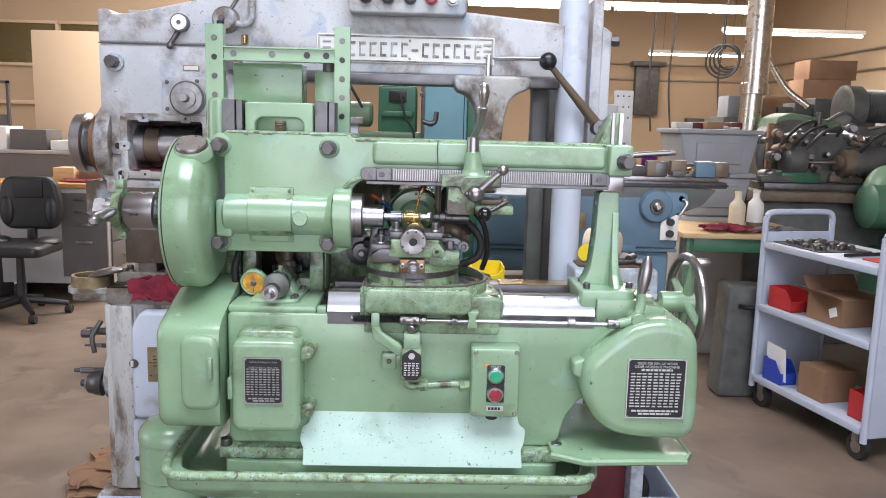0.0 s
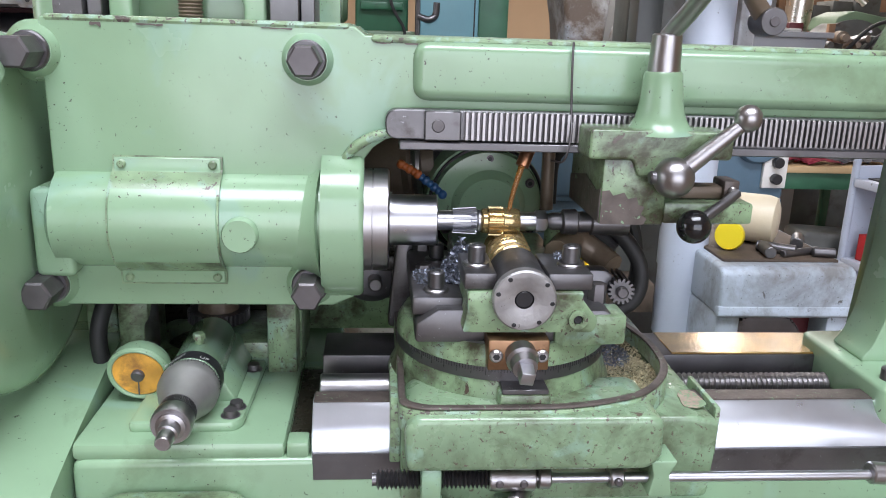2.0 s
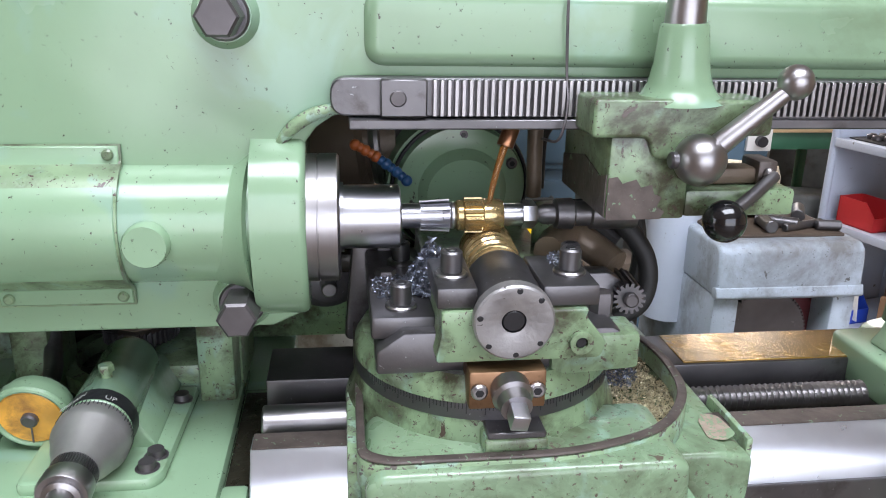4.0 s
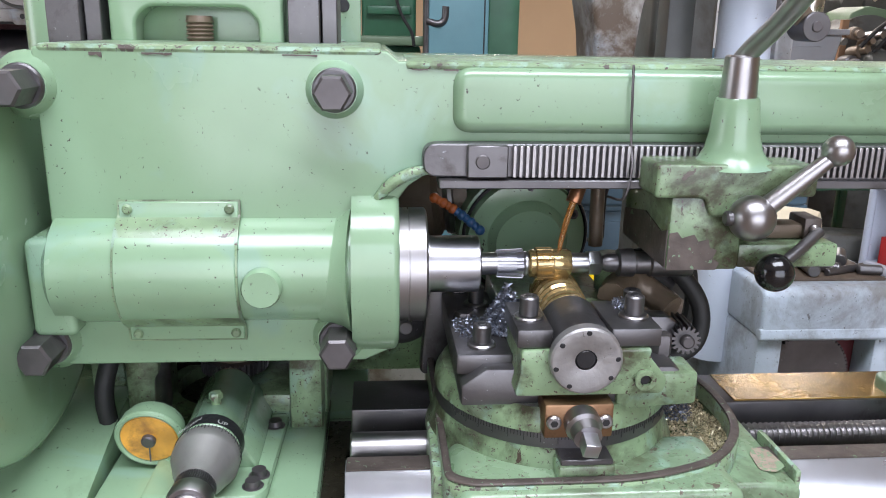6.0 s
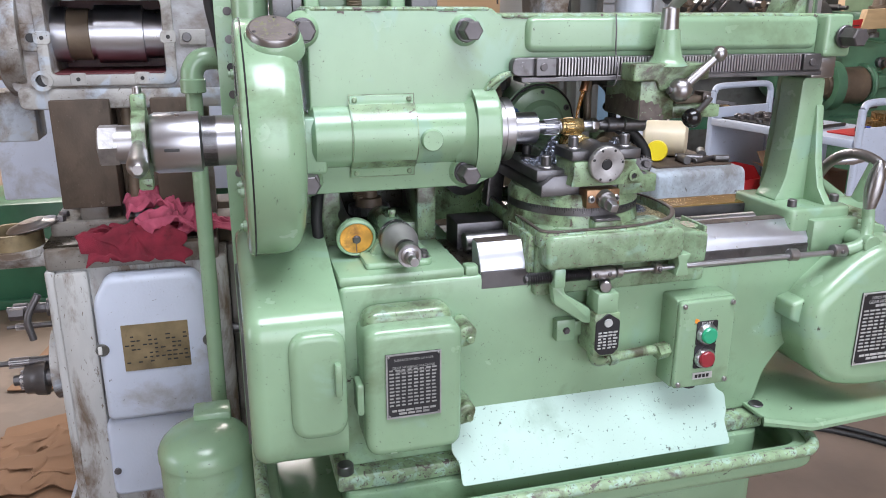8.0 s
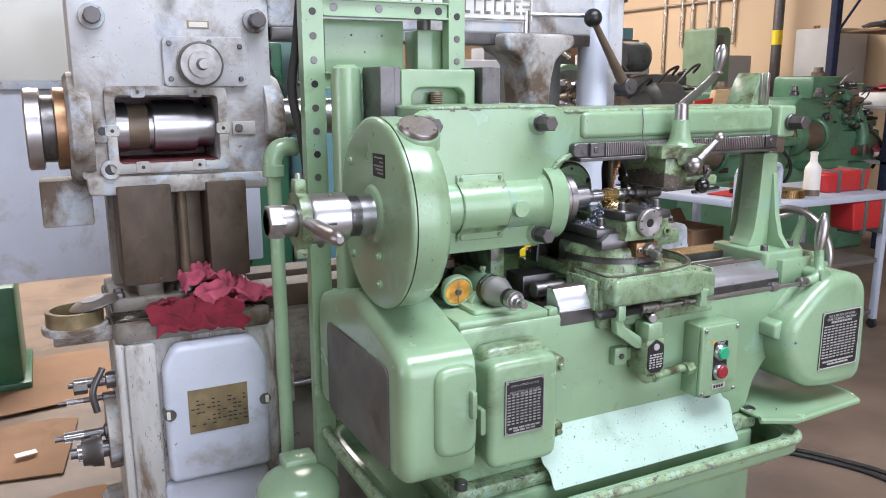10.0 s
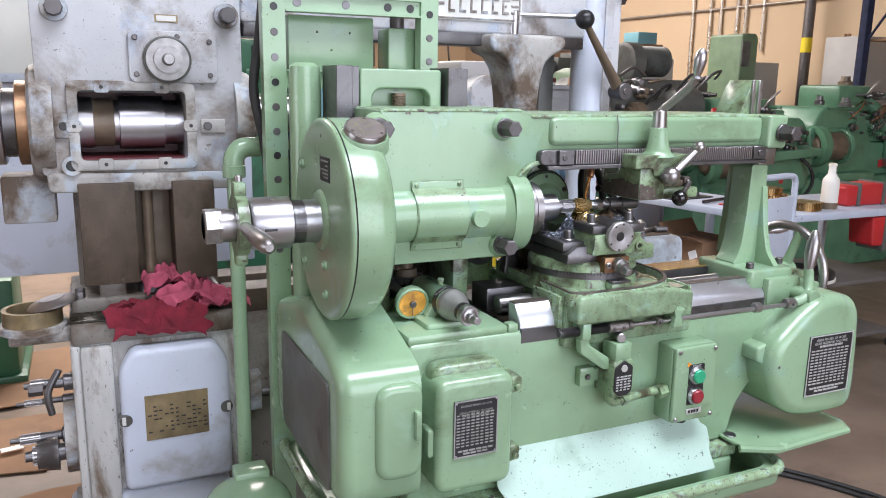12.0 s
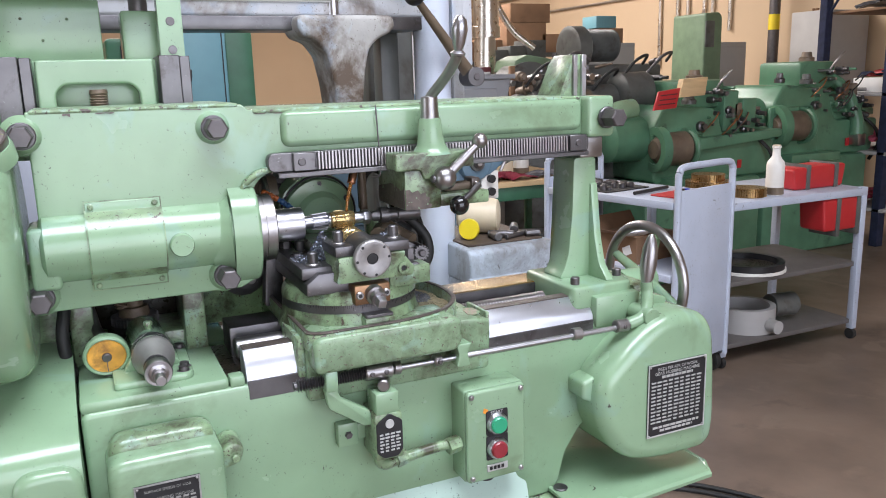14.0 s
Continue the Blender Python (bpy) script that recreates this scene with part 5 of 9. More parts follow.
    t.matrix_local = Matrix.Translation(Vector((0.165, 1.6103, 0.8845)) - origin(bx)) @ Matrix.Rotation(radians(90), 4, "X")
    cu.materials.append(PLATE_SILVER)
    P("name_tag", box(0.147, 0.184, 1.6105, 1.612, 0.787, 0.799, 0.0004, 1), PLATE_SILVER, "", bx)
    P("tag_print", join(*[box(0.151 + 0.007 * i, 0.156 + 0.007 * i, 1.610, 1.6106, 0.790, 0.796, 0) for i in range(4)]), PLATE_BLACK, "", bx)
    P("paint_smear", slab(rounded([(0.141, 0.889), (0.149, 0.886), (0.151, 0.893), (0.143, 0.897)], 0.003), 1.6121, 1.6112, "y", 0), ORANGE_SMEAR, "orange paint smear", bx)
    P("box_gland", rod((0.162, 1.645, 0.772), (0.162, 1.645, 0.758), 0.013, seg=16), RUBBER, "", bx)

    # saddle with the swivelling hob head
    sd = P("saddle", slab(rounded([(-0.124, 0.948), (0.172, 0.948), (0.176, 1.000), (0.176, 1.028), (0.150, 1.034), (-0.118, 1.034), (-0.124, 1.028)], 0.006), 1.648, 1.95, "y", 0.006, 3), GREEN_CHIP, "chipped green saddle")
    P("saddle_front", slab(rounded([(-0.120, 1.000), (0.098, 1.000), (0.110, 1.012), (0.108, 1.048), (0.098, 1.053), (-0.112, 1.053), (-0.122, 1.042)], 0.008), 1.612, 1.70, "y", 0.007, 3), GREEN_CHIP, "", sd)
    P("wiper", box(-0.134, -0.124, 1.656, 1.75, 0.985, 1.045, 0.002), GREEN_EDGE, "", sd)
    P("wiper", box(0.1765, 0.182, 1.662, 1.735, 0.985, 1.036, 0.002), GREEN_EDGE, "", sd)
    TX, TY = -0.021, 1.755
    P("chip_tray", slab(rounded([(-0.122, 1.630), (0.028, 1.626), (0.100, 1.651), (0.140, 1.702), (0.147, 1.775), (0.124, 1.866), (0.062, 1.930), (-0.122, 1.930)], 0.03, 5), 1.030, 1.041, "z", 0.003), OILY_TRAY, "oil-soaked green chip tray", sd)
    wall_pts = rounded([(-0.127, 1.630), (-0.108, 1.620), (0.030, 1.620), (0.105, 1.645), (0.145, 1.700), (0.152, 1.775), (0.128, 1.870), (0.065, 1.935), (-0.127, 1.935)], 0.035, 5)
    cx_, cy_ = TX + 0.02, 1.785
    inner_pts = [(cx_ + (x - cx_) * 0.950, cy_ + (y - cy_) * 0.955) for x, y in wall_pts]
    P("tray_wall", fence_ring(wall_pts, inner_pts, 1.032, 1.056), GREEN_EDGE, "worn raised wall of the chip tray", sd)
    P("tray_rim", fence_ring(wall_pts, inner_pts, 1.0562, 1.0592), RIM_BARE, "bare brown rim of the chip tray", sd)
    P("bare_patch", slab(rounded([(0.147, 1.668), (0.160, 1.664), (0.172, 1.672), (0.170, 1.700), (0.158, 1.706), (0.150, 1.694)], 0.004, 3), 1.0343, 1.0349, "z", 0), PUTTY, "bare filler where the paint has gone", sd)
    P("swivel_base", turned((TX, TY, 1.038), (TX, TY, 1.072), [(0, 0.114), (0.12, 0.113), (0.4, 0.1085), (0.7, 0.106), (1, 0.1045)], 72), GREEN_WORN, "round swivel base", sd)
    P("degree_ring", turned((TX, TY, 1.070), (TX, TY, 1.083), [(0, 0.1055), (1, 0.1055)], 64), STEEL_WORN, "dark graduated degree ring", sd)
    marks = []
    for i in range(-42, 43):
        a = radians(-90 + i * 1.5)
        h = 0.008 if i % 5 == 0 else 0.0045
        x, y = TX + 0.1055 * math.cos(a), TY + 0.1055 * math.sin(a)
        marks.append(box(x - 0.0003, x + 0.0003, y - 0.0005, y + 0.0005, 1.083 - h, 1.083, 0))
    P("degree_marks", join(*marks), BLACK, "", sd, flat=True)
    P("swivel_top", turned((TX, TY, 1.083), (TX, TY, 1.102), [(0, 0.106), (0.5, 0.105), (1, 0.099)], 56), GREEN_WORN, "round swivel table", sd)
    P("zero_block", box(-0.038, 0.008, 1.629, 1.672, 1.040, 1.066, 0.003), GREEN_WORN, "", sd)
    P("zero_plate", box(-0.036, 0.006, 1.631, 1.665, 1.0655, 1.0705, 0.001, 1), STEEL_WORN, "", sd)
    P("cross_slide", slab([(-0.112, 1.100), (0.078, 1.100), (0.078, 1.122), (0.062, 1.132), (-0.092, 1.132), (-0.112, 1.118)], 1.668, 1.87, "y", 0.003), STEEL_WORN, "dark dovetail cross slide", sd)
    P("slide_plate", slab([(0.015, 1.096), (0.082, 1.100), (0.082, 1.128), (0.015, 1.128)], 1.664, 1.70, "y", 0.003), GREEN_WORN, "", sd)
    P("head_casting", slab(rounded([(-0.072, 1.118), (0.046, 1.118), (0.050, 1.130), (0.034, 1.150), (0.036, 1.156), (-0.068, 1.156), (-0.068, 1.138)], 0.004), 1.648, 1.86, "y", 0.003), GREEN_WORN, "chipped green hob head casting", sd)
    P("clamp_block", box(-0.115, -0.068, 1.68, 1.84, 1.122, 1.140, 0.003), STEEL_WORN, "", sd)
    for x0, x1 in ((-0.071, -0.043), (0.003, 0.043)):
        P("clamp_cap", box(x0, x1, 1.651, 1.718, 1.157, 1.172, 0.0015), STEEL_WORN, "", sd)
    for x, y, z in ((-0.058, 1.678, 1.171), (0.028, 1.678, 1.171), (-0.092, 1.70, 1.139), (0.045, 1.735, 1.156), (-0.085, 1.80, 1.139)):
        P("cap_washer", rod((x, y, z), (x, y, z + 0.004), 0.0120, seg=20), STEEL_SATIN, "", sd)
        P("cap_screw", rod((x, y, z + 0.003), (x, y, z + 0.020), 0.0078, seg=18), STEEL_WORN, "", sd)
        P("screw_socket", rod((x, y, z + 0.0195), (x, y, z + 0.0206), 0.004, seg=6), BLACK, "", sd)
    P("case_screw", pipe((0.031, 1.649, 1.131), (0.031, 1.6445, 1.131), 0.0085, 0.0045, 20), GREEN_WORN, "", sd)
    P("case_socket", rod((0.031, 1.649, 1.131), (0.031, 1.6465, 1.131), 0.0046, seg=6), BLACK, "", sd)
    bb = P("bronze_block", box(-0.049, 0.006, 1.640, 1.67, 1.085, 1.114, 0.002), BRONZE, "bronze adjusting block", sd)
    for x in (-0.042, -0.001):
        P("block_screw", rod((x, 1.6405, 1.100), (x, 1.6355, 1.100), 0.006, seg=16), STEEL_SATIN, "", bb)
        P("block_socket", rod((x, 1.636, 1.100), (x, 1.6352, 1.100), 0.0032, seg=6), BLACK, "", bb)
    P("screw_collar", turned((-0.020, 1.642, 1.101), (-0.019, 1.620, 1.096), [(0, 0.014), (0.5, 0.0145), (0.6, 0.012), (1, 0.011)], 24), STEEL_SATIN, "", bb)
    sq = box(-0.0062, 0.0062, -0.011, 0.011, -0.0062, 0.0062, 0.0012)
    sq.transform(Matrix.Translation((-0.019, 1.617, 1.0945)) @ Matrix.Rotation(radians(15), 4, "X") @ Matrix.Rotation(radians(8), 4, "Y"))
    P("screw_square", sq, STEEL, "", bb)
    for x, y, r, h in ((-0.098, 1.842, 0.010, 0.02), (0.062, 1.70, 0.009, 0.016), (-0.10, 1.765, 0.009, 0.014)):
        P("hex_nut", hexagon((x, y, 1.130), (x, y, 1.132 + h), r), BOLT, "", sd)
    P("rear_bracket", slab(rounded([(-0.135, 1.04), (-0.105, 1.04), (-0.095, 1.15), (-0.108, 1.165), (-0.125, 1.15)], 0.008), 1.86, 1.885, "y", 0.003), STEEL_WORN, "dark bracket behind the head", sd)
    P("rear_motor", turned((-0.20, 1.99, 1.20), (-0.075, 1.97, 1.215), [(0, 0.040), (0.2, 0.052), (0.7, 0.052), (0.75, 0.042), (1, 0.038)], 32), RUSTY, "oily round motor end", sd)
    P("motor_ring", ring_torus((-0.098, 1.972, 1.212), (1, -0.1, 0.1), 0.040, 0.006, 32, 8), STEEL_SATIN, "", sd)
    P("drip_pan", box(-0.145, -0.03, 1.885, 1.985, 1.10, 1.12, 0.004), OIL_AND_SHADE, "", sd)
    P("cable_loop", hose([(0.085, 1.86, 1.21), (0.12, 1.87, 1.20), (0.15, 1.87, 1.16), (0.16, 1.88, 1.10), (0.15, 1.90, 1.05)], 0.007, 8), RUBBER, "black cable behind the head", sd)
    P("lever_stub", hose([(0.05, 1.84, 1.17), (0.09, 1.83, 1.165), (0.115, 1.82, 1.15)], 0.009, 8), STEEL_WORN, "", sd)
    # gear motor and small gears behind the hob
    drum2 = P("rear_drum", turned((-0.018, 1.905, 1.176), (-0.026, 2.03, 1.186), [(0, 0.050), (0.02, 0.064), (0.10, 0.066), (0.12, 0.072), (0.5, 0.073), (1, 0.073)], 56), GREEN, "round green drive housing", sd)
    P("drum_boss", turned((-0.0175, 1.892, 1.175), (-0.018, 1.908, 1.176), [(0, 0.036), (0.4, 0.041), (1, 0.046)], 48), GREEN, "", drum2)
    P("drum_groove", ring_torus((-0.018, 1.9165, 1.177), (-0.06, 1, 0.08), 0.0685, 0.002, 56, 6), BLACK, "", drum2)
    for a in range(30, 360, 60):
        q = (-0.018 + 0.0565 * math.cos(radians(a)), 1.176 + 0.0565 * math.sin(radians(a)))
        P("drum_screw", rod((q[0], 1.910, q[1]), (q[0], 1.9015, q[1]), 0.0055, seg=16), BOLT, "", drum2)
        P("drum_screw", rod((q[0], 1.902, q[1]), (q[0], 1.9012, q[1]), 0.0028, seg=6), BLACK, "", drum2)
    rp = P("rear_pulley", turned((-0.150, 1.90, 1.085), (-0.157, 1.985, 1.090), [(0, 0.010), (0.02, 0.022), (0.3, 0.024), (0.34, 0.040), (0.9, 0.042), (1, 0.038)], 36), STEEL_WORN, "dark iron pulley behind the head", sd)
    P("pulley_shaft", rod((-0.149, 1.882, 1.084), (-0.151, 1.91, 1.0855), 0.008, seg=16), STEEL_SATIN, "", rp)
    rc = P("rear_cover", turned((-0.150, 1.955, 1.190), (-0.158, 2.03, 1.195), [(0, 0.020), (0.03, 0.034), (0.25, 0.036), (0.3, 0.052), (1, 0.054)], 44), RUSTY, "oily round gear cover", sd)
    P("cover_nose", turned((-0.146, 1.93, 1.188), (-0.150, 1.957, 1.190), [(0, 0.009), (0.2, 0.012), (1, 0.013)], 24), STEEL_SATIN, "", rc)
    for x, z, r in ((-0.085, 1.222, 0.016), (-0.072, 1.245, 0.012), (-0.10, 1.248, 0.010)):
        P("pipe_union", hexagon((x, 1.96, z - 0.012), (x + 0.004, 1.96, z + 0.012), r), STEEL_WORN, "", sd)
        P("feed_pipe", hose([(x, 1.962, z - 0.06), (x, 1.962, z), (x + 0.02, 1.97, z + 0.05), (x + 0.03, 1.98, z + 0.10)], 0.006, 8), STEEL_WORN, "", sd)
    P("drum_stand", box(-0.06, 0.03, 1.86, 1.98, 1.04, 1.15, 0.006), RUSTY, "", sd)
    P("gear_arm", slab(rounded([(0.030, 1.150), (0.080, 1.150), (0.108, 1.130), (0.100, 1.118), (0.078, 1.132), (0.030, 1.138)], 0.004), 1.735, 1.755, "y", 0.003), STEEL_WORN, "dark swing arm", sd)
    P("arm_body", hose([(0.035, 1.76, 1.160), (0.060, 1.80, 1.165), (0.085, 1.80, 1.150), (0.10, 1.78, 1.14)], 0.014, 10), RUSTY, "", sd)
    P("small_pinion", gear((0.098, 1.765, 1.130), (0.093, 1.722, 1.132), 0.0130, 16, 0.003), STEEL_WORN, "small steel pinion", sd)
    P("pinion_screw", rod((0.0935, 1.724, 1.132), (0.0925, 1.715, 1.1325), 0.006, seg=14), BOLT, "", sd)
    P("elbow", rod((0.045, 1.80, 1.06), (0.045, 1.80, 1.19), 0.016, seg=18), GREEN_WORN, "", sd)
    P("hydraulic_hose", hose([(0.055, 1.80, 1.185), (0.10, 1.81, 1.18), (0.135, 1.80, 1.14), (0.13, 1.79, 1.10), (0.09, 1.79, 1.08)], 0.009, 10), RUBBER, "black hydraulic hose", sd)
    P("hydraulic_hose", hose([(0.045, 1.86, 1.19), (0.05, 1.87, 1.24), (0.075, 1.88, 1.255), (0.10, 1.88, 1.235), (0.105, 1.87, 1.19), (0.10, 1.87, 1.15)], 0.008, 10), RUBBER, "black hydraulic hose", sd)

    # hob spindle: dark sleeve with a threaded hob, tilted in the head
    global HOB, WORK
    H0, H1 = Vector((-0.020, 1.638, 1.1525)), Vector((-0.0155, 1.80, 1.1635))
    HD = (H1 - H0).normalized()
    HOB = (part("hob_spindle", turned(H0 + HD * 0.004, H0 + HD * 0.070, [(0, 0.0258), (0.42, 0.0258), (0.43, 0.0250), (0.96, 0.0246), (1, 0.0228)], 40), STEEL_WORN, M, "dark hob spindle sleeve with a bright flange", pivot=H0), H0, HD)
    hs = HOB[0]
    fl = turned(H0 - HD * 0.004, H0 + HD * 0.006, [(0.35, 0.0085), (0.0, 0.022), (0.05, 0.0265), (0.2, 0.0280), (1, 0.0280)], 40, caps=False)
    part("hob_flange", fl, HOB_FACE, hs, "bright worn end flange")
    part("flange_bore", rod(H0 - HD * 0.0005, H0 + HD * 0.004, 0.0085, seg=24), BLACK, hs)
    side = HD.orthogonal().normalized()
    for a in (20, 75, 160, 200, 285, 330):
        q = Matrix.Rotation(radians(a), 3, HD) @ side
        part("flange_hole", rod(H0 - HD * 0.0042 + q * 0.0238, H0 - HD * 0.002 + q * 0.0238, 0.0024, seg=10), BLACK, hs)
    wid = []
    body = turned(H0 + HD * 0.070, H0 + HD * 0.145, [(0, 0.0188), (1, 0.0188)], 36)
    helix = []
    up_ = side
    n_turn, per = 8, 26
    for i in range(n_turn * per + 1):
        q = Matrix.Rotation(2 * math.pi * i / per, 3, HD) @ up_
        helix.append(H0 + HD * (0.074 + 0.066 * i / (n_turn * per)) + q * 0.0196)
    thread = hose(helix, 0.0030, 6, curved=False)
    part("hob_body", body, OIL_GOLD, hs, "oil-wet golden hob")
    part("hob_thread", thread, OIL_GOLD, hs)
    # work arbor
    W0 = Vector((-0.089, AY, AZ))
    WORK = (part("work_arbor", turned((-0.089, AY, AZ), (0.022, AY, AZ), [(0, 0.0100), (0.30, 0.0100), (0.31, 0.0085), (0.70, 0.0085), (0.71, 0.0092), (0.98, 0.0092), (1, 0.0075)], 28), STEEL, M, "bright work arbor with gears", pivot=W0), W0)
    wa = WORK[0]
    cutter = gear((-0.073, AY, AZ), (-0.050, AY, AZ), 0.0135, 14, 0.0050)
    for v in cutter.verts:
        k = 0.90 if v.co.x < -0.06 else 1.0
        v.co.y, v.co.z = AY + (v.co.y - AY) * k, AZ + (v.co.z - AZ) * k
    part("cut_pinion", cutter, STEEL, wa, "bright pinion cutter teeth")
    part("blank_collar", rod((-0.0495, AY, AZ), (-0.0445, AY, AZ), 0.0110, seg=24), STEEL, wa)
    part("blank_collar", rod((-0.0445, AY, AZ), (-0.0375, AY, AZ), 0.0125, seg=24), OIL_GOLD, wa)
    part("work_blank", gear((-0.0375, AY, AZ), (-0.0235, AY, AZ), 0.0145, 16, 0.0030), OIL_GOLD, wa, "oil-covered brass gear blank")
    part("blank_collar", turned((-0.0235, AY, AZ), (-0.0065, AY, AZ), [(0, 0.0125), (0.06, 0.0135), (0.8, 0.0132), (1, 0.0115)], 28), OIL_GOLD, wa)
    part("arbor_nut", hexagon((0.0095, AY, AZ), (0.0205, AY, AZ), 0.0118), STEEL, wa)
    # oil supply
    P("oil_tube", hose([(0.012, 1.79, 1.30), (0.006, 1.775, 1.275), (-0.002, 1.765, 1.258), (-0.006, 1.762, 1.248)], 0.0068, 10), COPPER, "copper oil tube")
    P("oil_stream", hose([(-0.006, 1.762, 1.249), (-0.011, 1.761, 1.232), (-0.015, 1.760, 1.216), (-0.017, 1.758, 1.206)], 0.0032, 10, taper=lambda f: 1 - 0.35 * f), oil, "stream of amber cutting oil")
    P("flex_pipe", hose([(0.035, 1.83, 1.29), (0.035, 1.83, 1.24), (0.036, 1.83, 1.19)], 0.007, 10), RUSTY, "ribbed flexible pipe")
    # loose-jointed oil hose behind the work
    for k in range(11):
        f = k / 10
        c_ = (-0.122 + 0.046 * f, 1.862 - 0.006 * f, 1.231 - 0.022 * f - 0.010 * f * f)
        P("hose_bead", ball(c_, 0.0053 - 0.0008 * (k % 2), 14), HOSE_ORANGE if k < 5 else HOSE_BLUE, "jointed plastic coolant hose bead")
    return M


def chips():
    """Heaps of turnings in the tray and under the arbor."""
    def heap(name, c, sx, sy, h, n, mat, label, seed, L):
        rnd = random.Random(seed)
        verts, faces = [], []
        for i in range(n):
            a, r = rnd.uniform(0, 2 * math.pi), math.sqrt(rnd.random())
            x, y = c[0] + sx * r * math.cos(a), c[1] + sy * r * math.sin(a)
            z = c[2] + h * (1 - r) * rnd.random() + 0.0005
            d = Vector((rnd.uniform(-1, 1), rnd.uniform(-1, 1), rnd.uniform(-0.5, 0.7))).normalized() * L * rnd.uniform(0.4, 1)
            w = Vector((rnd.uniform(-1, 1), rnd.uniform(-1, 1), rnd.uniform(-1, 1))).normalized() * L * 0.16
            p, k = Vector((x, y, z)), len(verts)
            verts += [p - d / 2, p + w * 1.4, p + d / 2, p - w, p + Vector((0, 0, L * 0.15))]
            faces += [(k, k + 1, k + 4), (k + 1, k + 2, k + 4), (k + 2, k + 3, k + 4), (k + 3, k, k + 4)]
        me = bpy.data.meshes.new(name)
        me.from_pydata(verts, [], faces)
        me.materials.append(mat)
        tagged(new(name, me), label, "metal chips", kind="stuff")

    for k, (x, y, sx, sy, n) in enumerate(((0.114, 1.790, 0.026, 0.045, 1200), (0.112, 1.735, 0.032, 0.040, 2300), (0.092, 1.690, 0.036, 0.030, 2200), (0.055, 1.655, 0.040, 0.018, 1300), (0.010, 1.640, 0.030, 0.010, 400))):
        heap("metal_chips", (x, y, 1.041), sx, sy, 0.008, n, CHIP_PALE, "golden metal chips in the tray", 3 + k, 0.0045)
    heap("metal_chips", (0.100, 1.770, 1.046), 0.022, 0.036, 0.010, 900, CHIP_DARK, "dark metal chips in the tray", 16, 0.005)
    heap("metal_chips", (-0.085, 1.642, 1.041), 0.026, 0.010, 0.004, 400, CHIP_PALE, "golden metal chips in the tray", 17, 0.004)
    heap("metal_chips", (-0.066, 1.738, 1.142), 0.022, 0.024, 0.044, 2600, CHIP_DARK, "tangle of blue-black metal chips", 8, 0.009)
    heap("metal_chips", (-0.098, 1.74, 1.141), 0.014, 0.035, 0.006, 300, CHIP_DARK, "dark metal chips on the clamp", 10, 0.005)
    heap("metal_chips", (0.030, 1.705, 1.172), 0.012, 0.02, 0.006, 160, CHIP_DARK, "dark metal chips on the clamp", 9, 0.005)


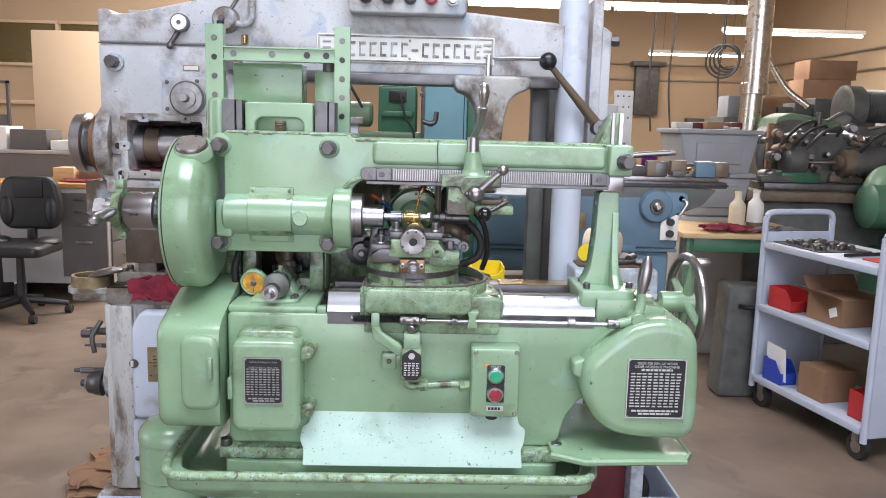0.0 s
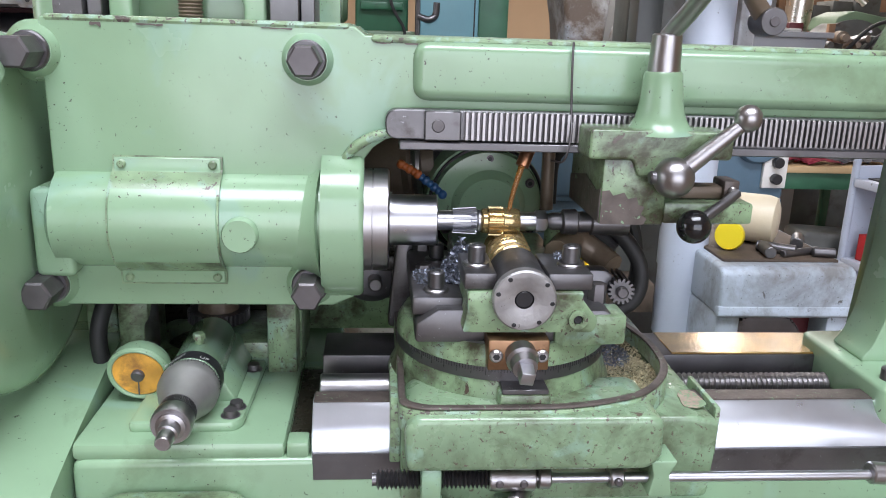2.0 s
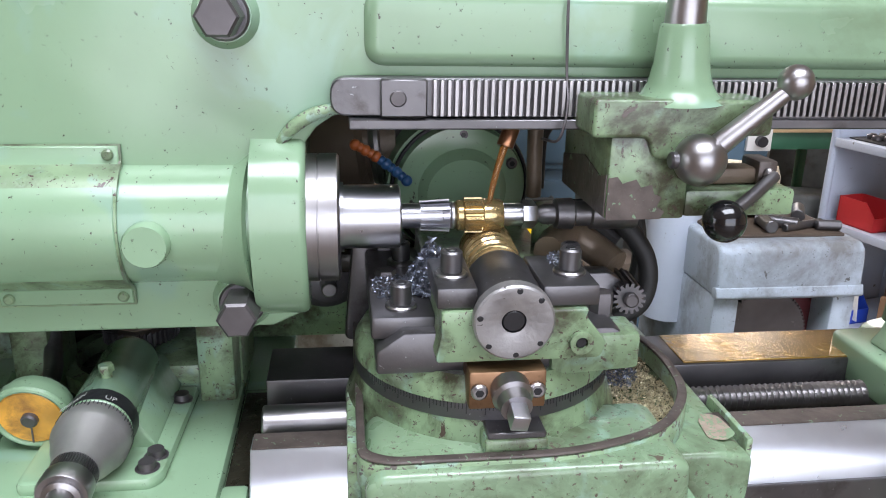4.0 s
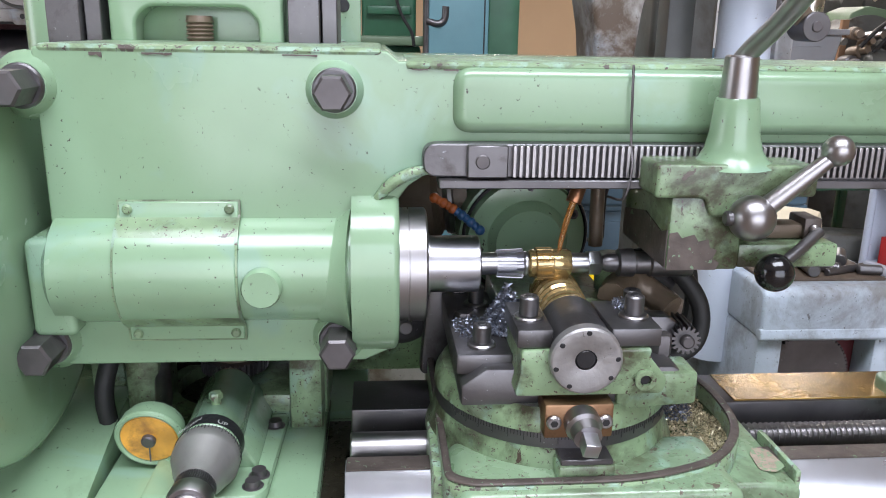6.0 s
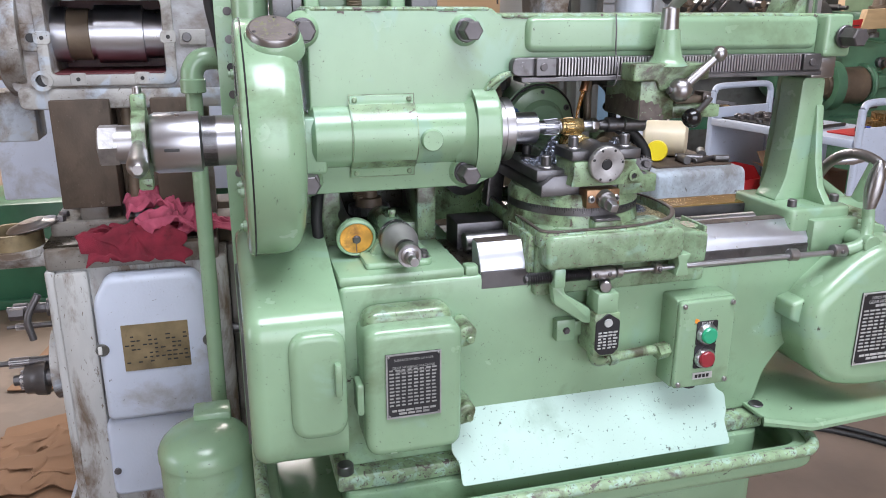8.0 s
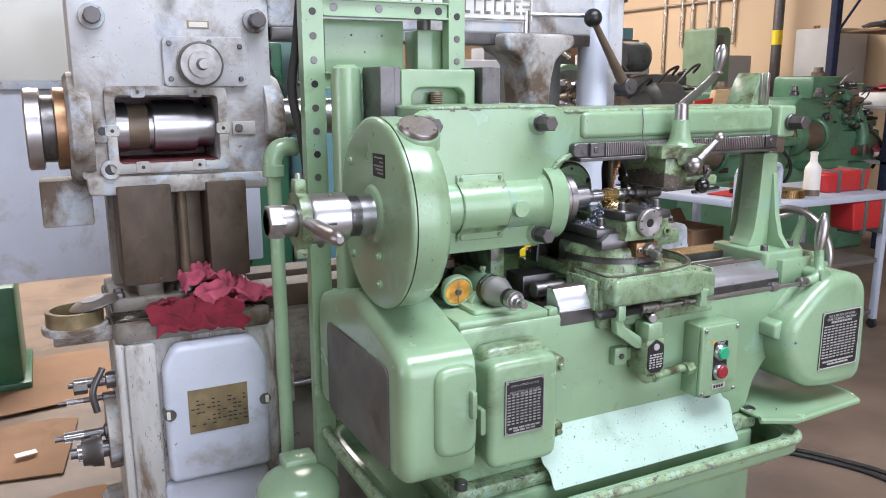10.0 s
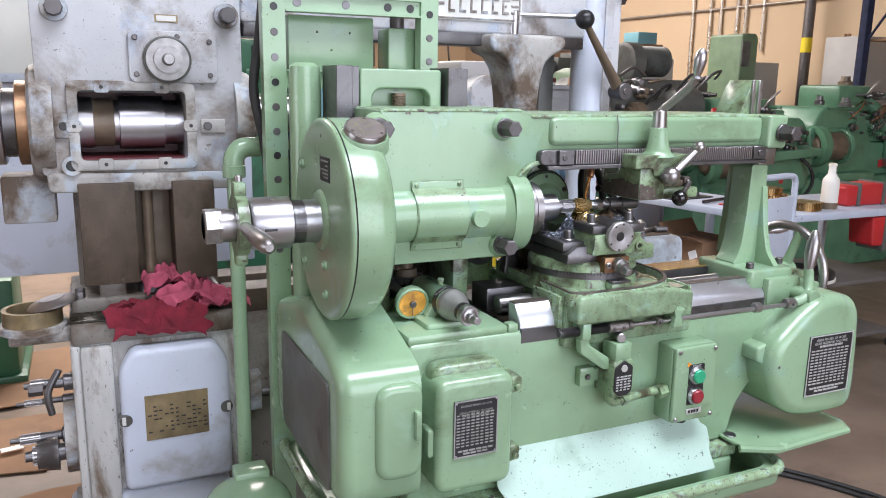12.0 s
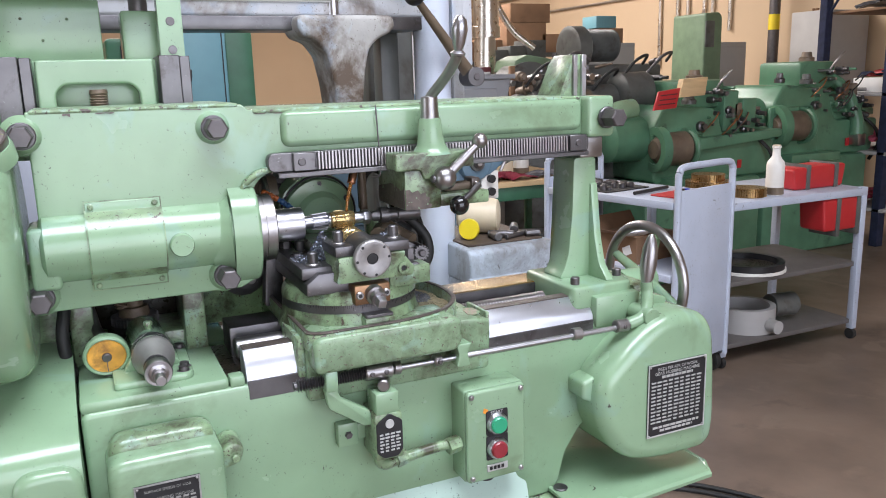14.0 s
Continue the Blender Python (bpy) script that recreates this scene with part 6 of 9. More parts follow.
# ---- the large grey hobbing machine behind ----
def large_hobber():
    G = thing("large_gear_hobbing_machine", (-0.3, 2.6, FLOOR), "large blue-grey gear hobbing machine, partly stripped, grimy", "machine tool")
    P = lambda name, bm, mat, label="", parent=G, **k: part(name, bm, mat, parent, label, **k)
    Y = 2.425
    # head wall with its open pocket
    x0, x1, z0, z1 = -0.985, -0.545, 1.185, 1.62
    px0, px1, pz0, pz1 = -0.905, -0.678, 1.238, 1.393
    hole = rounded(rect(px0, px1, pz0, pz1), 0.012, 4)
    wall = P("head_casting", framed(rounded([(x0, z0 + 0.02), (x1, z0), (x1, z1), (x0, z1)], 0.015, 4), hole, Y, 2.62, 0.003), GREY, "blue-grey head casting with an open gear pocket")
    t = 0.022
    P("pocket_flange", framed(rounded(rect(px0 - t, px1 + t, pz0 - t, pz1 + t), 0.02, 4), hole, Y - 0.010, Y + 0.001, 0.002), GREY_DIRTY, "grimy machined flange round the pocket", wall)
    P("lower_apron", slab(rounded([(-0.975, 1.168), (-0.56, 1.165), (-0.55, 1.205), (-0.978, 1.215)], 0.015), Y - 0.006, 2.60, "y", 0.006), GREY_DIRTY, "oil-stained lower edge", wall)
    for x, z in ((px0 + 0.05, pz1 + 0.008), (px1 - 0.05, pz1 + 0.008), (px0 + 0.05, pz0 - 0.008), (px1 - 0.05, pz0 - 0.008), (px0 - 0.010, 1.315), (px1 + 0.010, 1.315)):
        P("flange_lug", slab(rounded(rect(x - 0.016, x + 0.016, z - 0.013, z + 0.013), 0.008), Y - 0.0112, Y - 0.001, "y", 0.001, 1), GREY_DIRTY, "", wall)
        P("flange_hole", rod((x, Y - 0.0118, z), (x, Y - 0.009, z), 0.0045, seg=12), BLACK, "", wall)
    P("pocket_back", box(px0 - 0.002, px1 + 0.002, 2.615, 2.625, pz0 - 0.002, pz1 + 0.002, 0), MAROON, "dark red painted pocket", wall)
    P("pocket_floor", box(px0, px1, Y + 0.01, 2.61, pz0 - 0.001, pz0 + 0.004, 0), MAROON, "", wall)
    P("pocket_roof", box(px0, px1, Y + 0.01, 2.61, pz1 - 0.004, pz1 + 0.001, 0), BLACK, "", wall)
    P("inner_spindle", turned((-0.93, 2.515, 1.318), (-0.655, 2.515, 1.318), [(0, 0.058), (0.2, 0.058), (0.205, 0.052), (0.40, 0.052), (0.405, 0.062), (0.76, 0.062), (0.765, 0.052), (0.92, 0.052), (0.93, 0.064), (1, 0.064)], 40), STEEL, "bright steel spindle in the pocket")
    # brown band stands in for shade on the bright spindle
    P("spindle_shade", rod((-0.875, 2.515, 1.318), (-0.83, 2.515, 1.318), 0.0545, seg=40), RUSTY, "brown band painted as shade round the spindle")
    P("corner_hole", pipe((-0.925, Y - 0.014, 1.228), (-0.925, Y + 0.01, 1.228), 0.021, 0.0125), GREY_DIRTY, "", wall)
    P("hole_plug", rod((-0.925, Y - 0.004, 1.228), (-0.925, Y + 0.004, 1.228), 0.0125, seg=20), BLACK, "", wall)
    P("side_lug", slab(rounded(rect(-0.958, -0.918, 1.288, 1.345), 0.016), Y - 0.008, Y, "y", 0.003), GREY_DIRTY, "", wall)
    P("lug_hole", rod((-0.936, Y - 0.009, 1.315), (-0.936, Y - 0.004, 1.315), 0.010, seg=16), BLACK, "", wall)
    # side bosses and spindle ends
    P("left_boss", turned((-1.005, 2.515, 1.318), (-0.955, 2.515, 1.318), [(0, 0.118), (0.15, 0.128), (0.8, 0.132), (1, 0.13)], 48), GREY_DIRTY, "", wall)
    P("bronze_ring", turned((-1.030, 2.515, 1.318), (-1.000, 2.515, 1.318), [(0, 0.090), (0.08, 0.094), (1, 0.094)], 48), BRONZE, "bronze bearing ring", wall)
    P("spindle_flange", turned((-1.090, 2.515, 1.318), (-1.055, 2.515, 1.318), [(0, 0.050), (0.0, 0.088), (0.1, 0.093), (0.9, 0.093), (1, 0.088)], 48), STEEL, "bright spindle flange", wall)
    P("spindle_neck", rod((-1.06, 2.515, 1.318), (-1.025, 2.515, 1.318), 0.076, seg=40), STEEL_WORN, "", wall)
    P("right_boss", turned((-0.565, 2.50, 1.335), (-0.515, 2.50, 1.335), [(0, 0.11), (0.6, 0.108), (0.9, 0.10), (1, 0.085)], 48), GREY_DIRTY, "", wall)
    P("spindle_tail", rod((-0.52, 2.50, 1.335), (-0.35, 2.50, 1.335), 0.045, seg=32), STEEL_SATIN, "", wall)
    P("inspection_slot", box(-0.645, -0.590, Y - 0.006, Y, 1.298, 1.330, 0.002), GREY_DIRTY, "", wall)
    P("slot_plug", rod((-0.630, Y - 0.010, 1.314), (-0.630, Y - 0.004, 1.314), 0.010, seg=14), STEEL_WORN, "", wall)
    # crossbeam over the head
    beam_out = [(-0.985, 1.622), (0.42, 1.545), (0.42, 1.715), (0.12, 1.742), (-0.25, 1.775), (-0.45, 1.79), (-0.70, 1.752), (-0.88, 1.712), (-0.945, 1.705), (-0.955, 1.722), (-0.985, 1.722)]
    beam_out[1:2] = [(-0.545, 1.622), (-0.545, 1.552), (0.42, 1.552)]
    beam = P("overarm", slab(rounded(beam_out, 0.012, 3), Y - 0.002, 2.70, "y", 0.008, 3), GREY, "blue-grey cast overarm with a raised name plate")
    P("head_seam", box(-0.984, -0.56, Y - 0.0035, Y - 0.001, 1.619, 1.6235, 0.0005, 1), IRON_GREY, "", beam)
    P("dovetail_rail", box(-0.54, 0.41, Y - 0.008, 2.52, 1.522, 1.553, 0.003), STEEL_WORN, "dark dovetail rail", beam)
    np_ = P("name_plate", slab(rounded(rect(-0.332, 0.208, 1.584, 1.668), 0.012), Y - 0.006, Y - 0.001, "y", 0.0015, 1), CAST_NAME, "pale cast plate with raised plain bars for lettering", beam)
    e = 0.0045
    P("plate_border", join(*[slab(r, Y - 0.0085, Y - 0.005, "y", 0.0008, 1) for r in (rect(-0.326, 0.202, 1.660, 1.664), rect(-0.326, 0.202, 1.588, 1.592), rect(-0.326, -0.322, 1.592, 1.660), rect(0.198, 0.202, 1.592, 1.660))]), GREY_DIRTY, "", np_)
    xs = [-0.235 + 0.0318 * i for i in range(13)]
    for i, x in enumerate(xs):
        if i == 6:
            P("letter_bar", box(x, x + 0.020, Y - 0.0085, Y - 0.0055, 1.621, 1.628, 0.0006, 1), GREY_DIRTY, "", np_)
        else:
            P("letter_bar", join(box(x, x + 0.0055, Y - 0.0085, Y - 0.0055, 1.604, 1.646, 0.0006, 1), box(x + 0.0065, x + 0.021, Y - 0.0085, Y - 0.0055, 1.638, 1.646, 0.0006, 1),
                                 box(x + 0.0065, x + 0.019, Y - 0.0085, Y - 0.0055, 1.604, 1.611, 0.0006, 1)), GREY_DIRTY, "", np_)
    for x in (-0.312, 0.174):
        for z in (1.606, 1.624, 1.642):
            P("end_bar", box(x, x + 0.024, Y - 0.0085, Y - 0.0055, z, z + 0.006, 0.0006, 1), GREY_DIRTY, "", np_)
    for x, z in ((-0.05, 1.652), (-0.05, 1.599), (0.158, 1.626), (-0.27, 1.626)):
        P("plate_screw", rod((x, Y - 0.0085, z), (x, Y - 0.004, z), 0.004, seg=10), GREY_DIRTY, "", np_)
    # bolts, hub, oil gauge, small pump
    for x in (-0.937, -0.579):
        P("bolt_washer", rod((x, Y + 0.002, 1.565), (x, Y - 0.012, 1.565), 0.028, seg=24), GREY_DIRTY, "", wall)
        P("head_bolt", rod((x, Y - 0.010, 1.565), (x, Y - 0.045, 1.565), 0.0185, seg=8), BOLT, "blackened bolt head", wall)
    hp = P("hub_plate", slab(rounded(rect(-0.795, -0.602, 1.412, 1.526), 0.016), Y - 0.014, Y, "y", 0.003), GREY, "grey plate with a turned hub", wall)
    hub = P("hub", turned((-0.715, Y - 0.012, 1.463), (-0.715, Y - 0.075, 1.463), [(0, 0.052), (0.25, 0.052), (0.27, 0.047), (0.45, 0.046), (0.47, 0.030), (0.65, 0.030), (0.66, 0.014), (0.75, 0.012), (1, 0.0105)], 40), HOB_FACE, "turned steel hub", hp)
    P("hub_ring", ring_torus((-0.715, Y - 0.034, 1.463), (0, 1, 0), 0.0485, 0.0035, 40, 8), IRON_GREY, "", hp)
    for x, z in ((-0.780, 1.510), (-0.690, 1.514), (-0.620, 1.505), (-0.620, 1.430), (-0.780, 1.430)):
        P("plate_screw", rod((x, Y - 0.013, z), (x, Y - 0.018, z), 0.006, seg=14), BOLT, "", hp)
    P("arrow_tag", box(-0.735, -0.685, Y - 0.002, Y, 1.545, 1.562, 0.0005, 1), PLATE_BROWN, "small brass arrow tag", wall)
    P("tag_face", box(-0.731, -0.689, Y - 0.0035, Y - 0.002, 1.5475, 1.5595, 0.0004, 1), CAST_NAME, "", wall)
    dg = P("dial_gauge", turned((-0.735, Y, 1.684), (-0.735, Y - 0.03, 1.684), [(0, 0.026), (0.8, 0.027), (1, 0.026)], 32), STEEL_WORN, "round dial gauge with a white face", beam)
    P("gauge_face", rod((-0.735, Y - 0.029, 1.684), (-0.735, Y - 0.0315, 1.684), 0.0225, seg=32), PAPER, "", dg)
    P("gauge_boss", rod((-0.735, Y - 0.031, 1.684), (-0.735, Y - 0.034, 1.684), 0.006, seg=16), BOLT, "", dg)
    P("gauge_stem", rod((-0.742, Y - 0.012, 1.660), (-0.765, Y - 0.02, 1.622), 0.0075, seg=12), BOLT, "", dg)
    P("stem_end", ball((-0.766, Y - 0.02, 1.616), 0.011, 14), BOLT, "", dg)
    pm = P("oil_pump", turned((-0.60, Y, 1.697), (-0.60, Y - 0.045, 1.697), [(0, 0.040), (0.5, 0.038), (0.9, 0.034), (1, 0.030)], 32), GREY_DIRTY, "grey oil pump with a pipe elbow", beam)
    P("pump_boss", hexagon((-0.605, Y - 0.044, 1.697), (-0.605, Y - 0.056, 1.697), 0.010), BOLT, "", pm)
    P("pump_pipe", hose([(-0.57, Y - 0.02, 1.685), (-0.54, Y - 0.025, 1.683), (-0.522, Y - 0.025, 1.70), (-0.520, Y - 0.02, 1.76), (-0.52, Y - 0.02, 1.86)], 0.011, 12), GREY_DIRTY, "", pm)
    P("pump_lever", rod((-0.585, Y - 0.03, 1.72), (-0.545, Y - 0.04, 1.775), 0.006, seg=12), STEEL_SATIN, "", pm)
    P("grease_cup", rod((-0.546, Y - 0.01, 1.628), (-0.546, Y - 0.01, 1.655), 0.010, seg=14), BRASS, "", beam)
    # switch box above the arm
    sb = P("switch_box", slab(rounded(rect(-0.232, 0.118, 1.722, 1.83), 0.02), Y - 0.06, Y, "y", 0.008, 3), GREY, "grey control box with a row of buttons", beam)
    for i, (x, mat) in enumerate(((-0.18, BLACK), (-0.115, BLACK), (-0.05, BLACK), (0.012, BUTTON_RED), (0.075, STEEL_SATIN))):
        P("control_button", turned((x, Y - 0.06, 1.768), (x, Y - 0.08, 1.768), [(0, 0.019), (0.3, 0.019), (0.35, 0.014), (1, 0.013)], 24), mat, "", sb)
    # outboard support, clamp lever
    sup = [(0.088, 1.552), (0.312, 1.552), (0.318, 1.528), (0.305, 1.512), (0.275, 1.500), (0.252, 1.478), (0.240, 1.43), (0.226, 1.30), (0.224, 1.20), (0.176, 1.20), (0.174, 1.30), (0.164, 1.40), (0.150, 1.465), (0.125, 1.497), (0.095, 1.505), (0.084, 1.528)]
    so = P("outboard_support", slab(rounded(sup, 0.012, 3), 2.36, 2.50, "y", 0.010, 3), GREY_DIRTY, "worn grey outboard support casting")
    P("support_stud", rod((0.190, 2.43, 1.55), (0.190, 2.43, 1.618), 0.014, seg=20), STEEL, "", so)
    P("stud_rod", rod((0.190, 2.43, 1.608), (0.352, 2.37, 1.606), 0.007, seg=14), STEEL, "", so)
    cl = P("clamp_lever", turned((0.368, 2.345, 1.585), (0.535, 2.405, 1.409), [(0, 0.009), (0.5, 0.0125), (0.92, 0.017), (1, 0.017)], 18), RUSTY, "brown steel clamp lever with a black ball")
    P("lever_ball", ball((0.360, 2.342, 1.597), 0.026, 24), BLACK, "", cl)
    P("lever_hub", rod((0.536, 2.43, 1.407), (0.536, 2.375, 1.407), 0.024, seg=24), STEEL_WORN, "", cl)
    P("hub_pin", rod((0.536, 2.376, 1.407), (0.536, 2.372, 1.407), 0.009, seg=16), BOLT, "", cl)
    # upright column
    rc = P("rear_column", slab(rounded([(0.415, 2.83), (0.56, 2.83), (0.56, 2.95), (0.415, 2.95)], 0.012, 3), FLOOR, 1.62, "z", 0.004), IRON_GREY, "dark grey ribbed column behind the round one")
    P("column_rib", pillow(rounded(rect(0.440, 0.485, 0.78, 1.60), 0.02, 5), 2.818, 2.835, 0.008), IRON_GREY, "", rc)
    co = P("column", turned((0.457, 2.46, 0.80), (0.452, 2.46, 1.80), [(0, 0.046), (0.97, 0.046), (1, 0.040)], 36), GREY_BLUE, "pale blue-grey round column")
    P("column_nut", rod((0.452, 2.46, 1.80), (0.452, 2.46, 1.85), 0.012, seg=12), BOLT, "", co)
    P("column_plate", slab(rounded(rect(0.512, 0.545, 1.34, 1.80), 0.01), 2.46, 2.56, "y", 0.005), GREY, "", co)
    P("plate_bracket", slab([(0.545, 1.40), (0.575, 1.44), (0.575, 1.70), (0.545, 1.72)], 2.47, 2.53, "y", 0.004), GREY, "", co)
    P("plate_bolt", hexagon((0.574, 2.50, 1.675), (0.605, 2.50, 1.675), 0.016), BOLT, "", co)
    P("rear_column", box(0.345, 0.395, 2.54, 2.60, 0.86, 1.54, 0.004), IRON_GREY, "", co)
    # guides, lead screw, base
    for a, b in ((-0.918, -0.800), (-0.718, -0.625)):
        P("vertical_guide", box(a, b, 2.40, 2.55, 0.955, 1.188, 0.003), GUIDE_IRON, "oil-stained vertical guide")
        P("guide_foot", box(a + 0.03, b - 0.03, 2.42, 2.52, 0.923, 0.957, 0.004), TABLE_GRIME)
    P("guide_screw", rod((-0.772, 2.45, 0.88), (-0.772, 2.45, 1.20), 0.013, seg=18), RUSTY, "oily lead screw")
    P("screw_base", turned((-0.772, 2.45, 0.922), (-0.772, 2.45, 0.955), [(0, 0.034), (0.6, 0.030), (1, 0.018)], 24), STEEL_WORN)
    P("guide_back", box(-0.93, -0.60, 2.56, 2.66, 0.87, 1.185, 0.004), TABLE_GRIME, "dark grey-brown column body")
    P("guide_web", box(-0.80, -0.71, 2.50, 2.565, 0.888, 1.187, 0.003), RUSTY, "dark brown web between the guides")
    P("counter_block", box(-1.075, -0.965, 2.50, 2.60, 1.09, 1.20, 0.006), GREY_DIRTY, "rusty block under the spindle")
    tb_ = P("work_table", slab(rounded([(-0.955, 2.315), (-0.60, 2.315), (-0.60, 2.75), (-0.955, 2.75)], 0.02), 0.842, 0.888, "z", 0.006), TABLE_GRIME, "grimy grey machine table")
    P("table_step", box(-0.950, -0.615, 2.405, 2.66, 0.892, 0.924, 0.005), TABLE_GRIME, "stained step under the guides", tb_)
    for x, y in ((-0.93, 2.425), (-0.93, 2.47), (-0.64, 2.425)):
        P("table_nut", hexagon((x, y, 0.924), (x, y, 0.936), 0.011), BOLT, "", tb_)
    P("table_pad", box(-0.955, -0.635, 2.335, 2.70, 0.886, 0.893, 0.002), OIL_AND_SHADE, "dark oily table top", tb_)
    body = P("base_body", slab(rounded([(-0.945, 2.325), (-0.585, 2.325), (-0.585, 2.85), (-0.945, 2.85)], 0.03), FLOOR, 0.845, "z", 0.006), GREY_STREAK, "grimy grey machine base")
    P("base_pilaster", slab(rounded(rect(-0.938, -0.872, 0.255, 0.838), 0.008), 2.306, 2.328, "y", 0.005), GREY_STREAK, "streaked raised rib of the base", body)
    P("base_edge", slab(rounded(rect(-0.958, -0.936, 0.255, 0.842), 0.008), 2.318, 2.50, "y", 0.006), GREY_STREAK, "", body)
    P("base_cover", slab(rounded([(-0.864, 0.498), (-0.626, 0.498), (-0.626, 0.78), (-0.655, 0.832), (-0.835, 0.832), (-0.864, 0.78)], 0.02), 2.270, 2.326, "y", 0.014, 4), GREY_BLUE, "pale blue cover with a tarnished plate", body)
    for x, sg_ in ((-0.856, -1), (-0.636, 1)):
        P("cover_catch", rod((x, 2.3, 0.672), (x, 2.2665, 0.672), 0.014, seg=18), IRON_GREY, "dark recessed cover catch", body)
        P("catch_tab", box(x - 0.004 + sg_ * 0.004, x + 0.004 + sg_ * 0.004, 2.262, 2.268, 0.664, 0.682, 0.001), CAST_NAME, "", body)
    P("lower_cover", slab(rounded(rect(-0.875, -0.63, 0.295, 0.488), 0.02), 2.292, 2.326, "y", 0.010, 3), GREY_BLUE, "", body)
    P("cover_knob", rod((-0.862, 2.294, 0.363), (-0.862, 2.286, 0.363), 0.008, seg=14), STEEL_WORN, "", body)
    bp = P("brass_plate", box(-0.815, -0.678, 2.2675, 2.270, 0.617, 0.724, 0.0005, 1), PLATE_BROWN, "tarnished brass plate with worn print", body)
    r_ = random.Random(11)
    P("plate_print", join(*[box(-0.81 + 0.012 * j, -0.81 + 0.012 * j + r_.uniform(0.006, 0.010), 2.2668, 2.2676, 0.635 + 0.010 * i, 0.638 + 0.010 * i, 0) for i in range(7) for j in range(11) if r_.random() < 0.55]), BLACK, "", bp, flat=True)
    P("base_skirt", slab(rounded([(-1.0, 2.28), (-0.56, 2.28), (-0.56, 2.87), (-1.0, 2.87)], 0.04), FLOOR, 0.235, "z", 0.012, 3), GREY_BLUE, "", body)
    P("skirt_rim", box(-0.985, -0.575, 2.295, 2.85, 0.232, 0.250, 0.006), GREY_DIRTY, "", body)
    # shafts on the base's left side
    for y, z, L, r in ((2.40, 0.735, 0.075, 0.012), (2.47, 0.668, 0.10, 0.007), (2.42, 0.60, 0.115, 0.011), (2.40, 0.565, 0.085, 0.020)):
        P("side_shaft", turned((-0.943, y, z), (-0.985 - L, y, z), [(0, r * 1.7), (0.30, r * 1.7), (0.32, r), (0.85, r), (0.87, r * 0.6), (1, r * 0.6)], 18), STEEL_WORN, "steel control shaft", body)
        P("shaft_end", gear((-0.985 - L * 0.45, y, z), (-0.985 - L * 0.82, y, z), r * 1.12, 14, r * 0.2), STEEL_SATIN, "", body)
    P("shaft_hub", turned((-1.0, 2.40, 0.565), (-1.045, 2.40, 0.565), [(0, 0.040), (0.5, 0.038), (0.6, 0.034), (1, 0.032)], 28), STEEL_WORN, "dark steel shaft hub", body)
    P("side_knob", hexagon((-1.02, 2.37, 0.735), (-1.05, 2.37, 0.735), 0.014), BOLT, "", body)
    P("side_lever", hose([(-0.985, 2.36, 0.78), (-1.01, 2.35, 0.73), (-1.005, 2.35, 0.68)], 0.008, 10), STEEL_WORN, "", body)
    P("side_flange", rod((-0.943, 2.44, 0.585), (-0.985, 2.44, 0.585), 0.085, seg=32), GREY_DIRTY, "", body)
    # horizontal bed running right
    bd = P("rear_bed", box(-0.585, 0.33, 2.42, 2.85, FLOOR, 0.845, 0.012), TABLE_GRIME, "grey machine bed with oily ways")
    for y in (2.44, 2.60):
        P("bed_way", box(-0.60, 0.40, y, y + 0.09, 0.845, 0.905, 0.004), GUIDE_IRON, "oily brown bed way", bd)
    P("feed_shaft", rod((-0.585, 2.40, 0.64), (0.30, 2.40, 0.66), 0.012, seg=16), STEEL_WORN, "", bd)
    P("shaft_bracket", box(-0.56, -0.53, 2.385, 2.43, 0.60, 0.70, 0.005), GREY_DIRTY, "", bd)
    eb = P("end_bed", slab(rounded([(2.284, 0.905), (2.300, 0.895), (2.62, 0.895), (2.62, 0.985), (2.302, 0.985), (2.290, 0.975), (2.286, 0.95)], 0.010), 0.462, 0.716, "x", 0.008, 3), BED_BLUE, "chipped pale blue end bed")
    P("bed_lip", slab(rounded([(2.279, 0.898), (2.288, 0.892), (2.30, 0.898), (2.30, 0.912), (2.284, 0.916)], 0.004), 0.460, 0.718, "x", 0.003), BED_BLUE, "", eb)
    for xa, xb in ((0.462, 0.510), (0.672, 0.716)):
        P("bed_post", box(xa, xb, 2.292, 2.60, FLOOR, 0.898, 0.010), BED_BLUE, "scuffed pale blue post of the bed", eb)
    P("bed_gear", gear((0.565, 2.335, 0.825), (0.565, 2.305, 0.825), 0.075, 64, 0.004), STEEL_WORN, "dark change gear in the bed opening", eb)
    P("end_leg", box(0.510, 0.672, 2.345, 2.60, FLOOR, 0.898, 0.004), MAROON, "dark red painted support", eb)
    P("bed_board", box(0.48, 0.700, 2.33, 2.60, 0.984, 0.990, 0.002), GUIDE_IRON, "dirty board on the bed", eb)
    return G


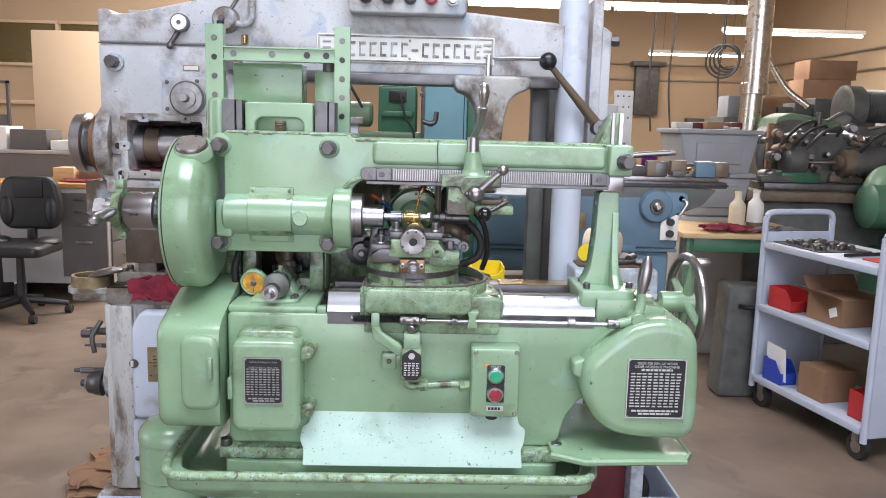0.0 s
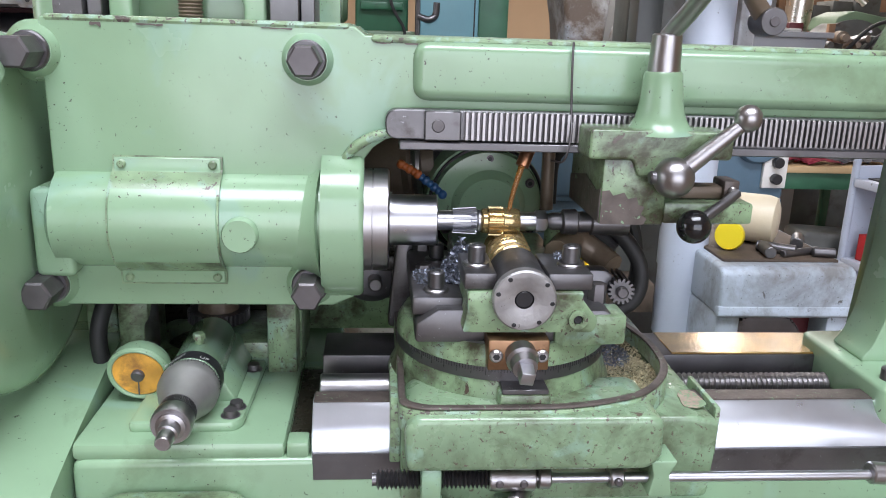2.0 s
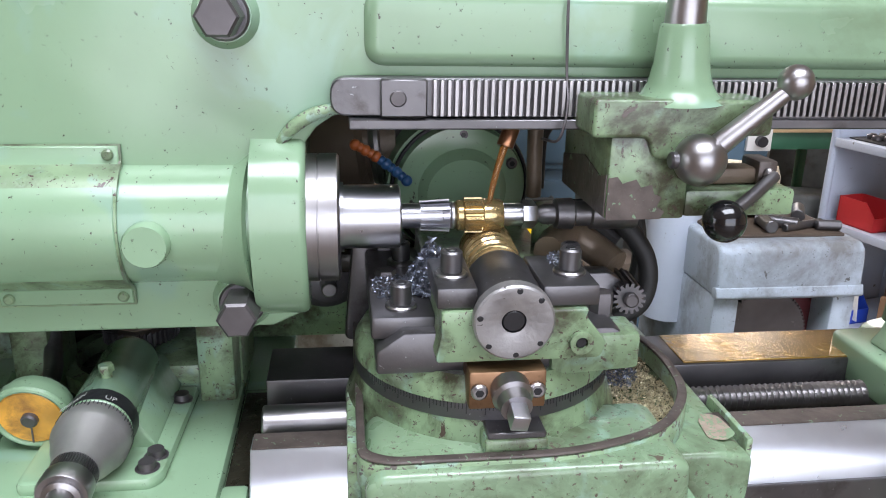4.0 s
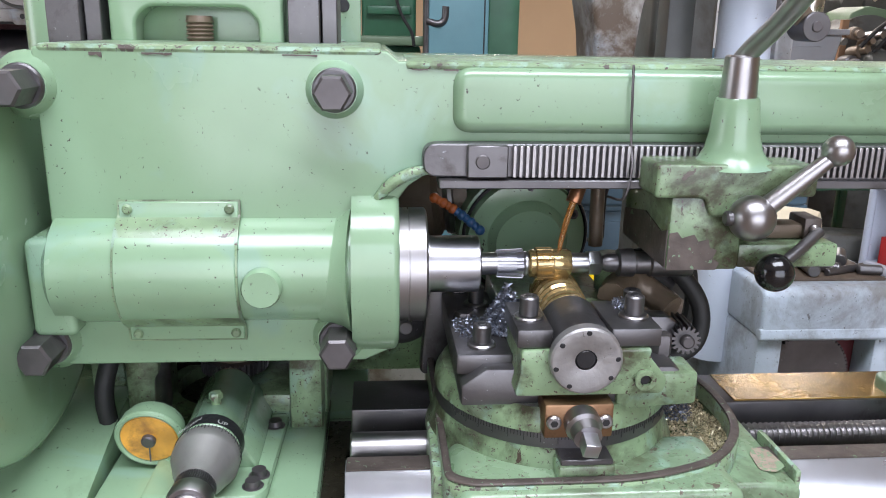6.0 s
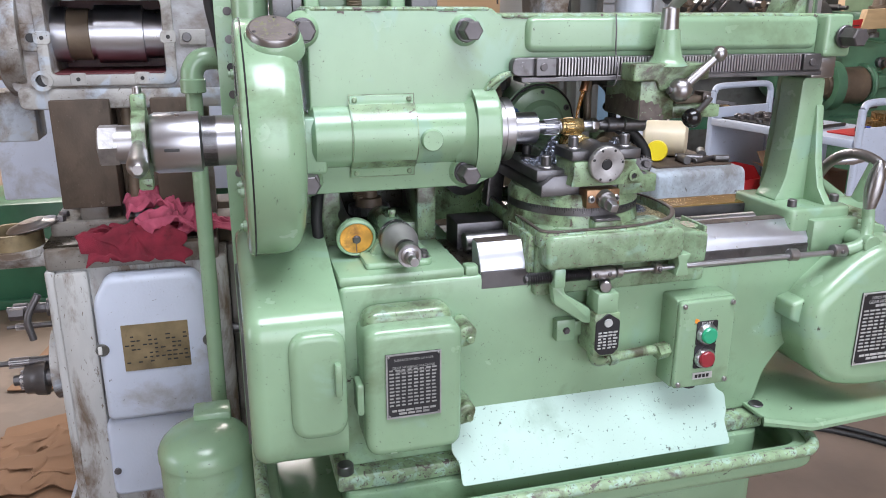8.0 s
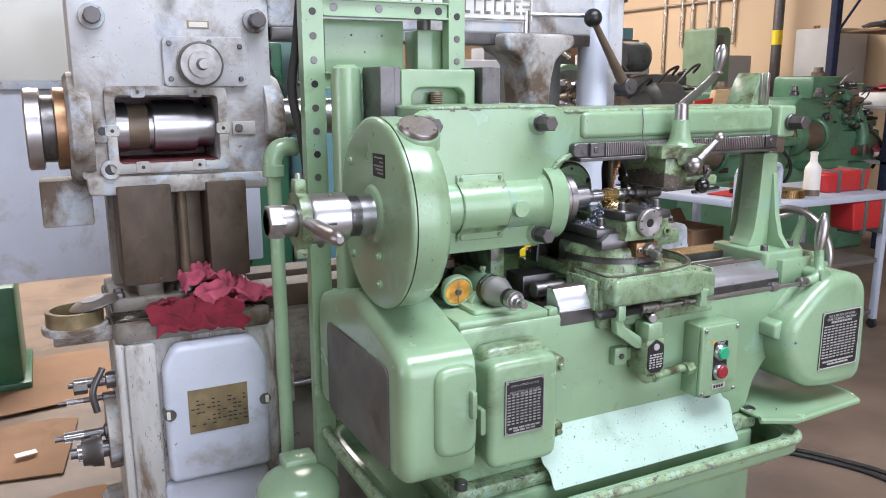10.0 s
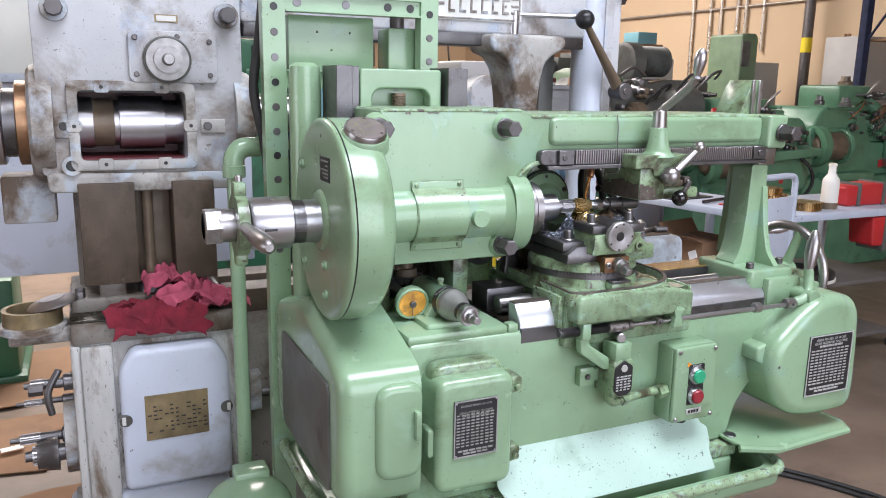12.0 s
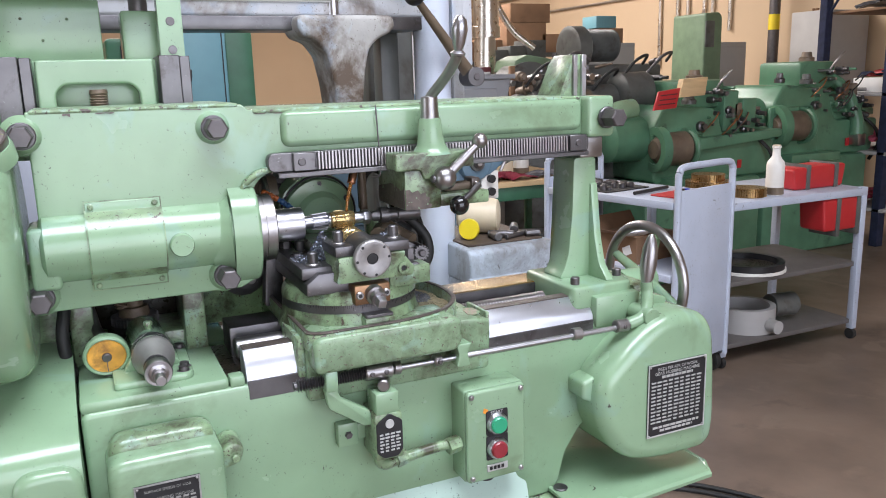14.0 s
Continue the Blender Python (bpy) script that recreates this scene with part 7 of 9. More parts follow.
def around_the_grey_machine():
    sg = thing("sheet_guard", (-0.9, 3.65, FLOOR), "large pale blue sheet metal guard on legs", "guard")
    part("guard_sheet", slab(rounded(rect(-1.33, -0.30, 0.72, 1.40), 0.01), 3.60, 3.64, "y", 0.004), GREY_BLUE, sg)
    part("guard_rail", box(-1.36, -0.28, 3.58, 3.67, 1.40, 1.43, 0.003), GREY, sg)
    part("guard_leg", box(-0.62, -0.56, 3.62, 3.68, FLOOR, 0.74, 0.004), GREEN_DARK, sg)
    part("guard_leg", box(-0.40, -0.34, 3.62, 3.68, FLOOR, 0.74, 0.004), GREEN_DARK, sg)
    gm = thing("green_machine_base", (-1.4, 4.9, FLOOR), "low dark green machine base on the floor", "machine base")
    part("base_block", box(-1.75, -1.25, 4.7, 5.2, FLOOR, 0.46, 0.02), GREEN_DARK, gm)
    part("base_lip", box(-1.78, -1.22, 4.67, 5.23, FLOOR, FLOOR + 0.05, 0.01), GREEN_DARK, gm)
    pot = thing("oil_pot", (-1.03, 2.42, 0.0), "oil-stained round pot with a loose lid", "pot")
    part("pot_bracket", box(-1.08, -0.945, 2.38, 2.47, 0.835, 0.868, 0.006), GREY_DIRTY, pot)
    part("pot_bowl", pipe((-1.030, 2.42, 0.868), (-1.030, 2.42, 0.912), 0.062, 0.052), PLATE_BROWN, pot, "yellowed stained pot")
    part("pot_base", rod((-1.030, 2.42, 0.861), (-1.030, 2.42, 0.878), 0.072, seg=32), GREY_DIRTY, pot)
    lid = turned((0, 0, 0), (0, 0, 0.018), [(0, 0.045), (0.3, 0.056), (0.6, 0.050), (0.8, 0.030), (1, 0.026)], 32)
    lid.transform(Matrix.Translation((-0.985, 2.42, 0.914)) @ Matrix.Rotation(radians(-12), 4, "Y"))
    part("pot_lid", lid, STEEL_SATIN, pot, "shiny round lid lying askew")
    crumple("shop_rag", (-0.775, 2.330, 0.892), (0.20, 0.15, 0.055), RED_RAG, "crumpled dark red shop rag on the grey table", 2, "rag", 2.314)
    crumple("shop_rag", (-0.728, 2.425, 0.925), (0.12, 0.09, 0.095), PINK_RAG, "bunched faded pink shop rag standing up", 3)
    crumple("shop_rag", (-0.685, 2.385, 0.894), (0.14, 0.11, 0.095), PINK_RAG, "crumpled faded pink shop rag", 5)
    crumple("shop_rag", (-0.630, 2.38, 0.888), (0.12, 0.10, 0.060), PINK_RAG, "crumpled faded pink shop rag", 12)

    # coolant pump with its riser pipe
    cp = thing("coolant_pump", (-0.648, 1.965, FLOOR), "green round coolant pump motor with a painted riser pipe", "pump")
    PX, PY = -0.648, 1.965
    part("pump_body", turned((PX, PY, FLOOR), (PX, PY, 0.575), [(0, 0.084), (0.985, 0.084), (1, 0.082)], 48), GREEN, cp)
    part("pump_lid", turned((PX, PY, 0.572), (PX, PY, 0.628), [(0, 0.0865), (0.30, 0.0865), (0.55, 0.080), (0.8, 0.066), (0.93, 0.050), (1, 0.030)], 48), GREEN, cp)
    part("pump_band", ring_torus((PX, PY, 0.470), (0, 0, 1), 0.084, 0.0016, 48, 6), GREEN_WORN, cp)
    part("terminal_box", box(-0.668, -0.598, 1.985, 2.04, 0.600, 0.640, 0.006), GREEN, cp)
    part("lid_screw", rod((PX + 0.02, PY - 0.04, 0.615), (PX + 0.02, PY - 0.04, 0.622), 0.007, seg=10), GREEN_WORN, cp)
    part("riser_pipe", rod((-0.622, 2.13, 0.55), (-0.618, 2.16, 1.245), 0.0155, seg=20), GREEN, cp, "painted vertical pipe")
    part("pipe_elbow", hose([(-0.618, 2.16, 1.235), (-0.617, 2.162, 1.262), (-0.600, 2.165, 1.282), (-0.565, 2.17, 1.284)], 0.021, 14), GREEN, cp)
    part("elbow_collar", rod((-0.618, 2.16, 1.222), (-0.618, 2.16, 1.248), 0.0235, seg=20), GREEN, cp)
    part("top_pipe", rod((-0.575, 2.17, 1.284), (-0.50, 2.18, 1.284), 0.0155, seg=18), GREEN, cp)

    # slotted frame with electrical boxes
    fr = thing("slotted_steel_frame", (-0.38, 2.1, FLOOR), "green slotted steel frame carrying two painted boxes", "frame")

    def upright(x, w, z0, z1, n):
        u = part("upright", slab([(x, 2.068), (x + w, 2.068), (x + w, 2.10), (x + w - 0.004, 2.10), (x + w - 0.004, 2.072), (x + 0.004, 2.072), (x + 0.004, 2.10), (x, 2.10)], z0, z1, "z", 0.0006, 1), GREEN, fr)
        for i in range(n):
            z = z1 - 0.035 - i * 0.048
            part("slot", rod((x + w / 2, 2.0665, z), (x + w / 2, 2.0685, z), 0.0075, seg=14), (STEEL_WORN, BLACK, BOLT)[i % 3], u)
        return u

    upright(-0.570, 0.045, 0.30, 1.645, 12)
    upright(-0.238, 0.040, 0.30, 1.645, 12)
    for z in (1.572, 1.425):
        c = part("crossbar", box(-0.525, -0.238, 2.074, 2.098, z - 0.018, z + 0.018, 0.001, 1), GREEN, fr)
        part("crossbar_lip", box(-0.525, -0.238, 2.066, 2.074, z + 0.014, z + 0.018, 0.0005, 1), GREEN, c)
        part("crossbar_lip", box(-0.525, -0.238, 2.066, 2.074, z - 0.018, z - 0.014, 0.0005, 1), GREEN, c)
        for x in (-0.50, -0.40, -0.31, -0.26):
            part("slot", rod((x, 2.0725, z), (x, 2.0745, z), 0.0085, seg=14), STEEL_WORN if x < -0.35 else BLACK, c)
    part("panel_box", box(-0.510, -0.328, 2.11, 2.20, 1.435, 1.552, 0.003), GREEN, fr, "flat green terminal box")
    for x, z in ((-0.45, 1.52), (-0.38, 1.52), (-0.42, 1.485)):
        part("box_rivet", ball((x, 2.109, z), 0.0025, 8), GREEN_WORN, fr)
    part("tank_box", box(-0.295, -0.225, 2.11, 2.18, 1.40, 1.535, 0.005), GREEN, fr, "green oil reservoir with a black cap")
    part("tank_cap", rod((-0.262, 2.145, 1.535), (-0.262, 2.145, 1.558), 0.016, seg=18), BOLT, fr)
    part("stay_rod", rod((-0.52, 2.12, 1.415), (-0.25, 2.12, 1.415), 0.006, seg=10), STEEL_WORN, fr)
    part("black_cable", hose([(-0.545, 2.13, 1.66), (-0.565, 2.13, 1.50), (-0.578, 2.13, 1.40), (-0.560, 2.12, 1.28), (-0.55, 2.12, 1.12)], 0.010, 10), RUBBER, fr, "thick black cable")

    # things on the end bed
    jug = turned((0, 0, 0), (0.115, 0, 0), [(0, 0.03), (0.06, 0.046), (0.8, 0.048), (0.95, 0.044), (1, 0.028)], 32)
    jug.transform(Matrix.Translation((0.535, 2.50, 1.038)) @ Matrix.Rotation(radians(-35), 4, "Z"))
    whole("plastic_jug", jug, CLOUDY, "cloudy cream plastic jug lying on its side", "jug")
    yb = thing("plastic_bin", (0.25, 2.45, 0.9), "small yellow plastic bin", "bin")
    part("bin_front", slab([(0.165, 0.906), (0.255, 0.906), (0.262, 0.955), (0.235, 0.935), (0.165, 0.935)], 2.42, 2.424, "y", 0.001, 1), YELLOW, yb)
    part("bin_tub", join(box(0.16, 0.26, 2.42, 2.54, 0.9055, 0.912, 0.001, 1), box(0.156, 0.160, 2.42, 2.54, 0.905, 0.962, 0.001, 1), box(0.26, 0.264, 2.42, 2.54, 0.905, 0.962, 0.001, 1), box(0.16, 0.26, 2.536, 2.54, 0.905, 0.965, 0.001, 1)), YELLOW, yb)
    lidy = turned((0.520, 2.400, 1.017), (0.512, 2.390, 1.019), [(0, 0.026), (0.4, 0.028), (1, 0.026)], 28)
    whole("yellow_disc", lidy, YELLOW, "round yellow plastic disc standing on edge", "disc")
    for i, (x, y, a, L, r) in enumerate(((0.640, 2.36, 20, 0.09, 0.007), (0.600, 2.375, -35, 0.07, 0.010), (0.665, 2.42, 60, 0.06, 0.012), (0.575, 2.36, 80, 0.05, 0.011), (0.68, 2.35, -10, 0.04, 0.009))):
        b = rod((-L / 2, 0, 0), (L / 2, 0, 0), r, seg=14)
        b.transform(Matrix.Translation((x, y, 0.990 + r)) @ Matrix.Rotation(radians(a), 4, "Z"))
        whole("steel_pin", b, STEEL_WORN, "dark oily steel pin on the bed", "machine part", group="loose steel pins")


# ---- workshop floor things ----
def floor_clutter():
    for k, (x, y, w, d, a) in enumerate(((-1.18, 3.30, 0.46, 0.30, 12), (-1.26, 3.95, 0.36, 0.52, -6), (-1.12, 4.75, 0.55, 0.75, 6), (-1.24, 3.08, 0.32, 0.42, 14), (-1.12, 3.00, 0.26, 0.34, -10))):
        rnd = random.Random(k)
        outl = rounded([(-w / 2, -d / 2), (w / 2, -d / 2 + rnd.uniform(-.03, .03)), (w / 2 + 0.02, d / 2), (0.1, d / 2 + 0.03), (-w / 2 + rnd.uniform(0, .05), d / 2)], 0.01, 2)
        b = slab(outl, 0, 0.005, "z", 0.001, 1)
        b.transform(Matrix.Translation((x, y, FLOOR + 0.0005 + 0.006 * k)) @ Matrix.Rotation(radians(a), 4, "Z"))
        c = whole("cardboard_sheet", b, CARDBOARD, "flattened stained brown cardboard on the floor", "cardboard", group="cardboard sheets on the floor")
    crumple("crumpled_cardboard", (-1.22, 3.08, FLOOR + 0.026), (0.34, 0.40, 0.045), CARDBOARD, "crumpled torn brown cardboard lying on the floor", 83, "cardboard")
    b = box(-0.04, 0.04, -0.02, 0.02, 0, 0.001, 0)
    b.transform(Matrix.Translation((-1.24, 3.86, FLOOR + 0.028)) @ Matrix.Rotation(radians(12), 4, "Z"))
    whole("paper_scrap", b, PAPER, "small white paper scrap on cardboard", "paper")
    for pts, mat, lab in (([(0.6, 2.9, 0), (1.1, 2.75, 0), (1.45, 2.58, 0), (1.66, 2.26, 0), (1.72, 1.9, 0), (2.1, 1.6, 0)], RUBBER, "black rubber cable on the floor"),
                          ([(0.62, 2.95, 0), (1.12, 2.78, 0), (1.48, 2.61, 0), (1.70, 2.28, 0), (1.80, 1.95, 0), (2.2, 1.7, 0)], RUBBER, "black rubber cable on the floor"),
                          ([(1.047, 2.177, 0), (1.114, 2.2, 0), (1.195, 2.164, 0), (1.203, 2.081, 0), (1.227, 2.027, 0), (1.38, 1.91, 0)], YELLOW, "yellow extension cable on the floor"),
                          ([(0.55, 2.05, 0), (0.72, 2.0, 0), (0.75, 1.9, 0), (0.66, 1.8, 0)], RUBBER, "black rubber cable on the floor")):
        r = 0.0045 if mat is YELLOW else 0.009
        whole("cable", hose([(x, y, FLOOR + r) for x, y, z in pts], r, 8), mat, lab, "cable")
    # grey bin with a hose reel under the shelf
    gb = thing("parts_trough", (0.78, 2.8, FLOOR), "low grey steel trough with a black wheel in it", "trough")
    x0, x1, y0, y1 = 0.60, 0.95, 2.60, 3.05
    part("trough_side", box(x0, x1, y0, y0 + 0.01, FLOOR, 0.10, 0.002), CART, gb)
    part("trough_side", box(x0, x1, y1, y1 + 0.01, FLOOR, 0.10, 0.002), CART, gb)
    part("trough_side", box(x0, x0 + 0.01, y0 + 0.01, y1, FLOOR, 0.10, 0.002), CART, gb)
    part("trough_side", box(x1 - 0.01, x1, y0 + 0.01, y1, FLOOR, 0.10, 0.002), CART, gb)
    part("trough_floor", box(x0 + 0.01, x1 - 0.01, y0 + 0.01, y1, FLOOR, FLOOR + 0.01, 0), CART, gb)
    part("black_wheel", ring_torus((0.77, 2.80, 0.075), (0.2, -0.4, 0.9), 0.11, 0.018, 36, 10), BLACK, gb)
    part("wheel_web", rod((0.767, 2.806, 0.062), (0.774, 2.792, 0.092), 0.10, seg=28), BLACK, gb)


def cart():
    """Two-handled shop cart with three decks; built straight, then turned."""
    c = thing("shop_cart", (0, 0, 0), "light grey steel shop cart with three decks and panelled ends", "cart")
    W, L = 0.45, 0.82
    for y in (0.0, L):
        f = part("end_frame", hose([(0.016, y, 0.10), (0.016, y, 0.55), (0.016, y, 0.98), (0.022, y, 1.035), (0.06, y, 1.06), (W / 2, y, 1.062), (W - 0.06, y, 1.06), (W - 0.022, y, 1.035), (W - 0.016, y, 0.98), (W - 0.016, y, 0.55), (W - 0.016, y, 0.10)], 0.016, 12, 6), CART, c)
        part("end_panel", box(0.028, W - 0.028, y - 0.006, y + 0.006, 0.12, 0.955, 0.002), CART, c)
    for z, n in ((0.905, "top_deck"), (0.565, "middle_deck"), (0.17, "lower_deck")):
        part(n, box(0.0, W, 0.016, L - 0.016, z - 0.035, z, 0.004), CART, c)
    for x in (0.05, W - 0.05):
        for y in (0.06, L - 0.06):
            k = part("caster", rod((x - 0.018, y, 0.06), (x + 0.018, y, 0.06), 0.06, seg=28), RUBBER, c)
            part("caster_fork", box(x - 0.028, x + 0.028, y - 0.02, y + 0.02, 0.085, 0.136, 0.004), STEEL_SATIN, k)
            part("caster_hub", rod((x - 0.02, y, 0.06), (x + 0.02, y, 0.06), 0.03, seg=20), STEEL_SATIN, k)
    m = pose(2.0, 3.3, FLOOR, 0, 0, 12.5)
    c.matrix_world = m

    def on(name, bm, mat, label, cat, group=""):
        bm.transform(m)
        return whole(name, bm, mat, label, cat, group)

    on("rubber_mat", slab(rounded([(0.03, 0.42), (0.33, 0.40), (0.36, 0.77), (0.04, 0.78)], 0.01), 0.906, 0.910, "z", 0), RUBBER, "dark rubber mat on the cart", "mat")
    rnd = random.Random(21)
    for i in range(34):
        x, y = rnd.uniform(0.07, 0.31), rnd.uniform(0.46, 0.74)
        r = rnd.uniform(0.013, 0.02)
        on("collet_nut", turned((x, y, 0.9105), (x, y, 0.9105 + rnd.uniform(0.016, 0.026)), [(0, r), (0.8, r), (1, r * 0.7)], 14), BOLT if rnd.random() < 0.7 else STEEL_WORN, "small dark steel nut on the rubber mat", "nut", "nuts on the cart mat")
    on("steel_bar", rod((0.06, 0.28, 0.916), (0.34, 0.30, 0.916), 0.009, seg=12), BLACK, "black steel bar on the cart", "bar")
    on("red_tray", slab(rounded(rect(0.10, 0.36, 0.06, 0.22), 0.01), 0.906, 0.912, "z", 0.001, 1), RED, "flat red mat on the cart", "mat")
    on("tool_block", box(0.20, 0.235, 0.12, 0.15, 0.913, 0.935, 0.002), BLACK, "small black steel block on red mat", "block")
    on("tool_block", box(0.27, 0.30, 0.14, 0.16, 0.913, 0.928, 0.002), BLUE_PLASTIC, "small blue plastic block on red mat", "block")

    for args in (("plastic_bin", 0.03, 0.15, 0.58, 0.76, 0.566, 0.11, RED, "red plastic parts bin on the cart's middle deck"),
                 ("plastic_bin", 0.02, 0.12, 0.60, 0.74, 0.171, 0.12, BLUE_PLASTIC, "blue plastic bin with papers in it"),
                 ("plastic_bin", 0.06, 0.20, 0.03, 0.16, 0.171, 0.13, RED, "red plastic parts bin on the cart's lower deck")):
        name, x0, x1, y0, y1, z, h, mat, label = args
        t = join(box(x0, x1, y0, y1, z, z + 0.005, 0), box(x0, x1, y0, y0 + 0.004, z, z + h * 0.5, 0), box(x0, x1, y1 - 0.004, y1, z, z + h, 0),
                 slab([(y0, z), (y1, z), (y1, z + h), (y0 + 0.05, z + h), (y0, z + h * 0.5)], x0, x0 + 0.004, "x", 0), slab([(y0, z), (y1, z), (y1, z + h), (y0 + 0.05, z + h), (y0, z + h * 0.5)], x1 - 0.004, x1, "x", 0))
        on(name, t, mat, label, "bin", "plastic bins")
    on("cardboard_box", join(box(0.06, 0.36, 0.26, 0.50, 0.566, 0.70, 0.001, 1), slab([(0.50, 0.70), (0.503, 0.70), (0.55, 0.77), (0.547, 0.77)], 0.06, 0.36, "x", 0), slab([(0.06, 0.70), (0.063, 0.70), (-0.02, 0.735), (-0.023, 0.735)], 0.26, 0.50, "y", 0)), CARDBOARD, "open printed cardboard box on the cart's middle deck", "box")
    on("cardboard_box", box(0.05, 0.24, 0.32, 0.50, 0.171, 0.33, 0.001, 1), CARDBOARD, "small brown cardboard box on the cart's lower deck", "box")
    on("paper_sheets", slab([(0.58, 0.19), (0.74, 0.19), (0.75, 0.37), (0.60, 0.36)], 0.04, 0.043, "x", 0), PAPER, "white papers standing in a bin", "paper")
    on("box_label", slab([(0.285, 0.62), (0.33, 0.60), (0.345, 0.64), (0.30, 0.66)], 0.056, 0.0595, "x", 0), PAPER, "white printed label stuck on the carton", "label")


def bottle(name, x, y, z, h, r, mat, label):
    t = thing(name, (x, y, z), label, "bottle")
    part("bottle_body", turned((x, y, z), (x, y, z + h), [(0, r * 0.92), (0.03, r), (0.60, r), (0.68, r * 0.9), (0.74, r * 0.62), (0.80, r * 0.45), (0.95, r * 0.42), (0.955, r * 0.5), (1, r * 0.5)], 24), mat, t)
    part("bottle_content", turned((x, y, z + 0.004), (x, y, z + h * 0.16), [(0, r * 1.0), (0.05, r * 1.012), (1, r * 1.012)], 24), RUSTY if mat is WHITE else CLOUDY, t, "dark liquid showing through")
    part("bottle_cap", rod((x, y, z + h), (x, y, z + h * 1.02), r * 0.42, seg=16), CLOUDY, t)
    return t


def second_cart():
    c = thing("steel_table_cart", (3.0, 3.7, FLOOR), "grey steel table cart with two lower shelves", "cart")
    x0, x1, y0, y1 = 2.43, 3.42, 3.42, 4.02
    part("table_top", box(x0, x1, y0, y1, 0.735, 0.775, 0.005), CART, c)
    part("table_shelf", box(x0 + 0.02, x1 - 0.02, y0 + 0.02, y1 - 0.02, 0.345, 0.37, 0.004), DESK_DARK, c)
    part("table_shelf", box(x0 + 0.02, x1 - 0.02, y0 + 0.02, y1 - 0.02, 0.02, 0.045, 0.004), DESK_DARK, c)
    for x in (x0 + 0.02, x1 - 0.02):
        for y in (y0 + 0.02, y1 - 0.02):
            part("leg", box(x - 0.019, x + 0.019, y - 0.019, y + 0.019, FLOOR + 0.06, 0.78, 0.003), CART, c)
            part("caster", rod((x - 0.012, y, FLOOR + 0.03), (x + 0.012, y, FLOOR + 0.03), 0.03, seg=18), RUBBER, c)
    bottle("spray_bottle", 2.84, 3.52, 0.776, 0.25, 0.045, WHITE, "white plastic bottle on the steel table cart")
    for x, y, r, h, mat in ((2.60, 3.74, 0.115, 0.07, BRASS), (2.70, 3.56, 0.09, 0.045, BRASS), (2.60, 3.74, 0.085, 0.105, BRASS)):
        whole("worm_gear", gear((x, y, 0.776), (x, y, 0.776 + h), r, 44, 0.006), mat, "oiled brass worm gear ring", "gear", "brass gear rings")
    for x0_, x1_, yy, z0_, z1_ in ((3.02, 3.40, 3.55, 0.776, 0.90), (3.12, 3.44, 3.43, 0.56, 0.74)):
        tb2 = thing("tool_bag", ((x0_ + x1_) / 2, yy, z0_), "red fabric tool bag with grey webbing straps", "bag")
        part("bag_body", slab(rounded([(x0_, z0_), (x1_ - 0.02, z0_), (x1_, z1_), (x0_ - 0.02, z1_ - 0.01)], 0.02), yy, yy + 0.16, "y", 0.012, 3), RED, tb2)
        for x in (x0_ + 0.08, x1_ - 0.09):
            part("strap", box(x, x + 0.028, yy - 0.006, yy + 0.166, z0_ - 0.03, z1_ + 0.006, 0.002), IRON_GREY, tb2)
    for z, rr in ((0.371, 0.19), (0.046, 0.16)):
        rt = thing("rotary_housing", (2.78, 3.62, z), "round grey housing with an oil-black open top", "machine part")
        part("housing_ring", pipe((2.78, 3.62, z), (2.78, 3.62, z + (0.05 if z > 0.2 else 0.13)), rr, rr - 0.03), BLACK if z > 0.2 else DESK, rt)
        if z > 0.2:
            part("housing_foot", rod((2.78, 3.62, z), (2.78, 3.62, z + 0.016), rr + 0.008, seg=40), WHITE, rt)
        part("housing_floor", rod((2.78, 3.62, z), (2.78, 3.62, z + 0.02), rr - 0.03, seg=36), OIL_AND_SHADE, rt)
        if z < 0.2:
            part("housing_port", rod((2.80, 3.46, z + 0.05), (2.80, 3.40, z + 0.05), 0.035, seg=20), DESK, rt)
            part("motor_end", rod((2.97, 3.62, z + 0.09), (3.12, 3.60, z + 0.09), 0.065, seg=24), IRON_GREY, rt)


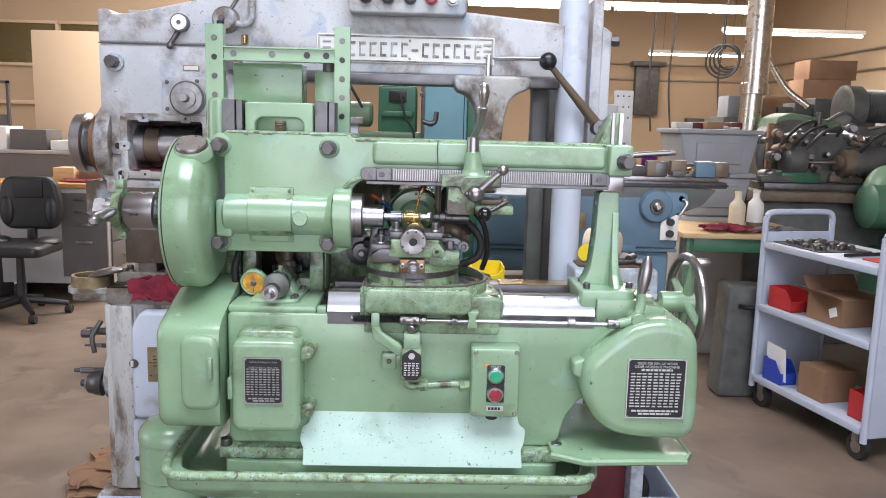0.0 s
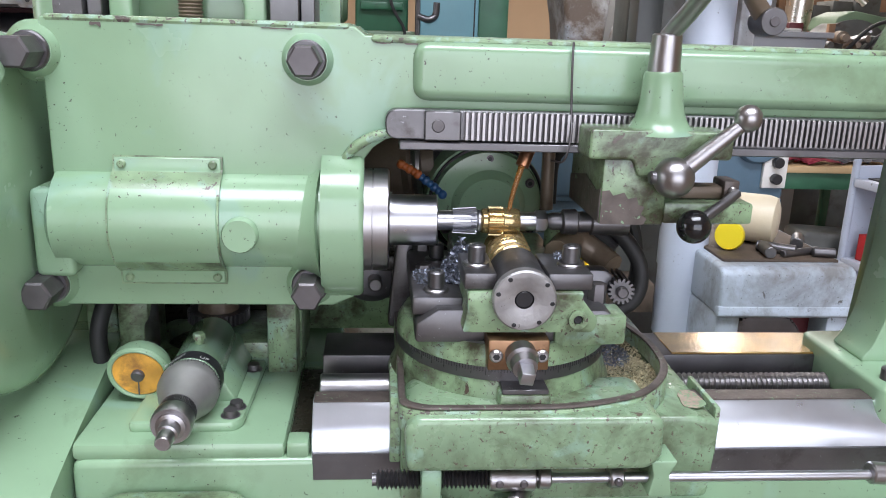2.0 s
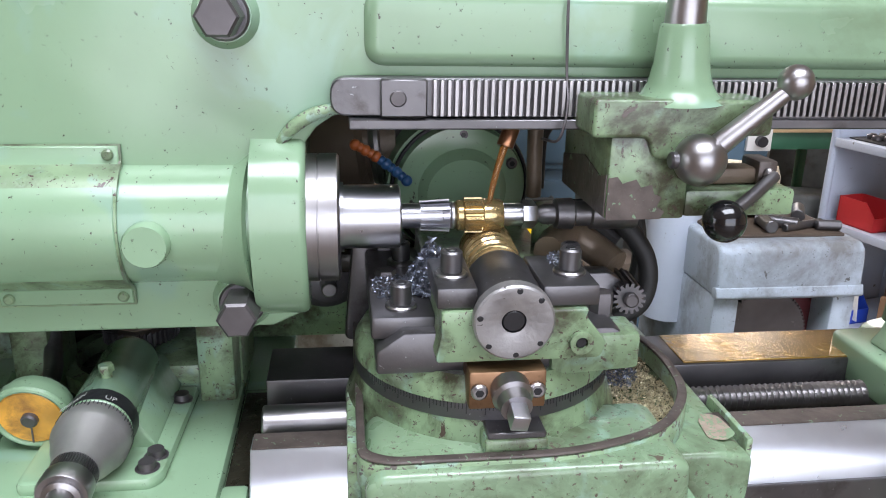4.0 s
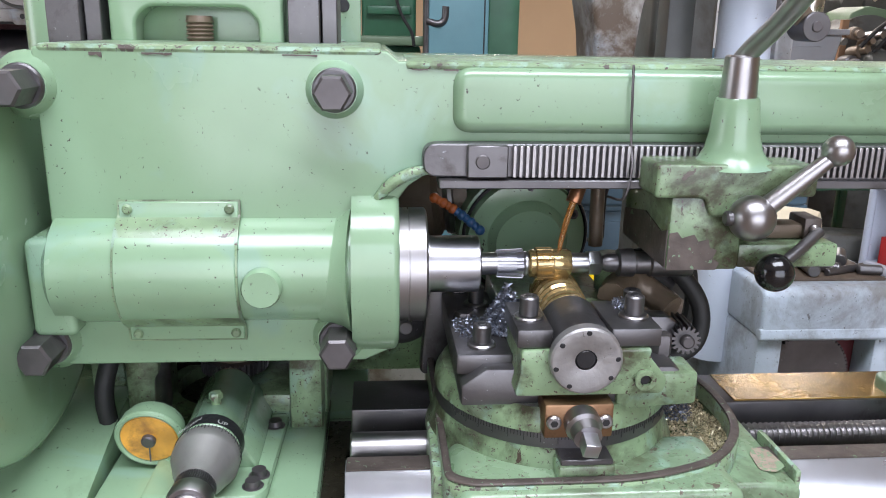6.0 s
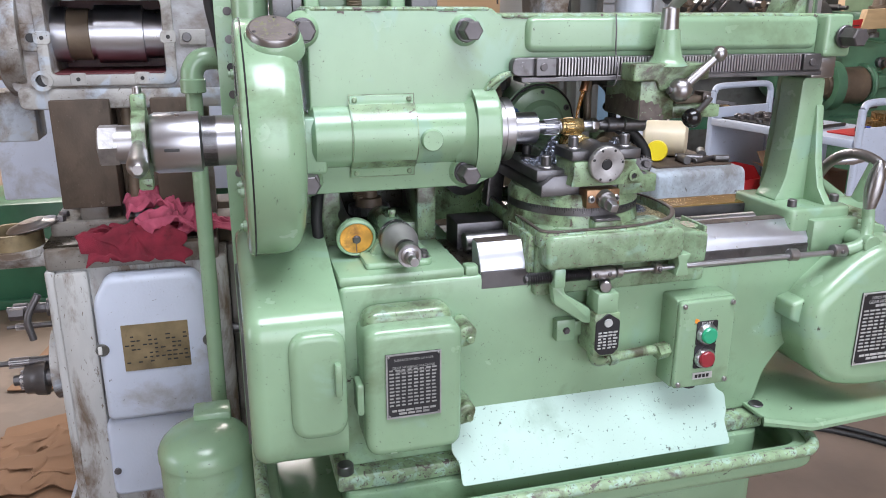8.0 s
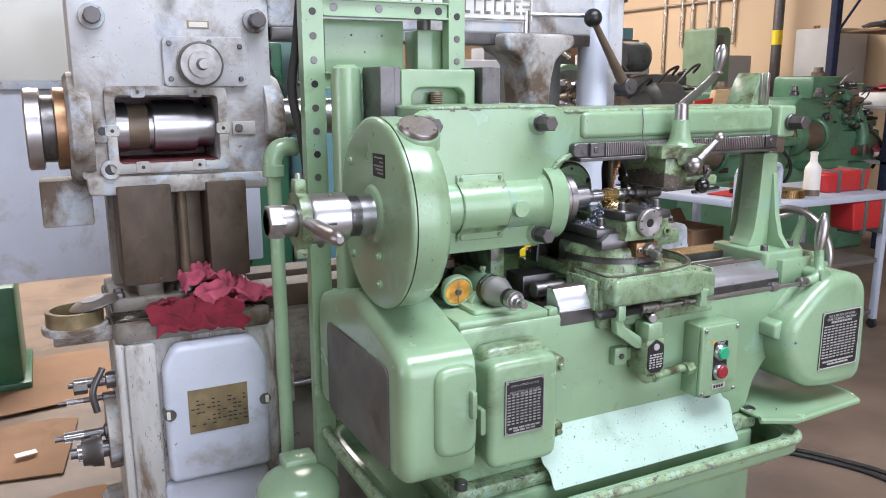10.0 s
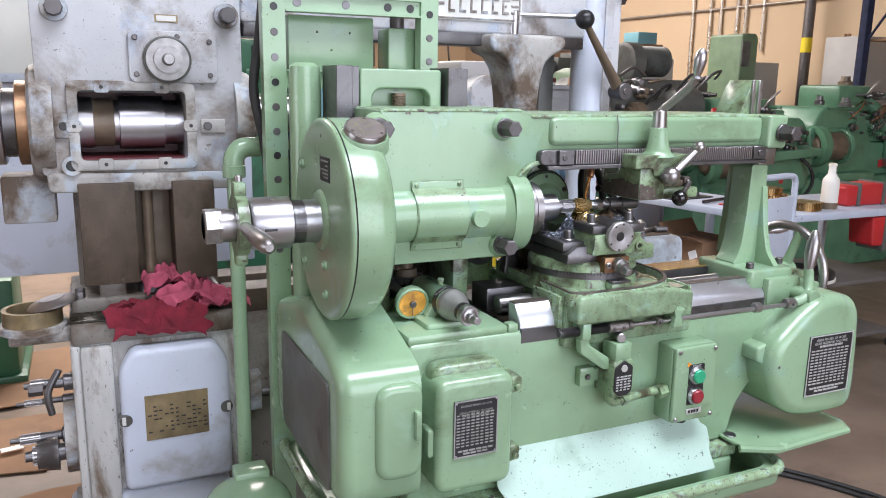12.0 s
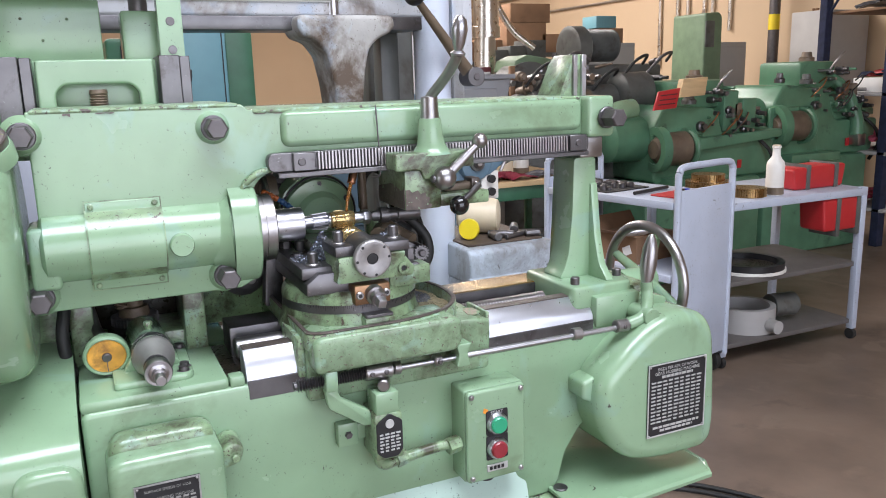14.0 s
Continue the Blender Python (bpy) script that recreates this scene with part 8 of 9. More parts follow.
def bench_corner():
    t = thing("work_bench", (1.85, 4.7, FLOOR), "dark green steel bench with a pale plywood top", "bench")
    part("bench_top", box(1.50, 2.30, 4.40, 5.05, 0.80, 0.83, 0.004), PLYWOOD, t)
    for x in (1.53, 2.25):
        for y in (4.43, 5.0):
            part("leg", box(x, x + 0.04, y, y + 0.04, FLOOR, 0.80, 0.003), GREEN_DARK, t)
    part("apron", box(1.57, 2.25, 4.43, 4.45, 0.72, 0.80, 0.003), GREEN_DARK, t)
    crumple("shop_rag", (1.80, 4.52, 0.832), (0.30, 0.18, 0.06), RED_RAG, "crumpled red shop rag on the plywood bench", 31)
    crumple("shop_rag", (2.10, 4.52, 0.832), (0.24, 0.16, 0.05), GREY_RAG, "crumpled dark grey shop rag on the plywood bench", 37)
    bottle("spray_bottle", 1.92, 4.70, 0.831, 0.22, 0.048, CLOUDY, "half-full cloudy plastic bottle")
    bottle("spray_bottle", 2.04, 4.72, 0.831, 0.23, 0.048, WHITE, "white plastic bottle with green print")
    k = thing("tool_case", (1.86, 4.3, FLOOR), "blue-grey moulded plastic tool case standing upright", "case")
    part("case_body", slab(rounded([(1.68, FLOOR), (1.98, FLOOR), (2.0, 0.56), (1.70, 0.58)], 0.03), 4.18, 4.36, "y", 0.02, 3), IRON_GREY, k)
    part("case_handle", hose([(1.76, 4.17, 0.46), (1.80, 4.14, 0.46), (1.86, 4.14, 0.46), (1.90, 4.17, 0.46)], 0.014, 8), BLACK, k)
    pp = thing("perforated_panel", (0.94, 3.72, 1.21), "small dirty white perforated panel standing on the grinder", "panel")
    part("panel_sheet", box(0.888, 0.978, 3.70, 3.712, 1.206, 1.585, 0.002), TOTE_PALE, pp)
    for i in range(3):
        for j in range(3):
            q = (0.905 + 0.026 * i, 1.56 - 0.05 * j)
            part("panel_hole", rod((q[0], 3.698, q[1]), (q[0], 3.701, q[1]), 0.004, seg=8), BLACK, pp)
    # odds and ends on the benches behind the arm
    rnd = random.Random(77)
    for i in range(16):
        x, y = rnd.uniform(0.62, 1.34), rnd.uniform(3.40, 3.58)
        w, d, h = rnd.uniform(0.03, 0.09), rnd.uniform(0.03, 0.07), rnd.uniform(0.02, 0.08)
        whole("machine_part", finish(box(x - w / 2, x + w / 2, y - d / 2, y + d / 2, 1.206, 1.206 + h, 0), 0.006, 2), rnd.choice((STEEL_WORN, BOLT, IRON_GREY, RUSTY, BLUE, STEEL_SATIN)), "small machine part lying on the grinder table", "machine part", "parts on the grinder table")
    # grey totes behind
    for z, w in ((0.86, 0.0), (1.14, 0.03)):
        tt = thing("storage_tote", (1.95, 5.3, z), "grey moulded storage tote, full of odds and ends", "tote")
        part("tote_body", slab([(1.73 - w, z), (2.09 + w, z), (2.14 + w, z + 0.26), (1.68 - w, z + 0.26)], 5.05, 5.50, "y", 0.015, 3), TOTE, tt)
        part("tote_rim", box(1.66 - w, 2.16 + w, 5.03, 5.52, z + 0.255, z + 0.285, 0.006), TOTE, tt)
        part("tote_rib", box(1.76, 2.06, 5.035, 5.06, z + 0.06, z + 0.2, 0.01), TOTE, tt)
    s2 = thing("tote_stand", (1.95, 5.3, FLOOR), "grey steel stand under the totes", "stand")
    part("stand_body", box(1.70, 2.12, 5.06, 5.5, FLOOR, 0.858, 0.01), DESK, s2)
    rnd = random.Random(5)
    for i in range(7):
        x, w, h = 1.68 + 0.06 * i, rnd.uniform(0.06, 0.14), rnd.uniform(0.015, 0.05)
        whole("packet", box(x, x + w, 5.15 + rnd.uniform(0, .1), 5.35, 1.426, 1.426 + h, 0.006), (TOTE_PALE, MAROON, TOTE, CARDBOARD, TOTE_PALE)[i % 5], "small packet lying in the tote", "packet", "packets in the tote")
    # blue surface grinder
    b = thing("surface_grinder", (0.95, 3.5, FLOOR), "blue-grey surface grinder with a handwheel and switch box", "machine tool")
    part("grinder_base", box(0.26, 1.08, 3.33, 3.9, FLOOR, 0.885, 0.02), BLUE, b)
    part("base_door", slab(rounded(rect(0.30, 0.66, 0.30, 0.85), 0.02), 3.322, 3.332, "y", 0.004), BLUE, b)
    part("door_handle", hose([(0.36, 3.322, 0.80), (0.37, 3.300, 0.80), (0.45, 3.300, 0.80), (0.46, 3.322, 0.80)], 0.006, 8), IRON_GREY, b)
    part("grinder_body", slab(rounded(rect(0.27, 1.10, 0.90, 1.12), 0.02), 3.30, 3.85, "y", 0.012, 3), BLUE, b)
    part("grinder_step", slab(rounded(rect(0.265, 1.105, 0.884, 0.902), 0.006), 3.31, 3.86, "y", 0.006), BLUE, b)
    part("grinder_saddle", slab(rounded([(0.60, 1.09), (1.05, 1.09), (1.12, 1.06), (1.20, 1.09), (1.26, 1.16), (0.60, 1.16)], 0.015), 3.31, 3.66, "y", 0.01, 3), IRON_GREY, b)
    part("grinder_table", box(0.55, 1.33, 3.38, 3.60, 1.16, 1.185, 0.004), STEEL_WORN, b)
    part("table_slot", box(0.55, 1.335, 3.377, 3.381, 1.169, 1.176, 0), BLACK, b)
    part("table_plate", box(0.60, 1.30, 3.40, 3.58, 1.185, 1.206, 0.003), STEEL_SATIN, b)
    for q in range(4):
        part("parallel_bar", box(1.10 + 0.012 * q, 1.27 + 0.012 * q, 3.42 + 0.02 * q, 3.45 + 0.02 * q, 1.207 + 0.014 * q, 1.219 + 0.014 * q, 0.001), (STEEL_WORN, BOLT)[q % 2], b)
    part("feed_housing", turned((0.995, 3.305, 1.085), (0.995, 3.272, 1.085), [(0, 0.072), (0.7, 0.070), (0.95, 0.064), (1, 0.058)], 36), BLUE, b)
    part("housing_arm", slab(rounded([(0.995, 1.020), (1.055, 1.035), (1.135, 1.09), (1.125, 1.145), (0.995, 1.150)], 0.014, 4), 3.280, 3.305, "y", 0.005), BLUE, b)
    hw = part("feed_dial", turned((0.995, 3.30, 1.085), (0.995, 3.262, 1.085), [(0, 0.044), (0.4, 0.044), (0.45, 0.034), (1, 0.030)], 32), IRON_GREY, b)
    part("dial_hub", turned((0.995, 3.265, 1.085), (0.995, 3.245, 1.085), [(0, 0.020), (0.6, 0.020), (1, 0.010)], 20), STEEL_SATIN, hw)
    part("feed_knob", turned((1.10, 3.31, 1.12), (1.10, 3.28, 1.12), [(0, 0.022), (0.6, 0.022), (1, 0.012)], 20), IRON_GREY, b)
    part("feed_lever", hose([(1.10, 3.29, 1.12), (1.12, 3.27, 1.10), (1.09, 3.26, 1.05)], 0.007, 8), STEEL_SATIN, b)
    part("brass_tag", box(0.64, 0.70, 3.296, 3.30, 0.98, 1.05, 0.001), PLATE_BROWN, b)
    part("raised_bar", box(0.62, 0.92, 3.292, 3.30, 0.885, 0.915, 0.004), BLUE, b)
    sw = part("switch_plate", box(1.02, 1.095, 3.285, 3.30, 0.94, 1.05, 0.003), WHITE, b)
    for z in (0.97, 1.02):
        part("switch_knob", rod((1.058, 3.285, z), (1.058, 3.265, z), 0.016, seg=18), BLACK, sw)
    part("side_column", box(1.12, 1.235, 3.70, 3.90, 0.86, 1.15, 0.01), DESK, b)
    part("vise_base", box(0.80, 0.98, 3.40, 3.55, 1.206, 1.25, 0.005), STEEL_WORN, b)
    part("vise_jaw", box(0.81, 0.88, 3.41, 3.54, 1.25, 1.35, 0.005), BLUE, b)
    part("vise_screw", rod((0.90, 3.47, 1.29), (1.12, 3.47, 1.31), 0.013, seg=14), STEEL_SATIN, b)
    part("wheel_guard", turned((0.70, 3.52, 1.36), (0.70, 3.62, 1.36), [(0, 0.09), (0.1, 0.10), (1, 0.10)], 32), GREY, b)
    part("grinder_column", box(0.62, 0.90, 3.65, 3.95, 1.20, 1.52, 0.015), DESK, b)
    for x, y, z, r, h, mat in ((0.62, 3.42, 1.206, 0.045, 0.06, STEEL), (1.2, 3.46, 1.206, 0.03, 0.04, BRASS), (1.32, 3.50, 1.206, 0.06, 0.02, STEEL_WORN), (1.30, 3.50, 1.228, 0.055, 0.015, STEEL_SATIN), (1.02, 3.52, 1.206, 0.035, 0.09, PURPLE)):
        whole("turned_part", turned((x, y, z), (x, y, z + h), [(0, r), (0.9, r), (1, r * 0.8)], 24), mat, "turned machine part on the grinder table", "machine part", "turned parts on the table")


def machine_row():
    # teal cabinet and dark green machine seen under the overarm
    t = thing("tall_cabinet", (0.12, 4.2, FLOOR), "pale teal steel cabinet", "cabinet")
    part("cabinet_body", box(0.0, 0.215, 4.0, 4.4, FLOOR, 1.72, 0.006), TEAL, t)
    part("cabinet_side", box(0.217, 0.33, 4.03, 4.4, FLOOR, 1.72, 0.006), GREEN_DARK, t)
    part("cabinet_gap", box(0.197, 0.202, 3.9985, 4.0, 0.1, 1.70, 0), BLACK, t)
    g = thing("green_lathe", (-0.25, 4.3, FLOOR), "dark green machine tool with pipes and small motor", "machine tool")
    part("lathe_base", box(-0.75, -0.02, 4.15, 4.6, FLOOR, 1.33, 0.015), GREEN_DARK, g)
    part("lathe_head", slab(rounded(rect(-0.24, -0.04, 1.33, 1.60), 0.02), 4.12, 4.5, "y", 0.012, 3), GREEN_DARK, g)
    part("head_window", slab(rounded(rect(-0.185, -0.095, 1.515, 1.575), 0.01), 4.105, 4.125, "y", 0.003), BLACK, g)
    part("head_rib", box(-0.22, -0.06, 4.09, 4.12, 1.44, 1.47, 0.006), GREEN_DARK, g)
    part("small_motor", turned((-0.42, 4.15, 1.45), (-0.27, 4.15, 1.45), [(0, 0.055), (0.1, 0.065), (0.9, 0.065), (1, 0.05)], 24), GREEN_MID, g)
    part("motor_end", rod((-0.45, 4.15, 1.45), (-0.42, 4.15, 1.45), 0.05, seg=24), BLACK, g)
    part("drip_ledge", box(-0.40, 0.0, 4.05, 4.14, 1.33, 1.365, 0.01), GREEN_MID, g)
    part("oil_pipe", rod((-0.005, 4.02, 1.2), (-0.005, 4.02, 1.66), 0.013, seg=12), STEEL_WORN, g)
    part("oil_pipe", hose([(-0.005, 4.01, 1.42), (0.03, 4.0, 1.41), (0.055, 4.0, 1.425), (0.06, 4.0, 1.47)], 0.013, 10), STEEL_WORN, g)
    part("pipe_collar", rod((-0.005, 4.02, 1.545), (-0.005, 4.02, 1.565), 0.02, seg=14), STEEL_WORN, g)
    part("drive_belt", hose([(-0.40, 4.1, 1.62), (-0.33, 4.1, 1.50), (-0.30, 4.1, 1.42)], 0.008, 8), RUBBER, g)
    part("cable", hose([(-0.13, 4.08, 1.56), (-0.10, 4.06, 1.45), (-0.06, 4.05, 1.38), (-0.05, 4.05, 1.33)], 0.006, 8), RUBBER, g)

    # dark grey cylindrical grinder
    d = thing("cylindrical_grinder", (3.0, 5.8, FLOOR), "dark grey cylindrical grinder with motors and wheel guard", "machine tool")
    part("grinder_bed", box(2.25, 4.2, 5.35, 6.2, FLOOR, 0.95, 0.03), IRON_GREY, d)
    part("bed_table", box(2.2, 4.0, 5.25, 5.55, 0.95, 1.03, 0.01), RUSTY, d)
    part("table_slide", box(2.3, 3.4, 5.22, 5.5, 1.03, 1.08, 0.008), STEEL_WORN, d)
    part("wheel_guard", turned((2.62, 5.55, 1.26), (2.62, 5.75, 1.26), [(0, 0.22), (0.1, 0.25), (1, 0.25)], 44), IRON_GREY, d)
    part("work_head", turned((2.48, 5.38, 1.22), (2.62, 5.38, 1.22), [(0, 0.07), (0.15, 0.10), (1, 0.10)], 28), IRON_GREY, d)
    part("head_body", box(2.62, 2.98, 5.42, 5.62, 1.03, 1.42, 0.02), IRON_GREY, d)
    part("chuck", turned((2.83, 5.34, 1.22), (2.95, 5.34, 1.22), [(0, 0.05), (0.3, 0.05), (0.32, 0.09), (1, 0.09)], 28), RUSTY, d)
    part("work_shaft", rod((2.62, 5.36, 1.22), (2.84, 5.34, 1.22), 0.014, seg=14), STEEL_SATIN, d)
    part("tail_body", turned((2.95, 5.4, 1.22), (3.25, 5.4, 1.22), [(0, 0.10), (0.8, 0.12), (1, 0.10)], 28), IRON_GREY, d)
    part("top_cover", slab(rounded([(2.50, 1.44), (2.98, 1.44), (2.98, 1.50), (2.62, 1.56), (2.52, 1.52)], 0.02), 5.6, 5.9, "y", 0.015, 3), GREEN_MID, d, "sage green top cover")
    part("wheel_belt", box(2.42, 2.46, 5.50, 5.53, 1.1, 1.48, 0.004), CARDBOARD, d)
    part("spindle_motor", turned((3.15, 5.7, 1.62), (3.45, 5.7, 1.62), [(0, 0.10), (0.04, 0.12), *[(0.08 + 0.035 * i + 0.017 * j, 0.12 if j else 0.112) for i in range(23) for j in (0, 1)], (0.92, 0.12), (1, 0.09)], 32), IRON_GREY, d, "dark grey ribbed motor")
    part("motor_guard", turned((3.02, 5.7, 1.60), (3.15, 5.7, 1.60), [(0, 0.12), (0.05, 0.15), (0.1, 0.165), (0.9, 0.165), (1, 0.15)], 36), IRON_GREY, d)
    part("lower_motor", turned((3.2, 5.35, 1.27), (3.50, 5.35, 1.27), [(0, 0.10), (0.08, 0.145), (0.85, 0.15), (0.9, 0.13), (1, 0.07)], 36), IRON_GREY, d, "round dark grey motor cover")
    part("motor_bridge", box(3.0, 3.8, 5.55, 5.95, 1.0, 1.48, 0.03), IRON_GREY, d)
    part("green_elbow", hose([(3.20, 5.15, 1.16), (3.05, 5.12, 1.14), (3.0, 5.12, 1.06), (3.05, 5.12, 0.98)], 0.075, 16), GREEN, d, "light green bent guard")
    part("cross_handle", hose([(2.75, 5.35, 1.50), (2.86, 5.33, 1.56), (2.97, 5.33, 1.50)], 0.012, 8), BOLT, d)
    rq = random.Random(404)
    for q in range(34):
        x, z, r = rq.uniform(2.3, 3.7), rq.uniform(1.08, 1.50), rq.uniform(0.012, 0.04)
        part("grinder_fitting", turned((x, 5.45, z), (x + rq.uniform(-0.06, 0.06), 5.27 + rq.uniform(0, 0.08), z + rq.uniform(-0.02, 0.03)), [(0, r), (0.6, r), (0.65, r * 0.6), (1, r * 0.6)], 12), rq.choice((RUSTY, BOLT, STEEL_WORN, IRON_GREY, STEEL_SATIN, RUSTY)), d)
    for q in range(7):
        x, z = rq.uniform(2.4, 3.5), rq.uniform(1.1, 1.4)
        part("grinder_pipe", hose([(x, 5.34, z), (x + 0.08, 5.28, z + 0.12), (x + 0.2, 5.3, z + 0.16), (x + 0.24, 5.4, z + 0.1)], 0.011, 8), rq.choice((BOLT, RUBBER, RUSTY)), d)
    part("cover_post", rod((2.72, 5.4, 1.40), (2.72, 5.4, 1.56), 0.02, seg=12), BOLT, d)

    # two green machines on the right
    for k, (ox, oy, s, a) in enumerate(((3.55, 4.95, 1.0, -6), (4.95, 5.2, 1.08, 4))):
        m = thing("green_milling_machine", (ox, oy, FLOOR), ("green gear cutting machine with rounded motor housing" if k == 0 else "green machine tool with sloping covers, behind the table cart"), "machine tool")
        L = lambda x, y, z: (ox + s * x, oy + s * y, FLOOR + s * z)
        bx_ = lambda x0, x1, y0, y1, z0, z1, b: box(ox + s * x0, ox + s * x1, oy + s * y0, oy + s * y1, FLOOR + s * z0, FLOOR + s * z1, b)
        part("machine_base", bx_(-0.45, 0.62, -0.1, 0.6, 0, 0.72, 0.03), MACHINE_GREEN, m)
        part("machine_bed", slab(rounded([(ox - 0.35 * s, FLOOR + 0.72 * s), (ox + 0.72 * s, FLOOR + 0.72 * s), (ox + 0.78 * s, FLOOR + 0.98 * s), (ox + 0.3 * s, FLOOR + 0.98 * s), (ox + 0.2 * s, FLOOR + 1.22 * s), (ox - 0.25 * s, FLOOR + 1.26 * s), (ox - 0.35 * s, FLOOR + 1.12 * s)], 0.05), oy - 0.05, oy + 0.5, "y", 0.02, 3), MACHINE_GREEN, m)
        part("motor_housing", turned(L(-0.64, 0.15, 1.02), L(-0.30, 0.15, 1.02), [(0, 0.10), (0.1, 0.15), (0.9, 0.16), (1, 0.14)], 32), MACHINE_GREEN, m)
        part("dark_opening", turned(L(-0.37, -0.07, 0.96), L(-0.10, -0.09, 0.96), [(0, 0.06), (0.2, 0.11), (0.9, 0.12), (1, 0.10)], 28), RUSTY, m)
        part("top_housing", bx_(-0.05, 0.32, 0.0, 0.4, 1.22, 1.42, 0.03), MACHINE_GREEN, m)
        part("slide_head", bx_(0.22, 0.62, -0.02, 0.3, 0.98, 1.16, 0.02), MACHINE_GREEN, m)
        part("slide_cover", slab([(ox + 0.30 * s, FLOOR + 1.16 * s), (ox + 0.78 * s, FLOOR + 1.0 * s), (ox + 0.78 * s, FLOOR + 1.05 * s), (ox + 0.4 * s, FLOOR + 1.22 * s)], oy, oy + 0.3, "y", 0.01), MACHINE_GREEN, m)
        for x, z, r in ((0.05, 1.10, 0.035), (0.30, 1.20, 0.03), (0.18, 1.34, 0.025), (0.45, 1.06, 0.02), (0.55, 1.12, 0.02)):
            part("dial_knob", turned(L(x, -0.05, z), L(x, -0.11, z), [(0, r), (0.5, r), (0.6, r * 0.6), (1, r * 0.6)], 20), STEEL_WORN, m)
        part("control_lever", hose([L(0.18, -0.05, 1.34), L(0.20, -0.10, 1.42), L(0.26, -0.12, 1.48)], 0.009, 8), STEEL_SATIN, m)
        part("red_tag", bx_(0.42, 0.46, -0.054, -0.05, 0.78, 0.84, 0), RED, m)
        part("dark_tag", bx_(0.0, 0.09, -0.056, -0.05, 0.80, 0.84, 0), BLACK, m)
        if k:
            part("hood_arm", hose([L(-0.05, 0.2, 1.30), L(0.20, 0.1, 1.34), L(0.40, 0.0, 1.22), L(0.50, -0.06, 1.0), L(0.50, -0.08, 0.86)], 0.055, 14), MACHINE_GREEN, m)
            part("hood_end", box(ox + s * 0.46, ox + s * 0.55, oy - s * 0.13, oy - s * 0.04, FLOOR + s * 0.78, FLOOR + s * 0.87, 0.01), STEEL_SATIN, m)
            part("door_panel", slab(rounded(rect(ox - 0.40 * s, ox + 0.10 * s, FLOOR + 0.74 * s, FLOOR + 1.10 * s), 0.03), oy - 0.075, oy - 0.045, "y", 0.01, 3), MACHINE_GREEN, m)
        else:
            part("bed_lip", slab(rounded([(ox - 0.02, FLOOR + 0.93), (ox + 0.80, FLOOR + 0.99), (ox + 0.80, FLOOR + 1.05), (ox + 0.0, FLOOR + 1.02)], 0.02), oy - 0.10, oy + 0.02, "y", 0.012, 3), MACHINE_GREEN, m)
            part("upper_slide", bx_(0.26, 0.40, -0.06, 0.2, 1.05, 1.34, 0.015), MACHINE_GREEN, m)
            part("slide_gib", bx_(0.43, 0.56, -0.07, 0.1, 1.10, 1.28, 0.01), MACHINE_GREEN, m)
        rk = random.Random(300 + k)
        for i_ in range(26):
            x, z, r = rk.uniform(-0.05, 0.66), rk.uniform(1.0, 1.36), rk.uniform(0.008, 0.026)
            if z > 1.2 and x > 0.42:
                z -= 0.18
            part("machine_fitting", turned(L(x, 0.02, z), L(x + rk.uniform(-.03, .03), -0.07 - rk.uniform(0, .05), z), [(0, r), (0.6, r), (0.65, r * 0.7), (1, r * 0.7)], 12), rk.choice((MACHINE_GREEN, STEEL_WORN, BOLT, IRON_GREY, STEEL_SATIN)), m)
        for i_ in range(5):
            x, z = rk.uniform(0.0, 0.5), rk.uniform(1.02, 1.2)
            part("oil_line", hose([L(x, -0.06, z), L(x + 0.05, -0.11, z + 0.08), L(x + 0.12, -0.08, z + 0.14), L(x + 0.14, 0.0, z + 0.10)], 0.006, 6), rk.choice((BOLT, COPPER, RUBBER)), m)
        part("opening_flange", pipe(L(-0.36, -0.06, 0.96), L(-0.30, -0.07, 0.96), 0.155 * s, 0.10 * s), MACHINE_GREEN, m)
        part("vise", box(ox + s * 0.36, ox + s * 0.50, oy - s * 0.06, oy + s * 0.1, FLOOR + s * 1.16, FLOOR + s * 1.25, 0.008), RUSTY, m)
        part("vise_screw", rod(L(0.50, 0.0, 1.20), L(0.64, -0.02, 1.20), 0.016, seg=12), STEEL_SATIN, m)
        part("worktable", box(ox - s * 0.28, ox + s * 0.22, oy - s * 0.18, oy - s * 0.02, FLOOR + s * 0.70, FLOOR + s * 0.76, 0.01), MACHINE_GREEN, m)
        for x, y, z, r, mat in ((-0.1, -0.1, 1.26, 0.05, IRON_GREY), (0.12, 0.1, 1.42, 0.06, RUSTY), (-0.2, 0.05, 1.27, 0.04, STEEL_WORN)):
            part("top_fitting", turned(L(x, y, z), L(x, y, z + 0.07), [(0, r), (0.4, r), (0.5, r * 0.7), (1, r * 0.6)], 16), mat, m)
        part("rim_ring", ring_torus(L(-0.10, -0.09, 0.96), (1, 0, 0), 0.12 * s, 0.02, 28, 8), MACHINE_GREEN, m)
        part("hanging_cable", hose([L(0.6, -0.04, 1.0), L(0.66, -0.12, 0.9), L(0.70, -0.12, 0.78), L(0.66, -0.08, 0.66)], 0.014, 8), RUBBER, m)
    rnd = random.Random(91)
